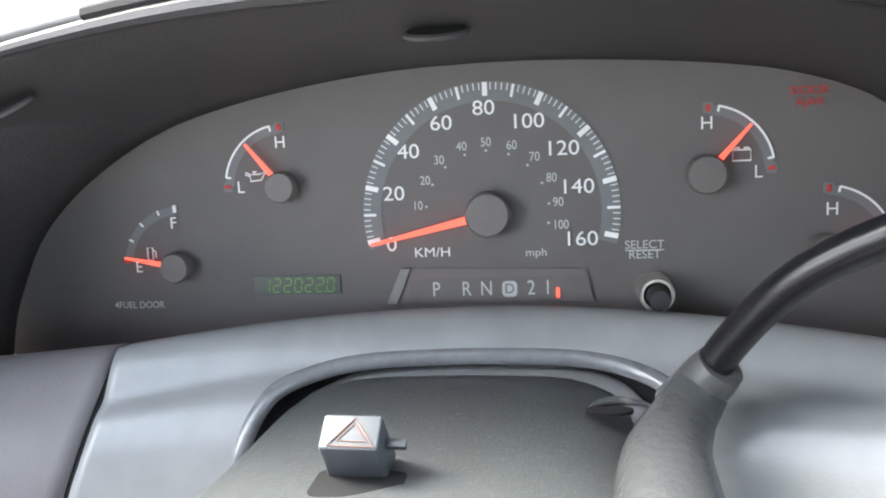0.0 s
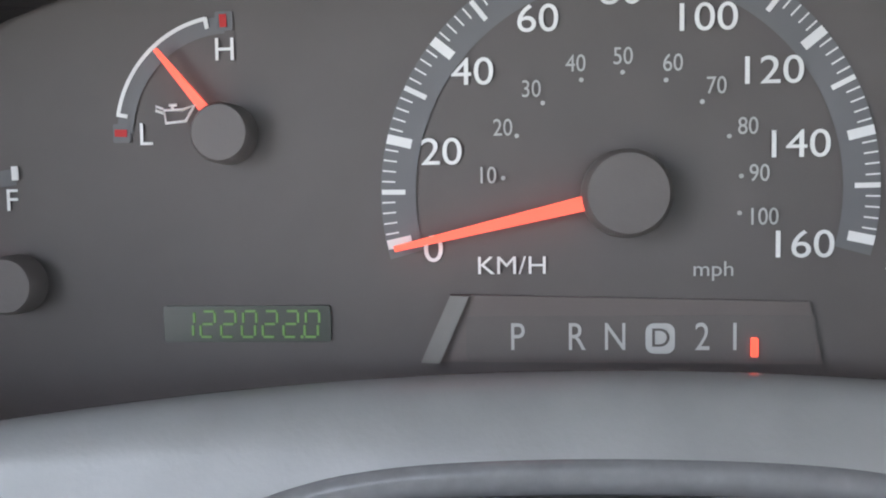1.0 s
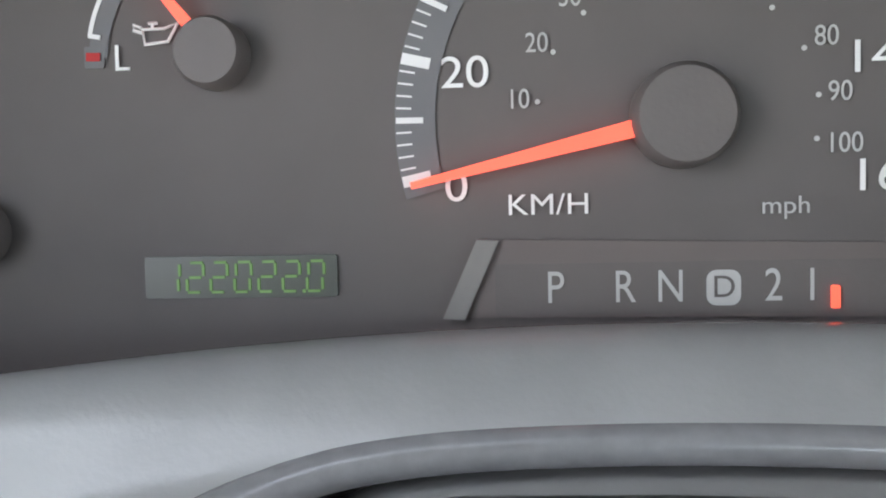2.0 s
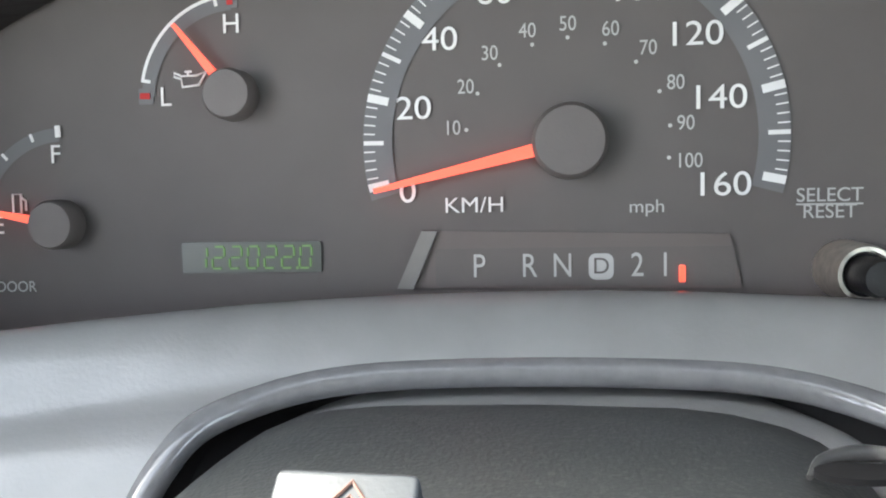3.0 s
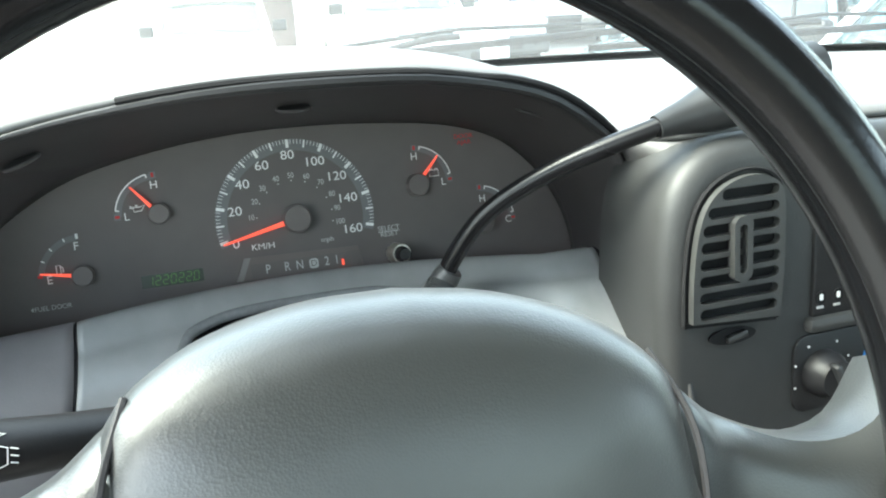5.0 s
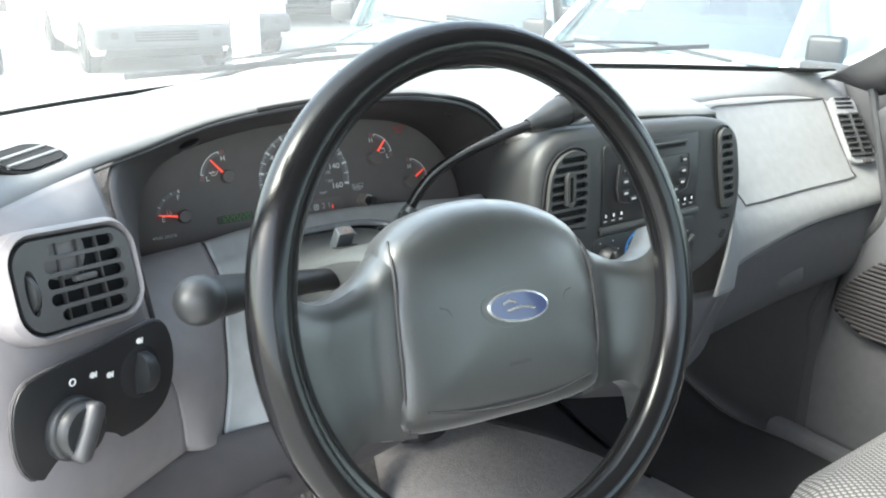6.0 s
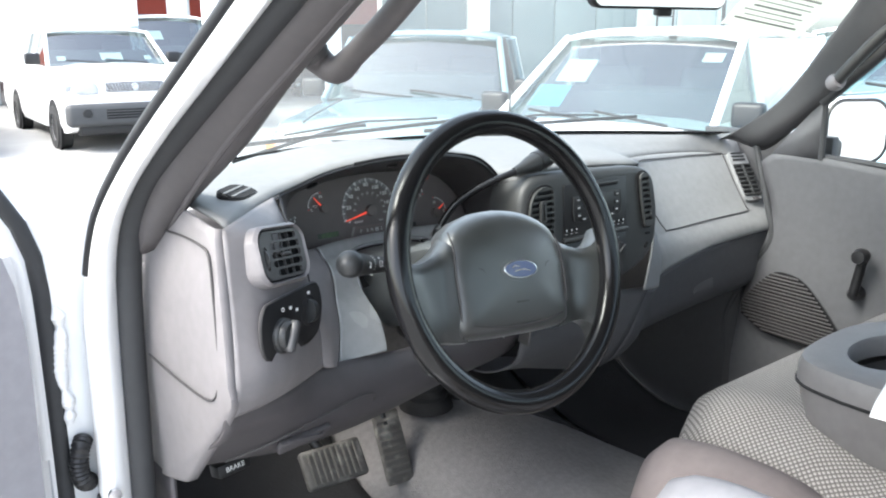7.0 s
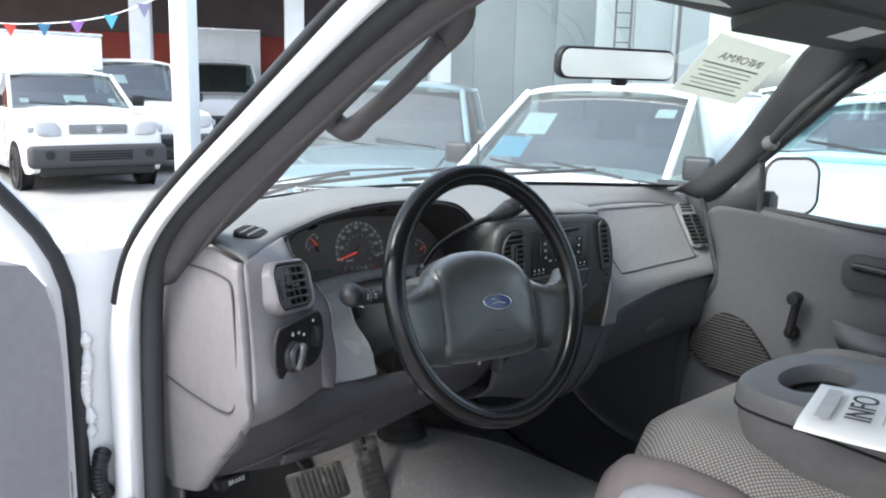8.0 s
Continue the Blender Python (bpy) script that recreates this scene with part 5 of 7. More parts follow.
part("slot_lip", box((0.116, 0.003, 0.004), st(0.0, 0.0615, 0.008), 0.001), M_STACK, radio)
for sx in (-1, 1):
    for k in range(3):
        part("radio_button", box((0.011, 0.008, 0.002), st(sx * (0.051 - 0.001 * k), 0.040 - 0.0135 * k, 0.0112), 0.0008), M_BLACK, radio)
        part("button_print", slab(rrect(0.0058, 0.0024, 0.0005, 2, sx * (0.051 - 0.001 * k), 0.040 - 0.0135 * k), 0.0003, st(0, 0, 0.0122)), M_DIM, radio)
for k in range(5):
    part("preset_button", box((0.015, 0.006, 0.002), st(-0.036 + 0.018 * k, 0.0055, 0.0112), 0.0008), M_BLACK, radio)
    part("button_print", slab(rrect(0.0075, 0.0022, 0.0005, 2, -0.036 + 0.018 * k, 0.0055), 0.0003, st(0, 0, 0.0122)), M_DIM, radio)
for k in range(6):
    u = -0.077 + 0.0125 * k if k < 3 else 0.047 + 0.0125 * (k - 3)
    part("key_dot", slab(ellipse(0.0036, 0.0042, 14, u, -0.0105), 0.002, st(0, 0, 0.0065)), M_VOID, radio)
    part("key_print", slab(rrect(0.0024, 0.0038, 0.0006, 2, u, -0.0100), 0.0004, st(0, 0, 0.0086)), M_PRINT, radio)
    part("key_print", slab(rrect(0.0050, 0.0016, 0.0003, 2, u, -0.0165), 0.0004, st(0, 0, 0.0076)), M_DIM, radio)
part("shelf_bar", box((0.172, 0.010, 0.012), st(0.000, -0.0270, 0.006), 0.004), M_STACK, stack)
# heater controls
heat = thing("heater_controls", "black heater panel with three knobs and a blue temperature arc", "heater control", st(0.0, -0.085).translation)
part("heater_plate", slab(rrect(0.178, 0.050, 0.010, 5, -0.005, -0.0585), 0.003, st(0, 0, 0.004), 0.001), M_BLACK, heat)
for k, u in enumerate((-0.073, -0.018, 0.050)):
    hk = part("heater_knob", lathe([(0.0150, 0.0), (0.0146, 0.006), (0.0128, 0.009), (0.0115, 0.015), (0.0, 0.016)], 28, st(u, -0.059, 0.007)), M_BLACK, heat)
    part("knob_bar", box((0.005, 0.025, 0.008), st(u, -0.059, 0.023) @ Matrix.Rotation(radians(25 - 40 * k), 4, 'Z'), 0.002), M_SHIFT, hk)
    for a in (-110, -70, -30, 30, 70):
        part("dial_dot", slab(ellipse(0.0008, 0.0008, 8, u + 0.021 * math.sin(radians(a)), -0.059 + 0.021 * math.cos(radians(a))), 0.0004, st(0, 0, 0.007)), M_PRINT, heat)


def st_arc(r0, r1, a0, a1, cu, cv, w):
    bm = bmesh.new()
    n = 16
    vs = [[bm.verts.new(st(0, 0) @ Vector((cu + r * math.sin(radians(a0 + (a1 - a0) * k / n)), cv + r * math.cos(radians(a0 + (a1 - a0) * k / n)), w))) for k in range(n + 1)] for r in (r0, r1)]
    for k in range(n):
        bm.faces.new((vs[0][k], vs[0][k + 1], vs[1][k + 1], vs[1][k]))
    return bm


part("cold_arc", st_arc(0.0215, 0.0250, -130, -10, -0.018, -0.059, 0.0076), M_CLIMB, heat)
part("hot_arc", st_arc(0.0215, 0.0250, 10, 130, -0.018, -0.059, 0.0076), M_REDP, heat)

# ---- passenger side ----
PA = math.atan2(0.85, 1.0)
PS = basis((0.9181, 0.0167, 1.179), (1, 0, 0), (0, math.sin(PA), math.cos(PA)))
pas = [[(0.540, -0.115, 1.288), (0.6529, -0.0013, 1.274), (0.7319, 0.0601, 1.263), (0.8646, 0.0815, 1.258), (1.02, 0.0717, 1.251), (1.103, 0.0461, 1.239), (1.135, 0.0258, 1.229)],
       [(0.536, -0.150, 1.24), (0.6386, -0.0416, 1.22), (0.7123, 0.0197, 1.2), (0.8661, 0.0331, 1.199), (1.021, 0.0263, 1.198), (1.115, 0.0106, 1.193), (1.146, -0.0047, 1.187)],
       [(0.530, -0.170, 1.18), (0.6267, -0.0919, 1.158), (0.7033, -0.0288, 1.134), (0.8679, -0.0234, 1.133), (1.023, -0.0263, 1.133), (1.116, -0.0351, 1.13), (1.153, -0.0454, 1.13)],
       [(0.515, -0.178, 1.12), (0.6151, -0.1273, 1.101), (0.6945, -0.073, 1.089), (0.8691, -0.0618, 1.09), (1.024, -0.0648, 1.091), (1.117, -0.0705, 1.088), (1.153, -0.0758, 1.088)],
       [(0.50, -0.178, 1.06), (0.599, -0.138, 1.039), (0.6737, -0.0885, 1.039), (0.8691, -0.0721, 1.062), (1.024, -0.071, 1.068), (1.117, -0.0757, 1.07), (1.153, -0.0761, 1.067)]]
part("passenger_panel", patch(pas, 48, 34), M_PAS, dash, "pale grey passenger dash panel", solid=0.004)
fine = patch(pas, 110, 80)
local = [PS.inverted() @ v.co for v in fine.verts]
fine.free()
AIRBAG = ((-0.168, 0.060), (-0.150, 0.082), (-0.10, 0.089), (0.05, 0.085), (0.155, 0.074), (0.168, 0.066), (0.158, 0.0), (0.150, -0.075), (0.142, -0.086), (0.0, -0.086), (-0.155, -0.088), (-0.172, -0.078), (-0.176, 0.0), (-0.168, 0.060))
cover = [(p.x, p.y, settle(local, p.x, p.y) + 0.0040) for p in spline([(u, v, 0) for u, v in AIRBAG], 100)]
part("airbag_seam", tube([PS @ Vector(p) for p in cover], 0.0013, 6), M_SURR, dash, "thin seam round the airbag cover")
PV = basis((1.112, 0.000, 1.1915), (1, -0.25, -0.02), (-0.10, 0.62, 0.78))
pvt = thing("passenger_vent", "slotted passenger air vent at the end of the dash", "air vent", PV.translation)
part("vent_plate", slab(rrect(0.060, 0.134, 0.014, 5), 0.012, PV @ Matrix.Translation((0, 0, -0.0078)), 0.002), M_PAS, pvt)
part("vent_well", slab(rrect(0.052, 0.086, 0.008, 4, 0, -0.012), 0.001, PV @ Matrix.Translation((0, 0, 0.0052))), M_VOID, pvt)
for k in range(8):
    part("slat", box((0.052, 0.0045, 0.006), PV @ Matrix.Translation((0, -0.052 + 0.0115 * k, 0.007)), 0.001), M_STACK, pvt)
for k in range(3):
    part("demister_slot", box((0.040, 0.004, 0.001), PV @ Matrix.Translation((0, 0.044 + 0.009 * k, 0.0056)), 0.0003), M_VOID, pvt)
part("vent_post", box((0.005, 0.086, 0.007), PV @ Matrix.Translation((0, -0.012, 0.008)), 0.001), M_STACK, pvt)
part("vent_wheel", box((0.016, 0.010, 0.006), PV @ Matrix.Translation((0.004, -0.064, 0.007)), 0.002), M_SURR, pvt)
gl = [[(0.5482, -0.1487, 1.046), (0.5988, -0.135, 1.035), (0.6734, -0.0836, 1.035), (0.8687, -0.0662, 1.056), (1.024, -0.0651, 1.063), (1.153, -0.0701, 1.062)],
      [(0.5318, -0.1432, 1.009), (0.5823, -0.1285, 0.9984), (0.6623, -0.082, 0.9981), (0.8677, -0.0648, 1.007), (1.022, -0.0638, 1.006), (1.146, -0.0668, 1.005)],
      [(0.5091, -0.1293, 0.9374), (0.5699, -0.1145, 0.9317), (0.65, -0.07, 0.9313), (0.8655, -0.0508, 0.9347), (1.02, -0.0516, 0.9387), (1.139, -0.0525, 0.9431)],
      [(0.4851, -0.0855, 0.8816), (0.556, -0.0657, 0.8758), (0.6365, -0.0259, 0.8856), (0.8624, -0.0064, 0.899), (1.017, -0.0071, 0.9081), (1.131, -0.0079, 0.9125)],
      [(0.4708, -0.0063, 0.8774), (0.5519, 0.0135, 0.8715), (0.6328, 0.0434, 0.8811), (0.8587, 0.0632, 0.8946), (1.014, 0.0626, 0.9036), (1.127, 0.062, 0.908)]]
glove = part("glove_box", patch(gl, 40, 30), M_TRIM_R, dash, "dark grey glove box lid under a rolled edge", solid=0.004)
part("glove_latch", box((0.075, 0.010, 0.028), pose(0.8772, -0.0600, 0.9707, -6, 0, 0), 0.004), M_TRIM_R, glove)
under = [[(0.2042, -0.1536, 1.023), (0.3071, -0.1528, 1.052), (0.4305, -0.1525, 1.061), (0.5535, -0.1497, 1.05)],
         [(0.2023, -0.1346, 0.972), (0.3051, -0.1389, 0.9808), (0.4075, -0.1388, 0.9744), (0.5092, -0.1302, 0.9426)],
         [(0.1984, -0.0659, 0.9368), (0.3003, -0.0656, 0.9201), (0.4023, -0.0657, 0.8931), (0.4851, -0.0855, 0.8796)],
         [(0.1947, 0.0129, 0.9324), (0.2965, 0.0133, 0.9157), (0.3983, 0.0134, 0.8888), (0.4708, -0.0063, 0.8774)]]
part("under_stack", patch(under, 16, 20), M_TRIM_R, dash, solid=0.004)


# ---- cab shell ----
cab = thing("cab_shell", "white painted pickup cab shell with grey trim", "truck cab", (0.3661, -0.5053, 0.5773), kind="structure")
# windscreen pillar, driver side
edge_w = [(-0.3356, -0.0461, 1.318), (-0.3277, -0.222, 1.398), (-0.3200, -0.385, 1.517), (-0.3050, -0.516, 1.6065), (-0.2700, -0.6522, 1.676)]
edge_d = [(-0.3989, -0.0574, 1.253), (-0.392, -0.2234, 1.411), (-0.3843, -0.4, 1.51), (-0.3729, -0.5564, 1.599), (-0.357, -0.7121, 1.669)]
ctrl = []
for a, b in zip(edge_w, edge_d):
    a, b = Vector(a), Vector(b)
    ctrl.append([a + Vector((0.0, 0.02, -0.01)), a, a.lerp(b, 0.5) + Vector((0.004, -0.018, -0.012)), b, b + Vector((-0.004, 0.03, 0.02))])
pil = part("pillar_trim_left", patch(ctrl, 18, 34), M_TRIM, cab, "purple-grey windscreen pillar trim", solid=0.003)
fold = spline([Vector(a).lerp(Vector(b), 0.62) + Vector((0.002, -0.018, -0.010)) for a, b in zip(edge_w, edge_d)], 30)
part("trim_fold", tube(fold, 0.004, 8), M_TRIM, pil)
# windscreen pillar, passenger side
edge_wr = [(1.105, 0.045, 1.280), (1.075, -0.004, 1.300), (1.063, -0.134, 1.391), (1.051, -0.2626, 1.564), (1.029, -0.3298, 1.647), (1.006, -0.3993, 1.698)]
edge_dr = [(1.13, -0.035, 1.258), (1.10, -0.0865, 1.285), (1.087, -0.1943, 1.38), (1.082, -0.3751, 1.559), (1.062, -0.5004, 1.651), (1.047, -0.6, 1.696)]
ctrl = []
for a, b in zip(edge_wr, edge_dr):
    a, b = Vector(a), Vector(b)
    ctrl.append([a + Vector((0.0, 0.03, -0.005)), a, a.lerp(b, 0.5) + Vector((-0.010, -0.012, 0.0)), b, b + Vector((0.012, 0.02, 0.0))])
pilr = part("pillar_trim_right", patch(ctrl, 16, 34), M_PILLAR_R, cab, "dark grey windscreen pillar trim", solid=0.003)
# rubber seal round the driver's door opening
SEAL = [(-0.4203, -0.0597, 0.5582), (-0.4179, -0.0453, 0.7498), (-0.415, -0.0415, 0.9311), (-0.4112, -0.0429, 1.153), (-0.4086, -0.0572, 1.268), (-0.4055, -0.1057, 1.341), (-0.4004, -0.2086, 1.415), (-0.3932, -0.3724, 1.509), (-0.3865, -0.532, 1.599), (-0.3779, -0.6538, 1.655), (-0.3688, -0.8092, 1.693), (-0.361, -1.03, 1.696)]
seal = spline(SEAL, 80)
part("door_seal", tube(seal, 0.0135, 12, flat=1.2), M_SEAL, cab, "black rubber door seal")
part("seal_lip", tube([p + Vector((-0.006, 0.014, 0.006)) for p in seal], 0.008, 8), M_SEAL, cab)
# white outer pillar and hinge post
OUTER = [(-0.495, -0.0157, 0.5599), (-0.492, -0.0337, 0.7513), (-0.489, -0.0505, 0.9524), (-0.486, -0.049, 1.173), (-0.483, -0.0823, 1.279), (-0.479, -0.1408, 1.341), (-0.475, -0.2192, 1.399), (-0.470, -0.3508, 1.482), (-0.462, -0.4988, 1.574), (-0.4593, -0.6255, 1.65), (-0.439, -0.7904, 1.707), (-0.4211, -1.03, 1.724)]
o = [a.lerp(b, 0.62 - 0.20 * min(1.0, max(0.0, (b.z - 1.15) / 0.2))) for a, b in zip(seal, spline(OUTER, 80))]
rows = [[s + Vector((-0.004, 0.02, 0.01)), s.lerp(q, 0.35) + Vector((0, 0.008, 0.0)), s.lerp(q, 0.75) + Vector((0, -0.004, -0.002)), q, q + Vector((-0.005, 0.012, 0.005)), q + Vector((-0.003, 0.034, 0.010))] for s, q in zip(seal, o)]
part("white_pillar", grid([spline(r, 14) for r in rows]), M_WHITE, cab, "white painted door post", solid=0.003)
part("screen_moulding", tube([p + Vector((-0.003, 0.024, 0.008)) for p in o[29:]], 0.0085, 10), M_BLACK, cab, "black windscreen moulding")
part("hinge_post", box((0.0412, 0.0887, 0.7927), pose(-0.4859, 0.0715, 0.922), 0.012, 3), M_WHITE, cab)
for z in (0.80, 1.06):
    h = part("door_hinge", join(box((0.045, 0.05, 0.075), pose(-0.515, 0.035, z), 0.006), lathe([(0.011, -0.05), (0.011, 0.05)], 16, Matrix.Translation((-0.535, 0.028, z)))), M_WHITE, cab, "white painted hinge")
part("wire_boot", tube(spline([(-0.474, 0.004, 0.995), (-0.484, -0.010, 0.985), (-0.488, -0.012, 0.962), (-0.484, -0.010, 0.940), (-0.474, 0.002, 0.930)], 30), [0.011 + 0.0022 * (k % 2) for k in range(30)], 16), M_BLACK, cab, "ribbed rubber wire boot")
srnd = random.Random(5)
bead = [Vector((-0.491 + 0.003 * math.sin(9 * a), 0.006, 1.185 - 0.165 * a)) for a in np.linspace(0, 1, 60)]
part("jamb_sealant", tube(bead, [0.004 + 0.007 * abs(math.sin(11 * a + 1.5 * math.sin(7 * a))) * (0.75 + 0.25 * srnd.random()) * min(1.0, 12 * a + 0.1, 12 * (1 - a) + 0.1) for a in np.linspace(0, 1, 60)], 16), M_WHITE, cab, "bead of white sealant")
part("check_strap", join(box((0.10, 0.012, 0.02), pose(-0.5077, -0.0248, 0.8869, 0, -14, 12), 0.003), box((0.030, 0.030, 0.040), pose(-0.4554, -0.0226, 0.8963), 0.006)), M_BLACK, cab, "black door check strap")
part("strap_bolt", lathe([(0.009, 0), (0.009, 0.006), (0.0, 0.007)], 12, Matrix.Translation((-0.4584, -0.0548, 0.9305)) @ Matrix.Rotation(radians(90), 4, 'X')), M_SILVER, cab)
part("door_jamb", box((0.11, 0.02, 0.76), pose(-0.465, 0.018, 0.925), 0.006, 2), M_WHITE, cab, "white painted door jamb")
part("door_sill", box((0.12, 1.10, 0.06), pose(-0.4288, -0.6014, 0.5516), 0.015, 3), M_WHITE, cab)
part("rear_post", box((0.0931, 0.1142, 1.179), pose(-0.3906, -1.285, 1.128), 0.03, 3), M_WHITE, cab)
part("rear_wall", box((1.535, 0.041, 0.70), pose(0.36, -1.324, 0.885), 0.02), M_TRIM_R, cab, "grey trimmed back wall")
part("rear_header", box((1.535, 0.041, 0.10), pose(0.36, -1.324, 1.66), 0.02), M_HEAD, cab)
for x in (-0.35, 1.07):
    part("rear_corner", box((0.14, 0.041, 0.40), pose(x, -1.324, 1.42), 0.015), M_TRIM_R, cab)
rg = part("rear_pane", box((1.30, 0.005, 0.40), pose(0.36, -1.326, 1.42)), M_GLASS, cab, "clear rear window")
rg.visible_shadow = False
part("rear_post_right", box((0.09, 0.114, 1.18), pose(1.12, -1.20, 1.128), 0.03, 3), M_TRIM_R, cab)
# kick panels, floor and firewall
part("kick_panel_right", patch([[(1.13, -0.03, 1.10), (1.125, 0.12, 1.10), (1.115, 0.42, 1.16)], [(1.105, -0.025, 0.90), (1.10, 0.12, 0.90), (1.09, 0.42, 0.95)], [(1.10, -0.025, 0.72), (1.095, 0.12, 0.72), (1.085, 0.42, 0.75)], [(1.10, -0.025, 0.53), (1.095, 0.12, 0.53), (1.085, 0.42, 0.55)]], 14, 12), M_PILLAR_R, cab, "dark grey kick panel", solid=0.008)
part("sill_right", box((0.14, 1.30, 0.08), pose(1.13, -0.60, 0.545), 0.015), M_TRIM_R, cab)
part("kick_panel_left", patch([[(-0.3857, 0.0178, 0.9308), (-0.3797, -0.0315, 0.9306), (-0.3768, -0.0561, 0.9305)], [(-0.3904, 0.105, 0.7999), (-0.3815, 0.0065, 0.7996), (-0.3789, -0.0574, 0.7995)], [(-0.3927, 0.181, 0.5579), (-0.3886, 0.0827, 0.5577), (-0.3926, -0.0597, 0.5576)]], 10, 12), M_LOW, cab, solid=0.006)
fl = [[(-0.3341, -1.283, 0.5625), (-0.0526, -1.29, 0.5563), (0.2536, -1.296, 0.6114), (0.4075, -1.299, 0.6295), (0.5607, -1.303, 0.6067), (0.8672, -1.31, 0.5413), (1.155, -1.316, 0.5386)],
      [(-0.3734, -0.5042, 0.5761), (-0.0929, -0.5043, 0.5683), (0.1617, -0.5042, 0.6023), (0.3674, -0.5045, 0.6386), (0.5724, -0.5063, 0.6041), (0.8288, -0.5094, 0.5488), (1.118, -0.5129, 0.5452)],
      [(-0.3921, -0.0644, 0.5778), (-0.1127, -0.063, 0.5717), (0.1098, -0.0615, 0.587), (0.3258, -0.059, 0.6847), (0.5813, -0.0593, 0.6394), (0.8056, -0.0613, 0.5436), (1.094, -0.0629, 0.5397)],
      [(-0.4014, 0.1615, 0.5782), (-0.1224, 0.1632, 0.573), (0.0998, 0.1653, 0.599), (0.2848, 0.1682, 0.7077), (0.5502, 0.1691, 0.6832), (0.7732, 0.1673, 0.5465), (1.082, 0.1665, 0.5423)],
      [(-0.4074, 0.3398, 0.6592), (-0.1285, 0.3416, 0.6549), (0.0932, 0.3438, 0.6715), (0.2776, 0.3468, 0.7603), (0.5427, 0.3483, 0.7465), (0.7662, 0.3474, 0.6409), (1.075, 0.3473, 0.6372)],
      [(-0.4065, 0.4018, 0.851), (-0.1275, 0.4037, 0.8477), (0.0939, 0.4057, 0.8448), (0.2771, 0.4078, 0.8731), (0.5424, 0.4096, 0.8701), (0.7674, 0.41, 0.8369), (1.076, 0.41, 0.8342)],
      [(-0.4002, 0.4074, 1.204), (-0.1209, 0.4092, 1.203), (0.1007, 0.4111, 1.201), (0.2833, 0.4126, 1.2), (0.5487, 0.4142, 1.199), (0.7743, 0.4149, 1.198), (1.083, 0.4146, 1.196)]]
floor = tagged(part("floor", patch(fl, 44, 50), M_CARPET, None, "grey carpeted cab floor with a transmission hump", solid=0.01), category="floor", kind="structure")
mat_r = tagged(part("passenger_floor_mat", patch([[(0.7211, -0.4085, 0.572), (0.9272, -0.4105, 0.5608), (1.082, -0.4122, 0.559)], [(0.7009, -0.0107, 0.5816), (0.9064, -0.0117, 0.5581), (1.061, -0.0125, 0.5562)], [(0.6722, 0.1685, 0.625), (0.8971, 0.1674, 0.5601), (1.052, 0.1669, 0.5582)], [(0.6443, 0.3583, 0.7247), (0.8898, 0.3579, 0.6703), (1.044, 0.3578, 0.6686)], [(0.6246, 0.3948, 0.8486), (0.8918, 0.3954, 0.8459), (1.046, 0.3952, 0.8446)]], 20, 20), M_MAT, None, "black rubber mat in the passenger footwell", solid=0.006), category="floor mat")
mat_l = tagged(part("driver_floor_mat", patch([[(-0.3597, -0.3579, 0.5886), (-0.0995, -0.3573, 0.5818), (0.1035, -0.3566, 0.597)], [(-0.3741, -0.0152, 0.5896), (-0.1146, -0.0137, 0.5841), (0.1079, -0.012, 0.6057)], [(-0.3821, 0.1815, 0.5981), (-0.1229, 0.1831, 0.5933), (0.0993, 0.1853, 0.6195)], [(-0.3874, 0.3605, 0.7195), (-0.1283, 0.3622, 0.7158), (0.0936, 0.3646, 0.7377)], [(-0.3859, 0.3872, 0.8609), (-0.1267, 0.389, 0.8578), (0.0948, 0.3911, 0.8549)]], 20, 20), M_MAT, None, "black rubber mat in the driver footwell", solid=0.006), category="floor mat")
fine = patch(fl, 90, 90)
heights = [tuple(v.co) for v in fine.verts if 0.1 < v.co.x < 0.8]
fine.free()
rows = []
for x in np.linspace(0.25, 0.665, 22):
    y0 = 0.250 - 0.72 * (x - 0.341)
    rows.append([Vector((x, y, settle(heights, x, y) + 0.007)) for y in np.linspace(y0, 0.385, 16)])
tagged(part("tunnel_cover", grid(rows), M_MAT, None, "black rubber cover over the front of the floor hump", solid=0.006), category="floor mat")
part("heater_box", box((0.40, 0.20, 0.22), pose(0.4907, 0.2525, 0.9719), 0.03, 3), M_BLACK, dash)
part("column_lower", tube([(-0.0033, -0.0256, 1.123), (-0.0221, 0.3474, 0.9781)], 0.028, 16), M_BLACK, column)
boot4 = tagged(part("floor_boot", lathe([(0.075, 0.0), (0.07, 0.02), (0.058, 0.03), (0.062, 0.045), (0.05, 0.055), (0.054, 0.07), (0.042, 0.08), (0.045, 0.095), (0.034, 0.11), (0.03, 0.30)], 24, pose(0.300, 0.235, 0.735, 0, 0, 0) @ Matrix.Scale(0.8, 4)), M_MAT, None, "black ribbed rubber boot on the floor hump"), category="floor boot")
# pedals
brake = thing("brake_pedal", "worn ribbed rubber brake pedal", "pedal", (-0.0189, 0.1561, 0.7129))
bp = pose(-0.002, 0.135, 0.738, 52, 0, -4)
part("pedal_pad", box((0.128, 0.075, 0.018), bp, 0.008, 3), M_PEDAL, brake)
for k in range(9):
    part("pad_rib", box((0.006, 0.060, 0.004), bp @ Matrix.Translation((-0.048 + 0.012 * k, 0, 0.010)), 0.001), M_PEDAL, brake)
part("pedal_arm", tube(spline([(-0.010, 0.150, 0.745), (-0.0387, 0.1969, 0.8251), (-0.0461, 0.1887, 0.947)], 14), 0.010, 10), M_BLACK, brake)
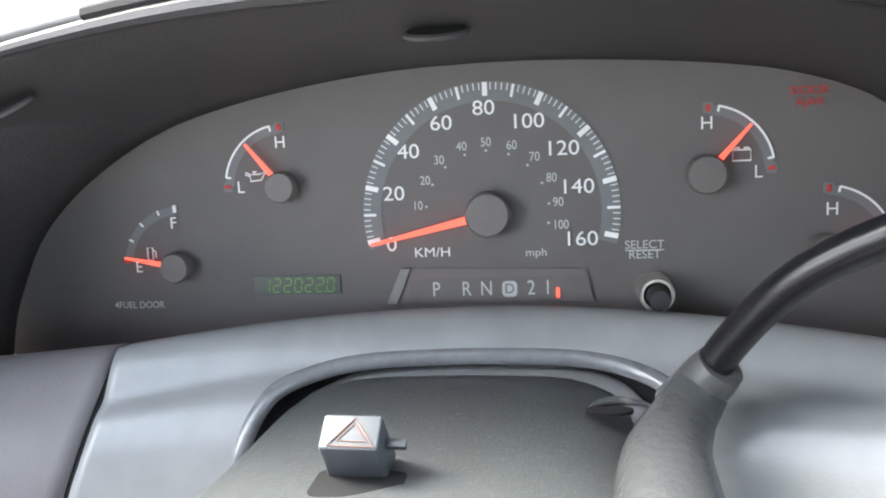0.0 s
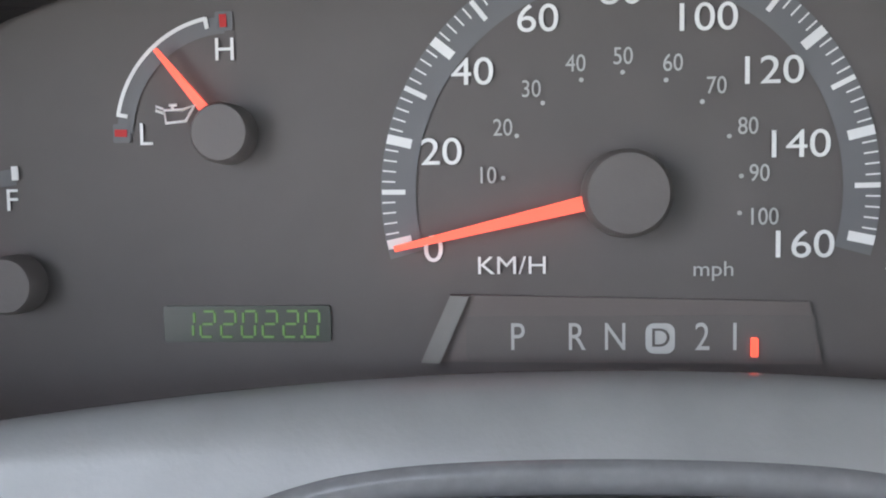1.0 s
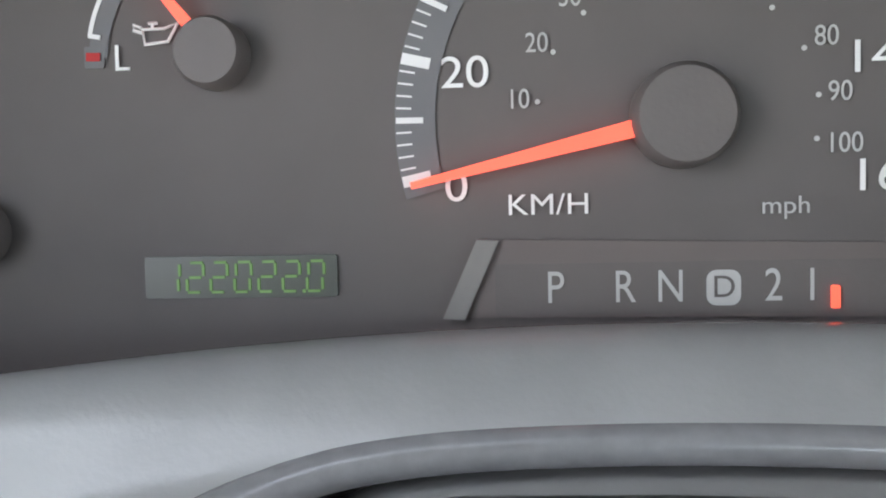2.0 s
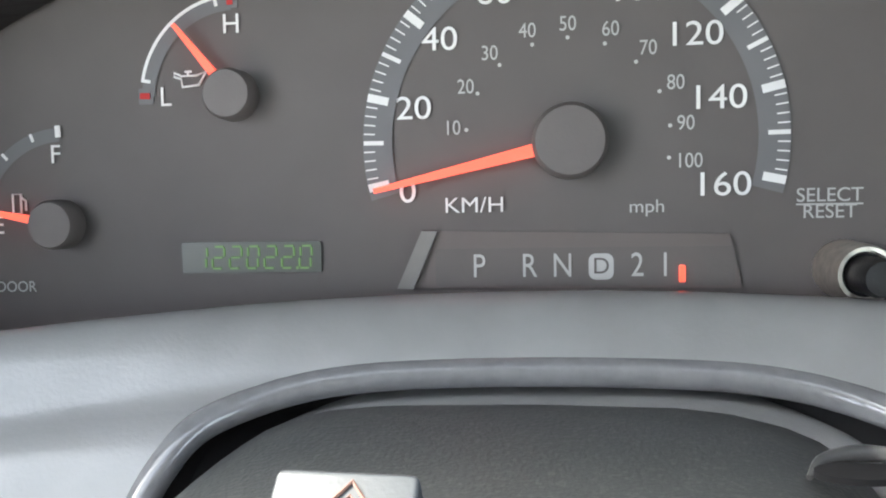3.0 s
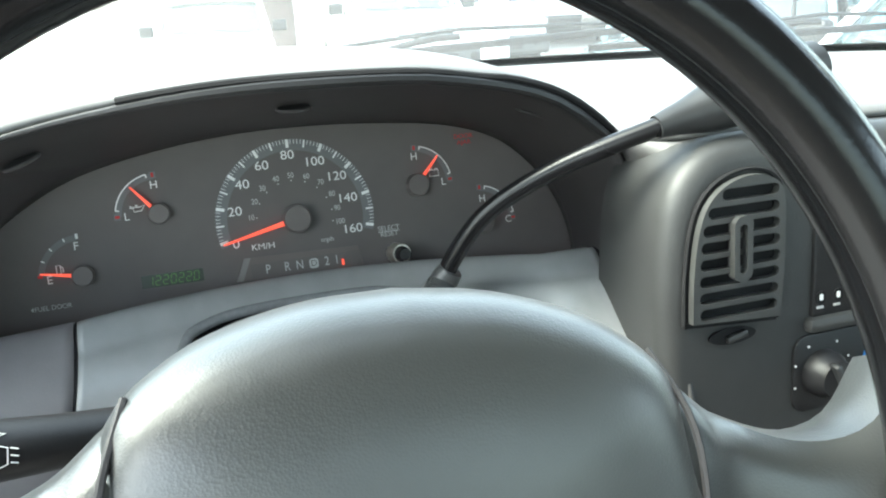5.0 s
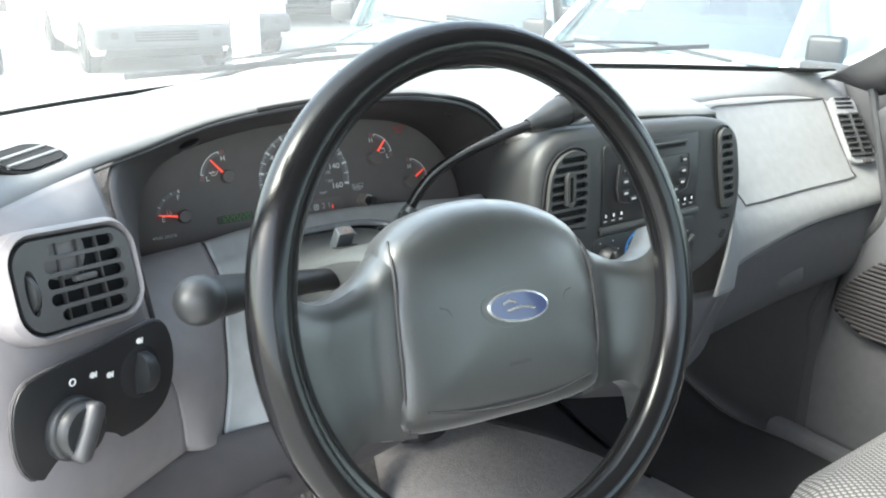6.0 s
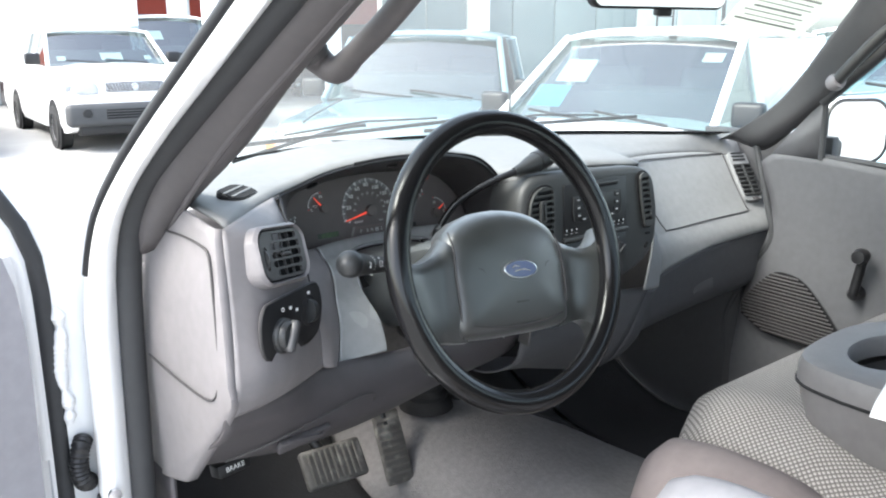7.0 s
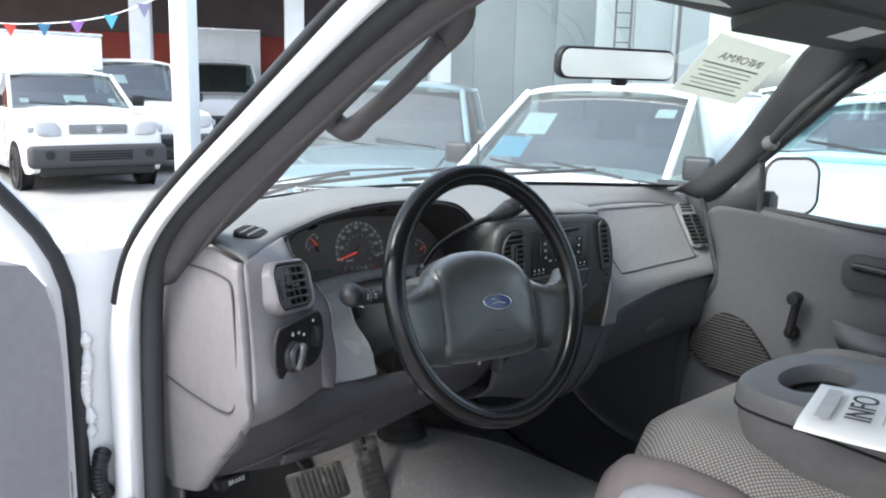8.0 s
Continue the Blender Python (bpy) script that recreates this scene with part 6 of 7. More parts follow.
gas = thing("accelerator_pedal", "ribbed black accelerator pedal, worn grey", "pedal", (0.1218, 0.1668, 0.6901))
gp = pose(0.1600, 0.170, 0.707, 62, 0, -6)
part("pedal_pad", box((0.062, 0.150, 0.012), gp, 0.006, 3), M_PEDAL, gas)
for k in range(9):
    part("pad_rib", box((0.052, 0.007, 0.003), gp @ Matrix.Translation((0, -0.056 + 0.014 * k, 0.007)), 0.001), M_PEDAL, gas)
part("pedal_arm", tube([(0.158, 0.190, 0.742), (0.150, 0.2688, 0.9148)], 0.008, 10), M_BLACK, gas)
park = thing("parking_brake", "parking brake pull with white lettering", "brake lever", (-0.2897, 0.0174, 0.8385))
pk = basis((-0.2803, -0.0409, 0.9039), (1, 0.1, 0.05), (0, 0.25, 1))
part("brake_handle", box((0.055, 0.020, 0.030), pk @ Matrix.Translation((0, 0, -0.012)), 0.004), M_BLACK, park)
text("BRAKE", 0.0105, pk @ Matrix.Translation((0, 0, 0.004)), M_PRINT, park, "lettering")
part("brake_strut", tube([(-0.2845, -0.0113, 0.904), (-0.3031, 0.0873, 0.9197)], 0.008, 8), M_BLACK, park)
# roof lining and visor
head = spline([(-0.2732, -0.6523, 1.676), (-0.1284, -0.4445, 1.699), (0.1222, -0.3544, 1.711), (0.4273, -0.3149, 1.71), (0.7355, -0.3217, 1.693), (0.9428, -0.3587, 1.672), (1.039, -0.44, 1.656)], 40)
rows = [[p, p + Vector((0, -0.02, -0.012)), p + Vector((0, -0.15, 0.012)), Vector((p.x, -0.95, 1.735)), Vector((p.x, -1.33, 1.70))] for p in head]
ceil = tagged(part("ceiling", grid([spline(r, 16) for r in rows]), M_HEAD, None, "dark grey fabric headliner", solid=0.012), category="ceiling", kind="structure")
part("roof_skin", grid([[Vector((x, y, 1.775 - 0.06 * abs((x - 0.35) / 0.8) ** 3 - 0.10 * max(0, (y + 0.6) / 0.3))) for x in np.linspace(-0.46, 1.16, 20)] for y in np.linspace(-0.38, -1.4, 12)]), M_WHITE, cab, solid=0.004)
visor = thing("sun_visor", "grey sun visor folded up, with a pale label", "sun visor", (0.7604, -0.4168, 1.666))
VS = basis((0.8226, -0.4473, 1.690), (1, -0.10, -0.05), (-0.1, 1, -0.22))
part("visor_board", slab(rrect(0.46, 0.17, 0.03, 5), -0.020, VS, 0.0), M_HEAD, visor)
part("visor_label", slab(rrect(0.095, 0.075, 0.002, 2, 0.075, -0.01), -0.001, VS @ Matrix.Translation((0, 0, -0.0205))), M_PAPER, visor)
# windscreen
base = [glass_base(x) + Vector((0, 0.03, -0.005)) for x in np.linspace(-0.44, 1.12, 40)]
rows = []
for k, b in enumerate(base):
    t = head[k] + Vector((-0.05 + 0.10 * k / 39, 0.04, 0.012))
    rows.append(spline([b, b.lerp(t, 0.5) + Vector((0, 0.025, 0.02)), t], 14))
ws = tagged(part("windscreen", grid(rows), M_SCREEN, None, "clear laminated windscreen"), category="windscreen", kind="structure")
ws.visible_shadow = False
# rear-view mirror
mirror = thing("rear_view_mirror", "black rear-view mirror hung from the windscreen", "mirror", (0.3241, -0.3253, 1.604))
MV = basis((0.296, -0.333, 1.590), (0.97, -0.235, 0.0), (0.0, -0.095, 1))
part("mirror_shell", slab(rrect(0.250, 0.053, 0.020, 6), 0.014, MV @ Matrix.Translation((0, 0, -0.014)), 0.004, 3), M_BLACK, mirror)
part("mirror_glass", slab(rrect(0.242, 0.045, 0.017, 6), 0.0012, MV @ Matrix.Translation((0, 0, 0.0002))), M_MIRROR, mirror, "silvered glass")
part("mirror_lever", box((0.026, 0.012, 0.014), MV @ Matrix.Translation((0.008, -0.030, -0.006)), 0.003), M_BLACK, mirror)
part("mirror_stem", tube(spline([(0.312, -0.322, 1.592), (0.350, -0.24, 1.600), (0.400, -0.135, 1.604)], 10), 0.007, 10), M_BLACK, mirror)
# grab handles
hl = thing("grab_handle", "grey moulded grab handle on the windscreen pillar", "grab handle", (-0.2925, -0.448, 1.532), group="pillar grab handles")
arc_l = spline([(-0.330, -0.345, 1.560), (-0.304, -0.331, 1.522), (-0.281, -0.330, 1.4985), (-0.275, -0.352, 1.4915), (-0.275, -0.388, 1.510), (-0.274, -0.431, 1.535), (-0.274, -0.472, 1.561), (-0.274, -0.510, 1.587), (-0.275, -0.536, 1.608), (-0.278, -0.546, 1.624), (-0.287, -0.545, 1.642), (-0.320, -0.540, 1.662)], 60)
part("handle_bar", tube(arc_l, [float(np.interp(k / 59, (0, 0.10, 0.20, 0.28, 0.36, 0.68, 0.76, 0.84, 1), (0.024, 0.019, 0.0135, 0.0120, 0.0102, 0.0102, 0.012, 0.017, 0.024))) for k in range(60)], 16, flat=1.2), M_TRIM, hl)
for k in (9, 45):
    part("handle_joint", tube(arc_l[k:k + 2], 0.0172 if k < 20 else 0.0130, 16, flat=1.2), M_SURR, hl)
hr = thing("grab_handle", "black grab handle on the passenger windscreen pillar", "grab handle", (1.043, -0.3311, 1.481), group="pillar grab handles")
arc_r = spline([(1.073, -0.2268, 1.424), (1.043, -0.2365, 1.427), (1.024, -0.2611, 1.452), (1.017, -0.3205, 1.517), (1.018, -0.3852, 1.576), (1.033, -0.4202, 1.61), (1.064, -0.4205, 1.615)], 30)
part("handle_bar", tube(arc_r, 0.013, 12), M_STACK, hr)
part("handle_cap", lathe([(0.0, 0.022), (0.015, 0.018), (0.019, 0.0), (0.015, -0.01)], 18, pose(1.036, -0.2364, 1.43, 60, -50, 0)), M_DASH, hr)

# ---- passenger door ----
pd = thing("passenger_door", "grey trimmed passenger door, closed, with window crank and speaker", "car door", (1.118, -0.5127, 0.5659), kind="structure")
DX = 1.09
trim = [[(DX + 0.01, 0.02, 1.235), (DX - 0.005, -0.08, 1.262), (DX - 0.005, -0.20, 1.262), (DX - 0.01, -0.35, 1.252), (DX - 0.015, -0.50, 1.242), (DX - 0.015, -0.75, 1.235), (DX - 0.01, -1.10, 1.23)],
        [(DX + 0.01, 0.0, 1.20), (DX, -0.08, 1.21), (DX, -0.20, 1.205), (DX - 0.01, -0.35, 1.20), (DX - 0.03, -0.50, 1.19), (DX - 0.03, -0.75, 1.18), (DX - 0.02, -1.10, 1.18)],
        [(DX + 0.012, -0.01, 1.10), (DX + 0.006, -0.08, 1.10), (DX + 0.004, -0.20, 1.10), (DX - 0.002, -0.35, 1.09), (DX - 0.02, -0.50, 1.08), (DX - 0.045, -0.75, 1.06), (DX - 0.04, -1.10, 1.06)],
        [(DX + 0.012, -0.01, 0.95), (DX + 0.004, -0.08, 0.95), (DX, -0.20, 0.95), (DX, -0.35, 0.95), (DX, -0.50, 0.95), (DX - 0.01, -0.75, 0.95), (DX, -1.10, 0.95)],
        [(DX + 0.012, -0.01, 0.75), (DX + 0.004, -0.08, 0.75), (DX, -0.20, 0.75), (DX, -0.35, 0.75), (DX, -0.50, 0.75), (DX, -0.75, 0.75), (DX, -1.10, 0.75)],
        [(DX + 0.012, -0.01, 0.58), (DX + 0.004, -0.08, 0.58), (DX, -0.20, 0.58), (DX, -0.35, 0.58), (DX, -0.50, 0.58), (DX, -0.75, 0.58), (DX, -1.10, 0.58)]]
FRONT = ((0.58, 0.0), (0.75, 0.0), (0.84, 0.004), (0.975, -0.054), (1.054, -0.097), (1.142, -0.076), (1.272, -0.035))
for r in trim:
    z = r[0][2]
    y0 = float(np.interp(z, [f[0] for f in FRONT], [f[1] for f in FRONT]))
    r[0] = (r[0][0], y0 - 0.004, z)
    r[1] = (r[1][0], y0 - 0.050, r[1][2])
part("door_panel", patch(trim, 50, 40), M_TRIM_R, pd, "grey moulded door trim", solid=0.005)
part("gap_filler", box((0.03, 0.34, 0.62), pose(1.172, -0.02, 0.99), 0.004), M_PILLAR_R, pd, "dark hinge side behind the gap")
part("door_gap", tube(spline([(DX + 0.012, y + 0.004, z) for z, y in FRONT], 60), 0.008, 8), M_SEAL, pd, "black door gap seal")
part("door_outer", box((-0.0397, 1.094, 0.698), pose(DX + 0.09, -0.54, 0.90), 0.005), M_WHITE, pd)
# black sail piece where the mirror sits
part("sail_panel", grid([[Vector((DX - 0.003, -0.085, 1.262)), Vector((DX - 0.003, -0.203, 1.258))], [Vector((DX - 0.004, -0.14, 1.325)), Vector((DX - 0.004, -0.200, 1.325))], [Vector((DX - 0.006, -0.187, 1.380)), Vector((DX - 0.006, -0.197, 1.392))]]), M_TRIM_R, pd, solid=0.012)
part("window_run", tube([(DX - 0.004, -0.201, 1.256), (DX - 0.006, -0.199, 1.392)], 0.007, 8), M_SEAL, pd)
part("belt_strip", tube(spline([(DX + 0.008, -0.20, 1.262), (DX + 0.004, -0.35, 1.256), (DX, -0.50, 1.248), (DX, -1.10, 1.238)], 20), 0.008, 8), M_SEAL, pd)
frame_line = spline([(DX - 0.004, -0.19, 1.386), (1.088, -0.3015, 1.493), (1.078, -0.4009, 1.576), (1.064, -0.5305, 1.645), (1.061, -0.7006, 1.677), (1.078, -1.102, 1.682)], 30)
part("window_frame", tube(frame_line, 0.016, 10), M_SEAL, pd)
pane = part("pane", grid([[Vector((DX + 0.012, p.y, 1.245)), Vector((p.x + 0.012, p.y, p.z))] for p in frame_line]), M_GLASS, pd, "clear side window")
pane.visible_shadow = False
# speaker grille: a rounded triangle of ribs
GO = [(p.x, p.y) for p in spline([(-0.112, -0.050, 0), (-0.108, -0.010, 0), (-0.045, 0.062, 0), (0.0, 0.072, 0), (0.05, 0.052, 0), (0.118, -0.022, 0), (0.135, -0.062, 0), (0.105, -0.092, 0), (-0.04, -0.085, 0), (-0.112, -0.050, 0)], 80)][:-1]
grille = part("speaker_grille", slab(GO, 0.003, basis((DX - 0.016, -0.160, 0.912), (0, -1, 0.02), (0, 0.02, 1))), M_VOID, pd, "ribbed speaker grille")
for k in range(18):
    v = -0.080 + 0.0085 * k
    cut = [p[0] + (q[0] - p[0]) * (v - p[1]) / (q[1] - p[1]) for p, q in zip(GO, GO[1:] + GO[:1]) if (p[1] - v) * (q[1] - v) < 0]
    if len(cut) > 1 and max(cut) - min(cut) > 0.02:
        part("grille_rib", box((0.006, max(cut) - min(cut) - 0.004, 0.0046), pose(DX - 0.022, -0.160 - (max(cut) + min(cut)) / 2, 0.912 + v, 1.2, 0, 0), 0.0015), M_SURR, grille)
crank = part("window_crank", join(lathe([(0.0, 0.026), (0.014, 0.024), (0.017, 0.010), (0.017, 0.0)], 20, basis((DX - 0.004, -0.318, 0.974), (0, 0, 1), (0, 1, 0))), tube([(DX - 0.028, -0.318, 0.974), (DX - 0.030, -0.332, 1.062)], 0.0105, 12)), M_BLACK, pd, "black window crank")
part("crank_knob", lathe([(0.0, 0.036), (0.014, 0.034), (0.018, 0.018), (0.014, 0.002), (0.0, 0.0)], 20, basis((DX - 0.026, -0.332, 1.066), (0, 0, 1), (0, 1, 0))), M_BLACK, crank)
pull = part("door_pull", slab(rrect(0.26, 0.085, 0.03, 6), 0.012, basis((DX - 0.030, -0.56, 1.150), (0, -1, -0.02), (0, -0.02, 1)), 0.004), M_SEAL, pd, "recessed door latch")
part("latch_lever", box((0.016, 0.13, 0.018), pose(DX - 0.048, -0.52, 1.165, 3, 0, 0), 0.006, 3), M_BLACK, pull)
part("arm_rest", patch([[(DX - 0.03, -0.42, 1.03), (DX - 0.05, -0.60, 1.02), (DX - 0.05, -1.05, 1.02)], [(DX - 0.05, -0.44, 0.99), (DX - 0.09, -0.60, 0.99), (DX - 0.09, -1.05, 0.99)], [(DX - 0.01, -0.46, 0.94), (DX - 0.02, -0.60, 0.93), (DX - 0.02, -1.05, 0.93)]], 14, 14), M_TRIM_R, pd, solid=0.006)
# door mirror outside the passenger window
dm = thing("door_mirror", "white-backed door mirror on the passenger side", "mirror", (1.359, -0.0959, 1.295))
DMF = basis((1.300, -0.172, 1.303), (0.86, -0.50, 0), (0.0, 0.04, 1))
part("mirror_housing", slab(rrect(0.172, 0.160, 0.050, 7), 0.070, DMF @ Matrix.Translation((0, 0, -0.066)), 0.02, 4), M_WHITE, dm)
part("mirror_glass", slab(rrect(0.156, 0.144, 0.044, 7), 0.002, DMF @ Matrix.Translation((0, 0, 0.004))), M_MIRROR, dm, "silvered glass")
part("mirror_rim", tube([DMF @ Vector((x, y, 0.004)) for x, y in rrect(0.162, 0.150, 0.046, 7)], 0.005, 6, closed=True), M_BLACK, dm)
part("mirror_arm", box((0.14, 0.05, 0.05), pose(1.205, -0.135, 1.262), 0.012), M_BLACK, dm)

# ---- driver's door, standing open ----
dd = thing("driver_door", "white driver's door standing wide open, grey inner trim", "car door", (-0.5738, 0.0436, 0.6011))
DD = basis((-0.516, 0.036, 0.0), (-0.96, -0.27, 0), (0, 0, 1))     # u away from the hinge, v up, w to the outside
inner_o = [(0.0, 0.60), (0.0, 1.15), (0.01, 1.27), (0.06, 1.36), (0.20, 1.50), (0.42, 1.64), (0.60, 1.69), (1.0, 1.69), (1.0, 0.60)]
shape = [(p.x, p.y) for p in spline([(x, y, 0) for x, y in inner_o[:8]], 40)] + [(1.0, 0.60)]
part("door_skin", slab([(0.0, 0.58), (0.0, 1.26), (1.0, 1.24), (1.0, 0.58)], 0.10, DD @ Matrix.Translation((0, 0, -0.02)), 0.012, 2), M_WHITE, dd)
fl2 = [DD @ Vector((x, y, 0.0)) for x, y in shape[:-1]]
part("frame_bar", tube(fl2[8:], 0.028, 10), M_WHITE, dd)
part("door_seal", tube([p + Vector((0.012, -0.026, 0.0)) for p in fl2], 0.011, 10), M_SEAL, dd, "black rubber seal")
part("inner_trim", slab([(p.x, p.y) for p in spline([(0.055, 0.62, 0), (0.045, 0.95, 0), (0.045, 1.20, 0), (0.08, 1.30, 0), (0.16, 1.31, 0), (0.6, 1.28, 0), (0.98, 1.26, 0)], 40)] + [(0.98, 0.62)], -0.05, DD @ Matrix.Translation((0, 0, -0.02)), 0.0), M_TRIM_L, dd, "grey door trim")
dg = part("pane", slab([(0.10, 1.26), (0.14, 1.40), (0.44, 1.62), (0.98, 1.66), (0.98, 1.24)], 0.003, DD), M_GLASS, dd, "clear window")
dg.visible_shadow = False

# ---- seats ----
def cushion(x0, x1, y0, y1, z0, z1, r, nx=20, top_lift=0.0, soft=0.16):
    """A padded block with rounded front and edges."""
    prof = spline([(0, y1, z0), (0, y1 + r * 0.35, z0 + r * 0.5), (0, y1 + r * 0.2, z1 - r * 0.6), (0, y1 - r * 0.5, z1 - r * 0.05), (0, y1 - r * 2.0, z1), (0, (y0 + y1) / 2, z1 - 0.02), (0, y0, z1 - 0.03)], 26)
    rows = []
    for k in range(nx + 1):
        a = k / nx
        e = math.sin(math.pi * min(1, min(a, 1 - a) / soft) / 2)
        x = x0 + (x1 - x0) * a
        zc = z0
        rows.append([Vector((x, p.y - (1 - e) * r * 0.5, zc + (p.z - zc) * (0.72 + 0.28 * e) + top_lift * a)) for p in prof])
    bm = grid(rows)
    bm.verts.ensure_lookup_table()
    n = 26
    bm.faces.new([bm.verts[i] for i in range(n)])
    bm.faces.new([bm.verts[-n + i] for i in range(n)])
    return bm


ds = thing("driver_chair", "grey driver seat with smooth cloth front bolster", "car seat", (-0.1035, -0.6998, 0.587))
part("seat_cushion", cushion(-0.34, 0.16, -0.98, -0.47, 0.66, 0.950, 0.10, 30, soft=0.42), M_SEAT3, ds)
part("side_bolster", cushion(0.02, 0.205, -0.98, -0.535, 0.66, 0.985, 0.10, 30, soft=0.5), M_SEAT3, ds, "smooth grey side bolster")
part("seat_insert", cushion(-0.27, 0.06, -0.95, -0.53, 0.80, 0.952, 0.07), M_SEAT, ds)
part("seat_back", patch([[(-0.3084, -0.9689, 0.8539), (-0.0871, -0.9468, 0.848), (0.1647, -0.9746, 0.8421)], [(-0.303, -1.045, 1.096), (-0.0803, -1.018, 1.091), (0.1727, -1.051, 1.087)], [(-0.288, -1.12, 1.337), (-0.0733, -1.104, 1.355), (0.1693, -1.127, 1.332)], [(-0.2536, -1.179, 1.356), (-0.0686, -1.181, 1.395), (0.1365, -1.186, 1.353)]], 16, 20), M_SEAT, ds, solid=0.09)
part("seat_base", box((0.42, 0.46, 0.10), pose(-0.0929, -0.6996, 0.6172), 0.02), M_BLACK, ds)
bs = thing("bench_seat", "light grey woven cloth bench seat beside the console", "car seat", (0.6332, -0.7062, 0.5703))
part("seat_cushion", cushion(0.225, 1.06, -0.98, -0.425, 0.66, 1.005, 0.10, 50), M_SEAT, bs, "woven cloth cushion")
part("front_bolster", cushion(0.085, 0.325, -0.97, -0.450, 0.64, 0.968, 0.085, 30, soft=0.5), M_SEAT2, bs, "plain cloth front bolster")
part("seat_back", patch([[(0.6324, -0.982, 0.8353), (0.8578, -0.961, 0.8334), (1.085, -0.9903, 0.8315)], [(0.6406, -1.059, 1.083), (0.8655, -1.034, 1.081), (1.093, -1.068, 1.08)], [(0.6574, -1.137, 1.33), (0.8724, -1.121, 1.351), (1.089, -1.145, 1.329)], [(0.6909, -1.197, 1.35), (0.8759, -1.201, 1.391), (1.06, -1.205, 1.35)]], 16, 20), M_SEAT, bs, solid=0.09)
part("seat_base", box((0.80, 0.46, 0.10), pose(0.6197, -0.7254, 0.6114), 0.02), M_BLACK, bs)
# console folded down between the seats
con = thing("folding_console", "grey folded-down armrest console with a cup holder", "console", (0.44, -0.7987, 0.9319))
CO = [(0.300, -0.655), (0.315, -0.595), (0.355, -0.565), (0.44, -0.555), (0.53, -0.560), (0.585, -0.585), (0.605, -0.65), (0.605, -1.0), (0.300, -1.0)]
co = [(p.x, p.y) for p in spline([(x, y, 0) for x, y in CO[:7]], 40)] + [(0.605, -1.02), (0.300, -1.02)]
body = [[Vector((0.45 + (x - 0.45) * f, -0.86 + (y + 0.86) * f, z)) for x, y in co] for f, z in ((0.70, 0.925), (0.80, 0.945), (0.88, 0.970), (0.94, 1.000), (0.975, 1.030), (0.985, 1.0545))]
part("console_body", grid(body, closed=True), M_CONSOLE, con)
bm = bmesh.new()
ang = lambda p: math.atan2(p[1] + 0.655, p[0] - 0.450)
big = sorted([(p.x, p.y) for p in spline([(x, y, 0) for x, y in CO] + [(*CO[0], 0)], 200)[:-1]], key=ang)
ring_o, ring_i = [], []
for k in range(64):
    a = -math.pi + 2 * math.pi * k / 64
    ring_o.append(min(big, key=lambda p: abs((ang(p) - a + math.pi) % (2 * math.pi) - math.pi)))
    ring_i.append((0.450 + 0.085 * math.cos(a), -0.655 + 0.050 * math.sin(a)))
lv = [[(x, y, 1.056) for x, y in ring_o], [(x, y, 1.078) for x, y in ring_o], [(0.450 + (x - 0.450) * 0.965, -0.655 + (y + 0.655) * 0.965, 1.089) for x, y in ring_o], [(0.450 + (x - 0.450) * 0.90, -0.655 + (y + 0.655) * 0.90, 1.092) for x, y in ring_o],
      [(0.450 + (x - 0.450) * 1.06, -0.655 + (y + 0.655) * 1.06, 1.091) for x, y in ring_i], [(x, y, 1.085) for x, y in ring_i], [(x, y, 1.060) for x, y in ring_i]]
part("console_lid", grid(lv, closed=True), M_CONSOLE, con, "raised lid with a rounded rim")
# floor of the cup well, with its shade put into the colour
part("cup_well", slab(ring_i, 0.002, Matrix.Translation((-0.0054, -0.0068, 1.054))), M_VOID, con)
part("lid_gap", tube([Vector((x, y, 1.0555)) for x, y in ring_o], 0.0025, 6, closed=True), M_VOID, con)
paper = thing("paper_notice", "white printed notice lying on the console", "paper", (0.4392, -0.7274, 1.087))
PP = basis((0.350, -0.838, 1.100), (0.25, -0.97, 0.0), (0.97, 0.25, 0.0))
part("sheet", grid([[PP @ Vector((u, v, 0.003 * math.sin(17 * u + 9 * v) - 0.5 * max(0.0, -0.085 - v) ** 1.2)) for u in np.linspace(-0.14, 0.14, 18)] for v in np.linspace(-0.115, 0.095, 18)]), M_PAPER, paper, solid=0.0006)
text("INFO", 0.050, PP @ Matrix.Translation((-0.066, -0.005, 0.005)) @ Matrix.Rotation(radians(90), 4, 'Z'), M_INK, paper, "lettering")
part("text_bar", box((0.020, 0.13, 0.0006), PP @ Matrix.Translation((-0.112, -0.010, 0.0045))), M_DIM, paper)
for k in range(3):
    part("text_bar", box((0.003, 0.12 - 0.02 * (k % 2), 0.0006), PP @ Matrix.Translation((-0.036 + 0.010 * k, 0.0, 0.0045))), M_DIM, paper)
# ---- windscreen notice ----
M_FAINT = mat("faded_print", (0.26, 0.26, 0.25), 0.8, bump=0)
notice = thing("windscreen_notice", "pale paper notice stuck inside the windscreen, printed side out", "paper", (0.8929, -0.1888, 1.606))
NF = basis((0.8909, -0.1909, 1.594), (0.965 - 0.753, -0.057, -0.034), (0.753 - 0.772 + 0.01, -0.115, 0.105))
M_THIN = mat("thin_yellowed_paper", (0.82, 0.82, 0.77), 0.8, bump=0.05)
tt = M_THIN.node_tree
lit = tt.nodes.new("ShaderNodeBsdfTranslucent")
lit.inputs[0].default_value = (0.84, 0.85, 0.78, 1)
mixs = tt.nodes.new("ShaderNodeMixShader")
mixs.inputs[0].default_value = 0.6
tt.links.new(tt.nodes["Principled BSDF"].outputs[0], mixs.inputs[1])
tt.links.new(lit.outputs[0], mixs.inputs[2])
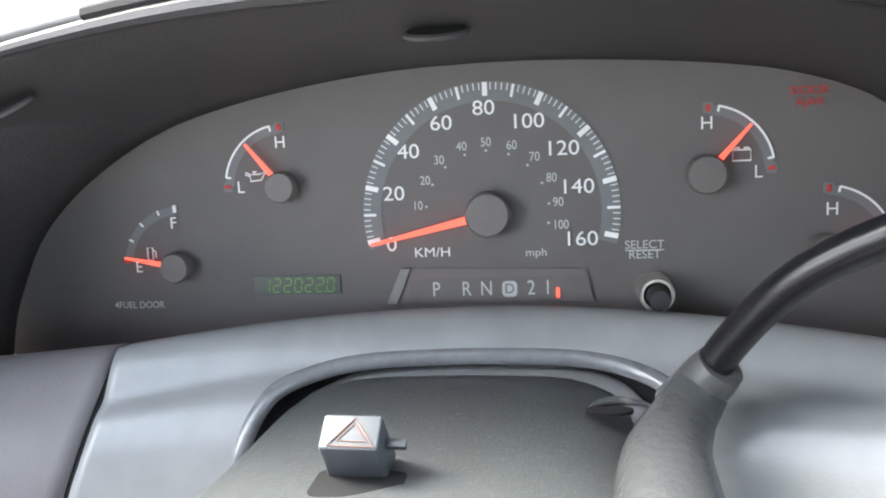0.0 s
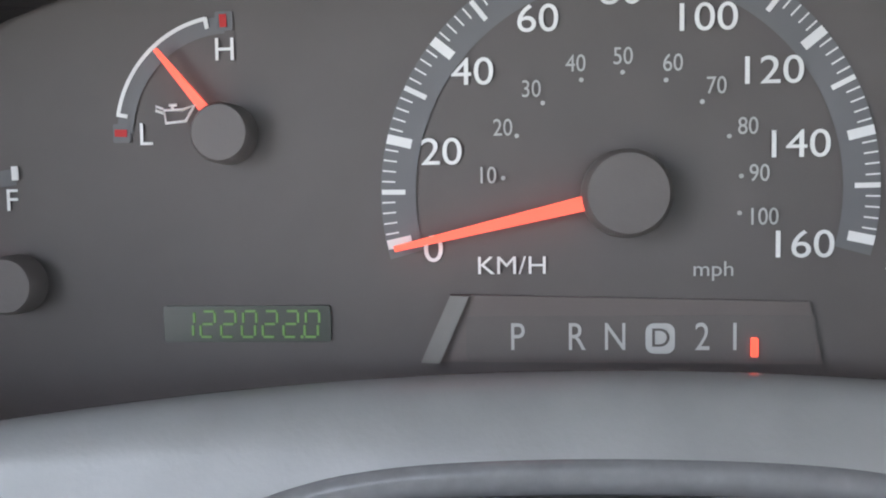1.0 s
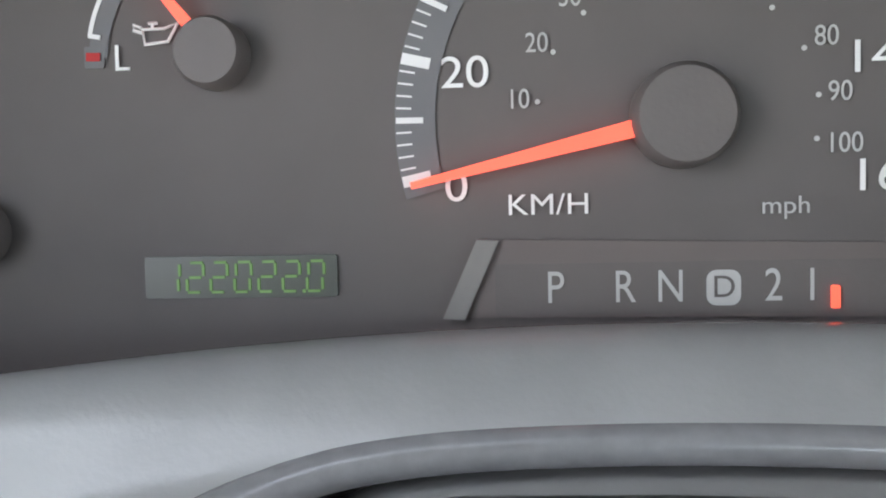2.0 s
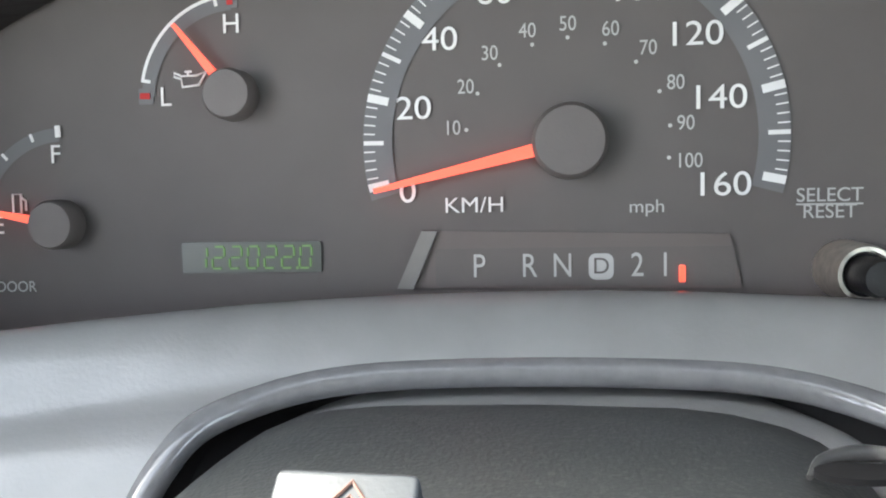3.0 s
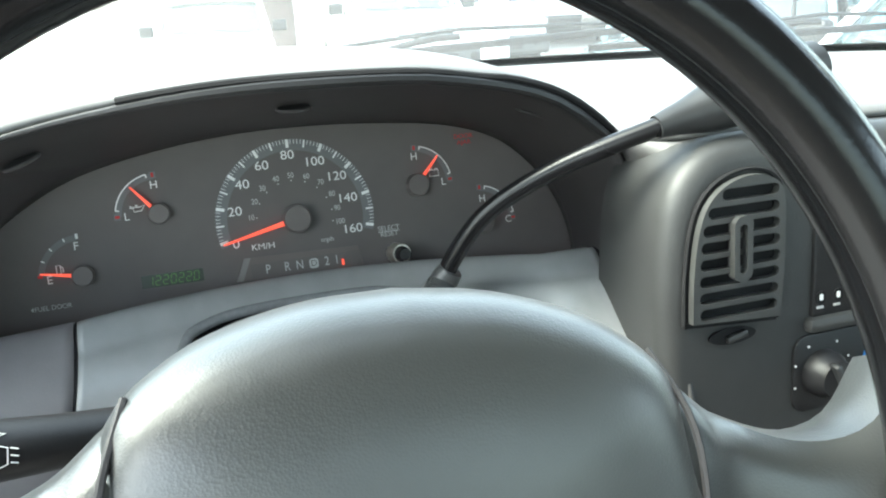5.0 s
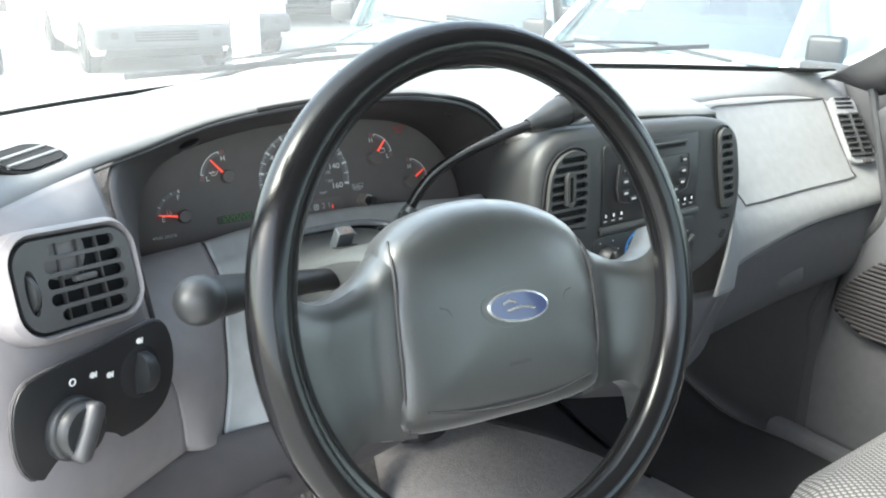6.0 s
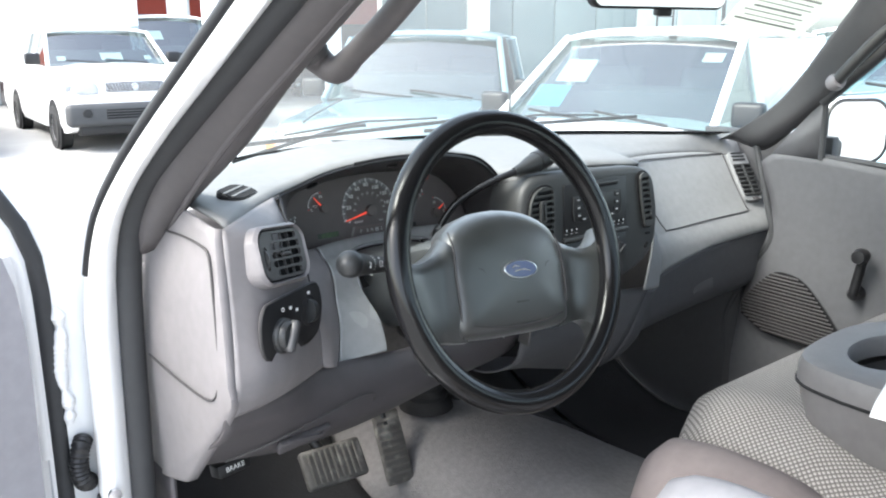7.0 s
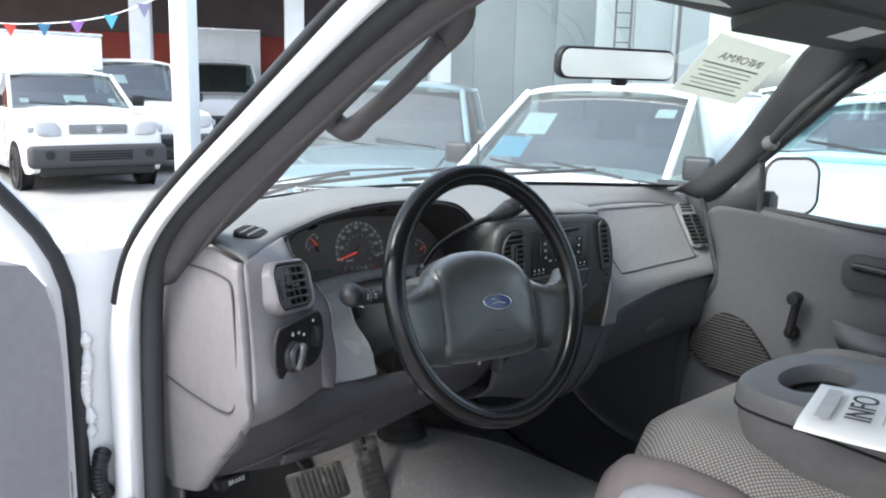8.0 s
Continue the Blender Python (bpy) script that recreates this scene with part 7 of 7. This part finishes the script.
tt.links.new(mixs.outputs[0], tt.nodes["Material Output"].inputs["Surface"])
part("sheet", slab([(-0.105, 0.092), (0.125, 0.085), (0.110, -0.085), (-0.100, -0.085)], 0.0008, NF), M_THIN, notice)
text("INFORMA", 0.030, NF @ Matrix.Translation((0.01, 0.038, 0.0012)), M_FAINT, notice, "lettering", mirror=True)
for k, w in enumerate((0.17, 0.15, 0.16, 0.13, 0.16, 0.14, 0.17)):
    part("text_bar", box((w, 0.0022 if k % 3 else 0.0040, 0.0006), NF @ Matrix.Translation((0.0, 0.014 - 0.0125 * k, 0.0012))), M_FAINT, notice)

# ---- bonnet and wipers of the truck ----
hood = thing("truck_bonnet", "white painted pickup bonnet", "bonnet", (0.35, 1.0, 1.0))
rows = []
for v in np.linspace(0, 1, 22):
    y = 0.42 + 1.05 * v
    rows.append([Vector((0.35 + 0.86 * s, y + 0.06 - 0.16 * abs(s) ** 3, 1.235 - 0.10 * v ** 1.6 - 0.09 * abs(s) ** 4 - 0.25 * max(0, v - 0.9))) for s in np.linspace(-1, 1, 30)])
part("bonnet_skin", grid(rows), M_WHITE, hood, solid=0.006)
for sx in (-1, 1):
    part("wing", patch([[(0.35 + sx * 0.80, 0.10, 1.20), (0.35 + sx * 0.80, 0.8, 1.14), (0.35 + sx * 0.78, 1.45, 1.04)], [(0.35 + sx * 0.90, 0.10, 1.05), (0.35 + sx * 0.92, 0.8, 1.02), (0.35 + sx * 0.90, 1.45, 0.95)], [(0.35 + sx * 0.90, 0.10, 0.45), (0.35 + sx * 0.92, 0.8, 0.55), (0.35 + sx * 0.90, 1.45, 0.50)]], 14, 14), M_WHITE, hood, solid=0.006)
cowl = part("cowl_grille", grid([[glass_base(x) + Vector((0, 0.045, -0.035)) for x in np.linspace(-0.42, 1.12, 30)], [glass_base(x) + Vector((0, 0.16, -0.055)) for x in np.linspace(-0.42, 1.12, 30)]]), M_BLACK, hood, "black cowl grille", solid=0.004)
for a, b in (((-0.0677, 0.3916, 1.319), (0.593, 0.3962, 1.337)), ((0.4383, 0.4151, 1.314), (1.011, 0.2569, 1.325))):
    wp = thing("windscreen_wiper", "black windscreen wiper at rest", "wiper", a, group="windscreen wipers")
    a, b = Vector(a), Vector(b)
    part("wiper_blade", box(((b - a).length, 0.005, 0.009), basis((a + b) / 2, b - a, (0, 1, 0.3)), 0.0015), M_BLACK, wp)
    part("wiper_arm", tube(spline([a + Vector((0.05, 0.07, -0.04)), (a * 0.6 + b * 0.4) + Vector((0, 0.02, 0.006)), (a + b) / 2 + Vector((0, 0, 0.012))], 12), 0.0042, 8), M_BLACK, wp)
    part("wiper_bridge", tube([a.lerp(b, 0.2) + Vector((0, 0, 0.01)), (a + b) / 2 + Vector((0, 0, 0.02)), a.lerp(b, 0.8) + Vector((0, 0, 0.01))], 0.0026, 6), M_BLACK, wp)
ant = thing("radio_antenna", "thin black radio antenna on the wing", "antenna", (1.043, 0.7416, 1.096))
part("antenna_rod", tube([(1.041, 0.7711, 1.076), (1.042, 0.7596, 1.365)], 0.004, 8), M_BLACK, ant)
part("antenna_foot", lathe([(0.02, 0.0), (0.014, 0.02), (0.006, 0.03)], 14, Matrix.Translation((1.041, 0.7711, 1.076))), M_BLACK, ant)

# ---- yard ----
GZ = -0.08
M_ASPH = mat("yard_concrete", (0.30, 0.295, 0.285), 0.9, vary=0.25, scale=1.2, bump=0.3, bump_scale=20, dist=0.01, stain=0.4)
M_WALL = mat("grey_sheet_wall", (0.125, 0.168, 0.178), 0.6, vary=0.12, scale=1.5, bump=0.05, bump_scale=6)
M_PALEW = mat("pale_sheet_wall", (0.34, 0.405, 0.415), 0.6, vary=0.1, scale=1.2, bump=0.05, bump_scale=6)
M_POST = mat("white_post_paint", (0.72, 0.74, 0.75), 0.6, vary=0.08, scale=3, bump=0.1, bump_scale=40, dist=0.002)
M_REDW = mat("red_painted_band", (0.30, 0.05, 0.035), 0.7, vary=0.2, scale=2, bump=0)
M_DARKW = mat("dark_hall_wall", (0.11, 0.085, 0.085), 0.9, vary=0.3, scale=1.5, bump=0)
g = bmesh.new()
n = 40
vs = {}
for i in range(n + 1):
    for j in range(n + 1):
        a, b = (i / n * 2 - 1), (j / n * 2 - 1)
        x, y = 400 * a ** 3 + 3, 400 * b ** 3 + 4
        vs[i, j] = g.verts.new((x, y, GZ + 0.012 * max(0.0, min(20.0, y) - 3) + 0.01 * noise.noise((x * 0.3, y * 0.3, 0))))
for i in range(n):
    for j in range(n):
        g.faces.new((vs[i, j], vs[i + 1, j], vs[i + 1, j + 1], vs[i, j + 1]))
tagged(part("ground", g, M_ASPH, None, "stained pale concrete yard"), category="ground", kind="structure")


def wheel_at(x, z, side, parent, r=0.30):
    m = Matrix.Translation((x, side, z)) @ Matrix.Rotation(radians(90 if side > 0 else -90), 4, 'X') @ Matrix.Rotation(math.pi, 4, 'X')
    w = part("wheel", lathe([(r * 0.6, -0.10), (r * 0.95, -0.10), (r, -0.07), (r, 0.07), (r * 0.95, 0.10), (r * 0.62, 0.10), (r * 0.6, 0.0)], 28, m), M_TYRE, parent, "black tyre")
    part("hubcap", lathe([(r * 0.62, 0.085), (r * 0.5, 0.075), (r * 0.45, 0.05), (r * 0.18, 0.06), (0.0, 0.065)], 24, m), M_SILVER, w, "grey steel wheel")


def vehicle(name, label, m, L, W, nose_z, belt, roof, glass_front, roof_front, roof_back, paint, wheels, bumper=None, grille=True, box_body=None, window_end=None, nose_len=0.35, cargo=False, sheets=()):
    """A parked vehicle that points along -x in its own space; the front bumper stands at x = 0."""
    v = thing(name, label, "vehicle", (0, 0, 0))
    parts = []
    h = W / 2
    # lower body by cross sections
    secs = [(0.0, 0.90, 0.42, nose_z - 0.22), (0.05, 0.96, 0.30, nose_z - 0.06), (0.22, 1.0, 0.26, nose_z), (nose_len + 0.3, 1.0, 0.25, nose_z + (belt - nose_z) * 0.45), (glass_front, 1.0, 0.25, belt), (L * 0.55, 1.0, 0.25, belt + 0.01), (L - 0.12, 1.0, 0.27, belt), (L, 0.93, 0.35, belt - 0.05)]
    rows = []
    for x, wk, z0, z1 in secs:
        w = h * wk
        ring = [(-w * 0.96, z0), (-w, z0 + 0.12), (-w, (z0 + z1) / 2), (-w * 0.985, z1 - 0.10), (-w * 0.93, z1 - 0.015), (-w * 0.5, z1 + 0.025), (0, z1 + 0.035), (w * 0.5, z1 + 0.025), (w * 0.93, z1 - 0.015), (w * 0.985, z1 - 0.10), (w, (z0 + z1) / 2), (w, z0 + 0.12), (w * 0.96, z0)]
        rows.append([Vector((x, y, z)) for y, z in ring])
    cols = [spline(list(c), 40) for c in zip(*rows)]
    bm = grid([[c[i] for c in cols] for i in range(40)], closed=True)
    bm.verts.ensure_lookup_table()
    nn = len(cols)
    bm.faces.new([bm.verts[i] for i in range(nn)])
    bm.faces.new([bm.verts[-nn + i] for i in range(nn)])
    part("body", bm, paint, v)
    # cabin
    t = 0.86
    ybelt, yroof = h * 0.93, h * 0.93 * t
    gf, rf, rb = glass_front, roof_front, roof_back
    end = window_end if window_end else rb + 0.18
    roofm = grid([[Vector((x, y * yroof, roof - 0.05 * abs(y) ** 3 - dz)) for y in np.linspace(-1, 1, 12)] for x, dz in ((rf - 0.03, 0.015), (rf + 0.12, -0.012), ((rf + rb) / 2, -0.03), (rb - 0.1, -0.012), (rb, 0.01))])
    part("roof", roofm, paint, v, solid=0.03)
    for s in (-1, 1):
        part("front_post", tube([(gf, s * ybelt, belt), (rf, s * yroof, roof - 0.05)], 0.028, 8), paint, v)
        part("rear_post", tube([(end, s * ybelt, belt), (rb, s * yroof, roof - 0.05)], 0.06, 8), paint, v)
        mx = gf + 0.95
        part("mid_post", tube([(mx + 0.12, s * ybelt, belt), (mx + 0.05, s * yroof, roof - 0.05)], 0.035, 8), M_BLACK if paint is M_TEAL else paint, v)
        sg = part("side_window", grid([[Vector((gf + 0.08, s * (ybelt - 0.01), belt)), Vector((end - 0.05, s * (ybelt - 0.01), belt))], [Vector((rf + 0.04, s * (yroof - 0.01), roof - 0.05)), Vector((rb - 0.03, s * (yroof - 0.01), roof - 0.05))]]), M_GLASS_CAR, v, "tinted side window")
        part("door_mirror", box((0.10, 0.20, 0.16), Matrix.Translation((gf + 0.22, s * (h + 0.09), belt + 0.10)), 0.03, 3), M_BLACK if paint is not M_PALE else paint, v)
        part("headlamp", dome([(s * -x, y) for x, y in ((-0.15, -0.095), (0.11, -0.090), (0.17, 0.02), (0.14, 0.10), (-0.08, 0.10), (-0.16, 0.0))], (1.0, 0.98, 0.88, 0.5), (-0.03, 0.012, 0.022, 0.027), basis((0.020, s * h * 0.70, nose_z - 0.16), (0, -1, 0.0), (0.30, 0, 1)), 24), M_LAMP, v, "clear headlamp")
        part("turn_lamp", box((0.05, 0.10, 0.10), Matrix.Translation((0.045, s * h * 0.93, nose_z - 0.17)), 0.02), M_AMBER if paint is M_TEAL else M_LAMP, v, "turn lamp")
        for x in wheels:
            # black disc on the body side, painted shade instead of an opening
            part("wheel_arch", lathe([(0.36, -0.02), (0.37, 0.012), (0.0, 0.014)], 28, Matrix.Translation((x, s * (h - 0.005), 0.31)) @ Matrix.Rotation(radians(-90 * s), 4, 'X')), M_VOID, v, "black disc painting the shade of the wheel arch")
            wheel_at(x, 0.30, s * (h - 0.07), v)
    for s in (-1, 1):
        part("bonnet_gap", tube(spline([(0.16, s * h * 0.70, nose_z + 0.004), (nose_len + 0.3, s * h * 0.72, nose_z + (belt - nose_z) * 0.45 + 0.008), (gf - 0.02, s * h * 0.74, belt + 0.006)], 12), 0.007, 6), M_SURR, v, "dark gap beside the bonnet")
        part("door_gap", tube([(gf + 0.14, s * (h + 0.001), 0.42), (gf + 0.14, s * (h + 0.001), belt - 0.14)], 0.006, 6), M_SURR, v, "dark gap of the door")
    part("windscreen", grid([[Vector((gf, y * ybelt, belt + 0.02 - 0.03 * y * y)) + Vector((0.10 * y * y, 0, 0)) for y in np.linspace(-1, 1, 12)], [Vector((rf, y * yroof, roof - 0.045)) + Vector((0.06 * y * y, 0, 0)) for y in np.linspace(-1, 1, 12)]]), M_GLASS_CAR, v, "tinted windscreen")
    part("bulkhead", box((0.06, 2 * yroof * 0.94, roof - belt - 0.10), Matrix.Translation((min(end - 0.25, gf + 1.35), 0, (roof + belt) / 2 - 0.02)), 0.02), M_ROOM, v, "dark wall behind the seats")
    for s in (-1, 1):
        part("seat_back", box((0.12, 0.46, 0.62), Matrix.Translation((gf + 1.10, s * h * 0.45, belt + 0.05)) @ Matrix.Rotation(radians(12), 4, 'Y'), 0.05, 3), M_ROOM, v, "dark seat behind the glass")
        if cargo:
            part("cargo_side", grid([[Vector((x, s * (ybelt + 0.004), belt - 0.02)) for x in (gf + 1.10, end)], [Vector((x, s * (yroof + 0.012), roof - 0.06)) for x in (gf + 1.05, rb)]]), paint, v, "closed white side panel", solid=0.02)
    for yk, vk, w, hh, mm in sheets:
        a0, a1 = Vector((gf + 0.10 * yk * yk, yk * ybelt, belt)), Vector((rf, yk * yroof, roof - 0.045))
        mid = a0.lerp(a1, vk) + Vector((0.03, 0, -0.02))
        part("paper_sheet", slab(rrect(w, hh, 0.004, 2), 0.002, basis(mid, (0, -1, 0), a1 - a0)), mm, v, "paper sheet behind the windscreen")
    part("screen_edge", tube([Vector((gf - 0.01, y * ybelt, belt + 0.02 - 0.03 * y * y)) + Vector((0.10 * y * y, 0, 0)) for y in np.linspace(-1, 1, 12)], 0.012, 6), M_BLACK, v)
    part("cabin_inside", box((max(0.6, end - gf - 0.55), W * 0.78, 0.25), Matrix.Translation(((gf + end) / 2 + 0.25, 0, belt + 0.08)), 0.05), M_ROOM, v, "seats behind the glass")
    part("wiper", join(tube([(gf - 0.02, -h * 0.6, belt + 0.03), (gf + 0.06, h * 0.05, belt + 0.09)], 0.010, 6), tube([(gf - 0.02, 0.0, belt + 0.03), (gf + 0.06, h * 0.65, belt + 0.08)], 0.010, 6)), M_BLACK, v)
    part("bumper", box((0.22, W * 1.00, 0.30), Matrix.Translation((0.025, 0, 0.50)), 0.07, 4), bumper or paint, v)
    part("valance", box((0.24, W * 0.84, 0.16), Matrix.Translation((0.12, 0, 0.31)), 0.04, 3), M_BLACK, v, "black skirt under the bumper")
    part("lower_grille", box((0.03, W * 0.46, 0.13), Matrix.Translation((-0.0735, 0, 0.51)), 0.01), M_VOID, v)
    for k in range(3):
        part("grille_bar", box((0.012, W * 0.46, 0.012), Matrix.Translation((-0.090, 0, 0.475 + 0.035 * k)), 0.004), bumper or paint, v)
    for s in (-1, 1):
        part("fog_lamp", lathe([(0.06, 0), (0.055, 0.02), (0.0, 0.022)], 20, Matrix.Translation((-0.082, s * W * 0.36, 0.53)) @ Matrix.Rotation(radians(-90), 4, 'Y')), M_BLACK, v, "round fog lamp blank")
    if grille:
        gr = part("grille", box((0.06, W * 0.42, 0.13), Matrix.Translation((0.015, 0, nose_z - 0.165)), 0.015), M_VOID, v)
        for k in range(5):
            part("grille_bar", box((0.01, W * 0.44, 0.007), Matrix.Translation((-0.018, 0, nose_z - 0.215 + 0.025 * k)), 0.002), M_SILVER, gr)
        for k in range(-9, 10):
            part("grille_rib", box((0.008, 0.006, 0.115), Matrix.Translation((-0.018, 0.041 * k, nose_z - 0.165)) @ Matrix.Rotation(radians(20 if k < 0 else -20), 4, 'X'), 0.001), M_SILVER, gr)
        part("badge", lathe([(0.05, 0), (0.045, 0.012), (0.0, 0.012)], 24, Matrix.Translation((-0.020, 0, nose_z - 0.165)) @ Matrix.Rotation(radians(-90), 4, 'Y')), M_SILVER, gr, "round silver badge")
    if box_body:
        x0, x1, z0, z1, bw = box_body
        part("cargo_box", box((x1 - x0, bw, z1 - z0), Matrix.Translation(((x0 + x1) / 2, 0, (z0 + z1) / 2)), 0.03, 2), M_WHITE, v, "white cargo box")
        part("box_edge", box((0.03, bw + 0.01, 0.05), Matrix.Translation((x0 - 0.01, 0, z1 - 0.03)), 0.005), M_SILVER, v)
    v.matrix_world = m
    return v


def park(x, y, heading):
    """Front bumper at x, y; heading: degrees of the nose, 0 along -x, turned left from above."""
    return Matrix.Translation((x, y, GZ + 0.012 * max(0.0, y - 3))) @ Matrix.Rotation(radians(heading), 4, 'Z')


vehicle("pickup_truck", "white small pickup with a grey bumper and a white cargo box", park(3.32, 10.40, 86), 4.8, 1.80, 1.02, 1.10, 1.62, 1.15, 1.75, 2.75, M_WHITE, (0.75, 3.6), bumper=M_BUMPER, box_body=(2.95, 5.2, 0.75, 2.25, 1.95), sheets=((-0.1, 0.30, 0.30, 0.16, M_PAPER), (0.75, 0.25, 0.12, 0.09, M_PAPER), (-0.75, 0.25, 0.10, 0.08, M_PAPER)))
vehicle("compact_van", "white compact delivery van parked behind the pickup", park(4.95, 11.9, 88), 4.1, 1.72, 1.0, 1.12, 1.82, 0.75, 1.45, 3.9, M_WHITE, (0.70, 3.3), bumper=M_BUMPER, grille=False, cargo=True, sheets=((0.45, 0.62, 0.30, 0.20, M_PAPER),))
vehicle("box_truck", "white box truck standing at the back", park(8.6, 17.0, 66), 5.4, 1.9, 1.05, 1.15, 1.9, 0.5, 0.95, 1.9, M_WHITE, (0.8, 4.2), bumper=M_BUMPER, grille=False, box_body=(2.0, 5.3, 0.8, 2.75, 2.2))
vehicle("utility_vehicle", "blue-green utility vehicle with a white hood edge", park(2.65, 3.75, 43), 4.5, 1.72, 0.98, 1.05, 1.62, 1.45, 2.05, 3.9, M_TEAL, (0.8, 3.5), bumper=M_BUMPER)
vehicle("delivery_van", "white delivery van with a sloping windscreen", park(2.58, 2.30, 15), 4.2, 1.66, 0.98, 1.03, 1.64, 1.0, 1.85, 4.0, M_WHITE, (0.75, 3.3), bumper=M_BUMPER, grille=False, cargo=True, sheets=((0.62, 0.62, 0.24, 0.26, M_PAPER), (0.72, 0.32, 0.26, 0.24, M_CYAN), (-0.75, 0.80, 0.14, 0.10, M_PAPER)))
vehicle("saloon_car", "white saloon car at the edge of the yard", park(0.6, 10.9, 84), 4.2, 1.66, 0.82, 0.92, 1.42, 1.05, 1.75, 2.9, M_WHITE, (0.75, 3.3), grille=True)
vehicle("pale_blue_van", "pale blue van parked beyond the passenger window", park(3.7, 0.72, -3), 4.5, 1.8, 1.15, 1.25, 1.62, 0.7, 1.3, 4.2, M_PALE, (0.8, 3.6), grille=False)
vehicle("white_car", "white car in the row behind", park(8.6, 3.6, 10), 4.3, 1.7, 0.95, 1.05, 1.70, 1.0, 1.7, 3.6, M_WHITE, (0.8, 3.4), grille=False)

# hall behind the yard: posts, dark inside, red band, sheet wall
hall = thing("yard_hall", "open hall with white posts, red band and grey sheet walls", "building", (9, 16, 0))
HB = basis((4.0, 19.0, GZ), (0.86, -0.50, 0), (0, 0, 1))     # along the front, up, to the yard


def hb(u, v, w, su, sv, sw, name, material, label="", bevel=0.02):
    return part(name, box((su, sv, sw), HB @ Matrix.Translation((u, v, w)), bevel), material, hall, label)


hb(1.0, 2.2, -4.0, 14, 4.4, 0.2, "back_wall", M_DARKW)
hb(1.0, 2.35, -3.85, 14, 0.9, 0.05, "red_band", M_REDW, "red painted band")
hb(1.0, 4.6, -0.7, 15, 0.3, 7.0, "roof_slab", M_DARKW)
hb(1.0, 4.35, 0.9, 15, 0.4, 0.2, "fascia_beam", M_DARKW)
for u in (-4.0, -0.6, 3.4, 6.6):
    hb(u, 2.2, 0.6, 0.42, 4.4, 0.42, "post", M_POST, "pale painted post")
for k in range(9):
    hb(8.3 + 1.02 * k, 2.9, -0.2, 1.0, 5.8, 0.1, "wall_sheet", M_WALL if k < 6 else M_PALEW, "", 0.008)
hb(10.0, 3.2, -0.05, 0.5, 6.2, 0.35, "corner_post", M_POST, "pale painted post")
hb(16.0, 3.0, 0.1, 0.08, 5.5, 0.08, "drain_pipe", M_BUMPER)
ladder = part("wall_ladder", join(*[box((0.04, 5.0, 0.04), HB @ Matrix.Translation((14.3 + 0.4 * k, 3.0, 0.15))) for k in (0, 1)], *[box((0.4, 0.03, 0.03), HB @ Matrix.Translation((14.5, 1.0 + 0.35 * k, 0.15))) for k in range(12)]), M_BUMPER, hall, "grey wall ladder")
pole = thing("yard_post", "white painted steel post in the yard", "post", (2.73, 6.47, GZ))
part("post_shaft", box((0.19, 0.19, 4.5), pose(2.73, 6.47, GZ + 2.25, 0, 0, 30), 0.02), M_POST, pole)
part("post_foot", box((0.32, 0.32, 0.04), pose(2.73, 6.47, GZ + 0.02, 0, 0, 30), 0.01), M_POST, pole)
flags = thing("pennant_string", "string of small coloured pennants", "pennants", (2.0, 9.0, 2.3))
string = spline([(0.2, 9.2, 2.34), (1.4, 8.5, 2.08), (2.2, 7.4, 2.10), (2.72, 6.55, 2.36)], 40)
part("cord", tube(string, 0.006, 6), M_POST, flags)
for k, c in enumerate(((0.25, 0.12, 0.42), (0.5, 0.08, 0.1), (0.10, 0.35, 0.6), (0.15, 0.2, 0.1), (0.6, 0.08, 0.06), (0.06, 0.18, 0.3), (0.32, 0.15, 0.45), (0.10, 0.40, 0.6), (0.2, 0.2, 0.3))):
    p = string[3 + 4 * k]
    mm = basis(p, (0.9, -0.3, 0), (0, 0, 1))
    part("pennant", slab([(-0.065, 0), (0.065, 0), (0.0, -0.13)], 0.004, mm), mat("pennant_cloth", c, 0.8, bump=0.1), flags)
# backdrop of pale sheds further off, right of the hall
far = thing("far_sheds", "pale sheds far across the yard", "building", (30, 5, 0))
for k in range(6):
    part("shed_wall", box((0.3, 7.0, 5.0 + (k % 3)), Matrix.Translation((30 + (k % 2) * 2, 8 - 7.2 * k, GZ + 2.5 + (k % 3) / 2)), 0.05), M_PALEW, far)
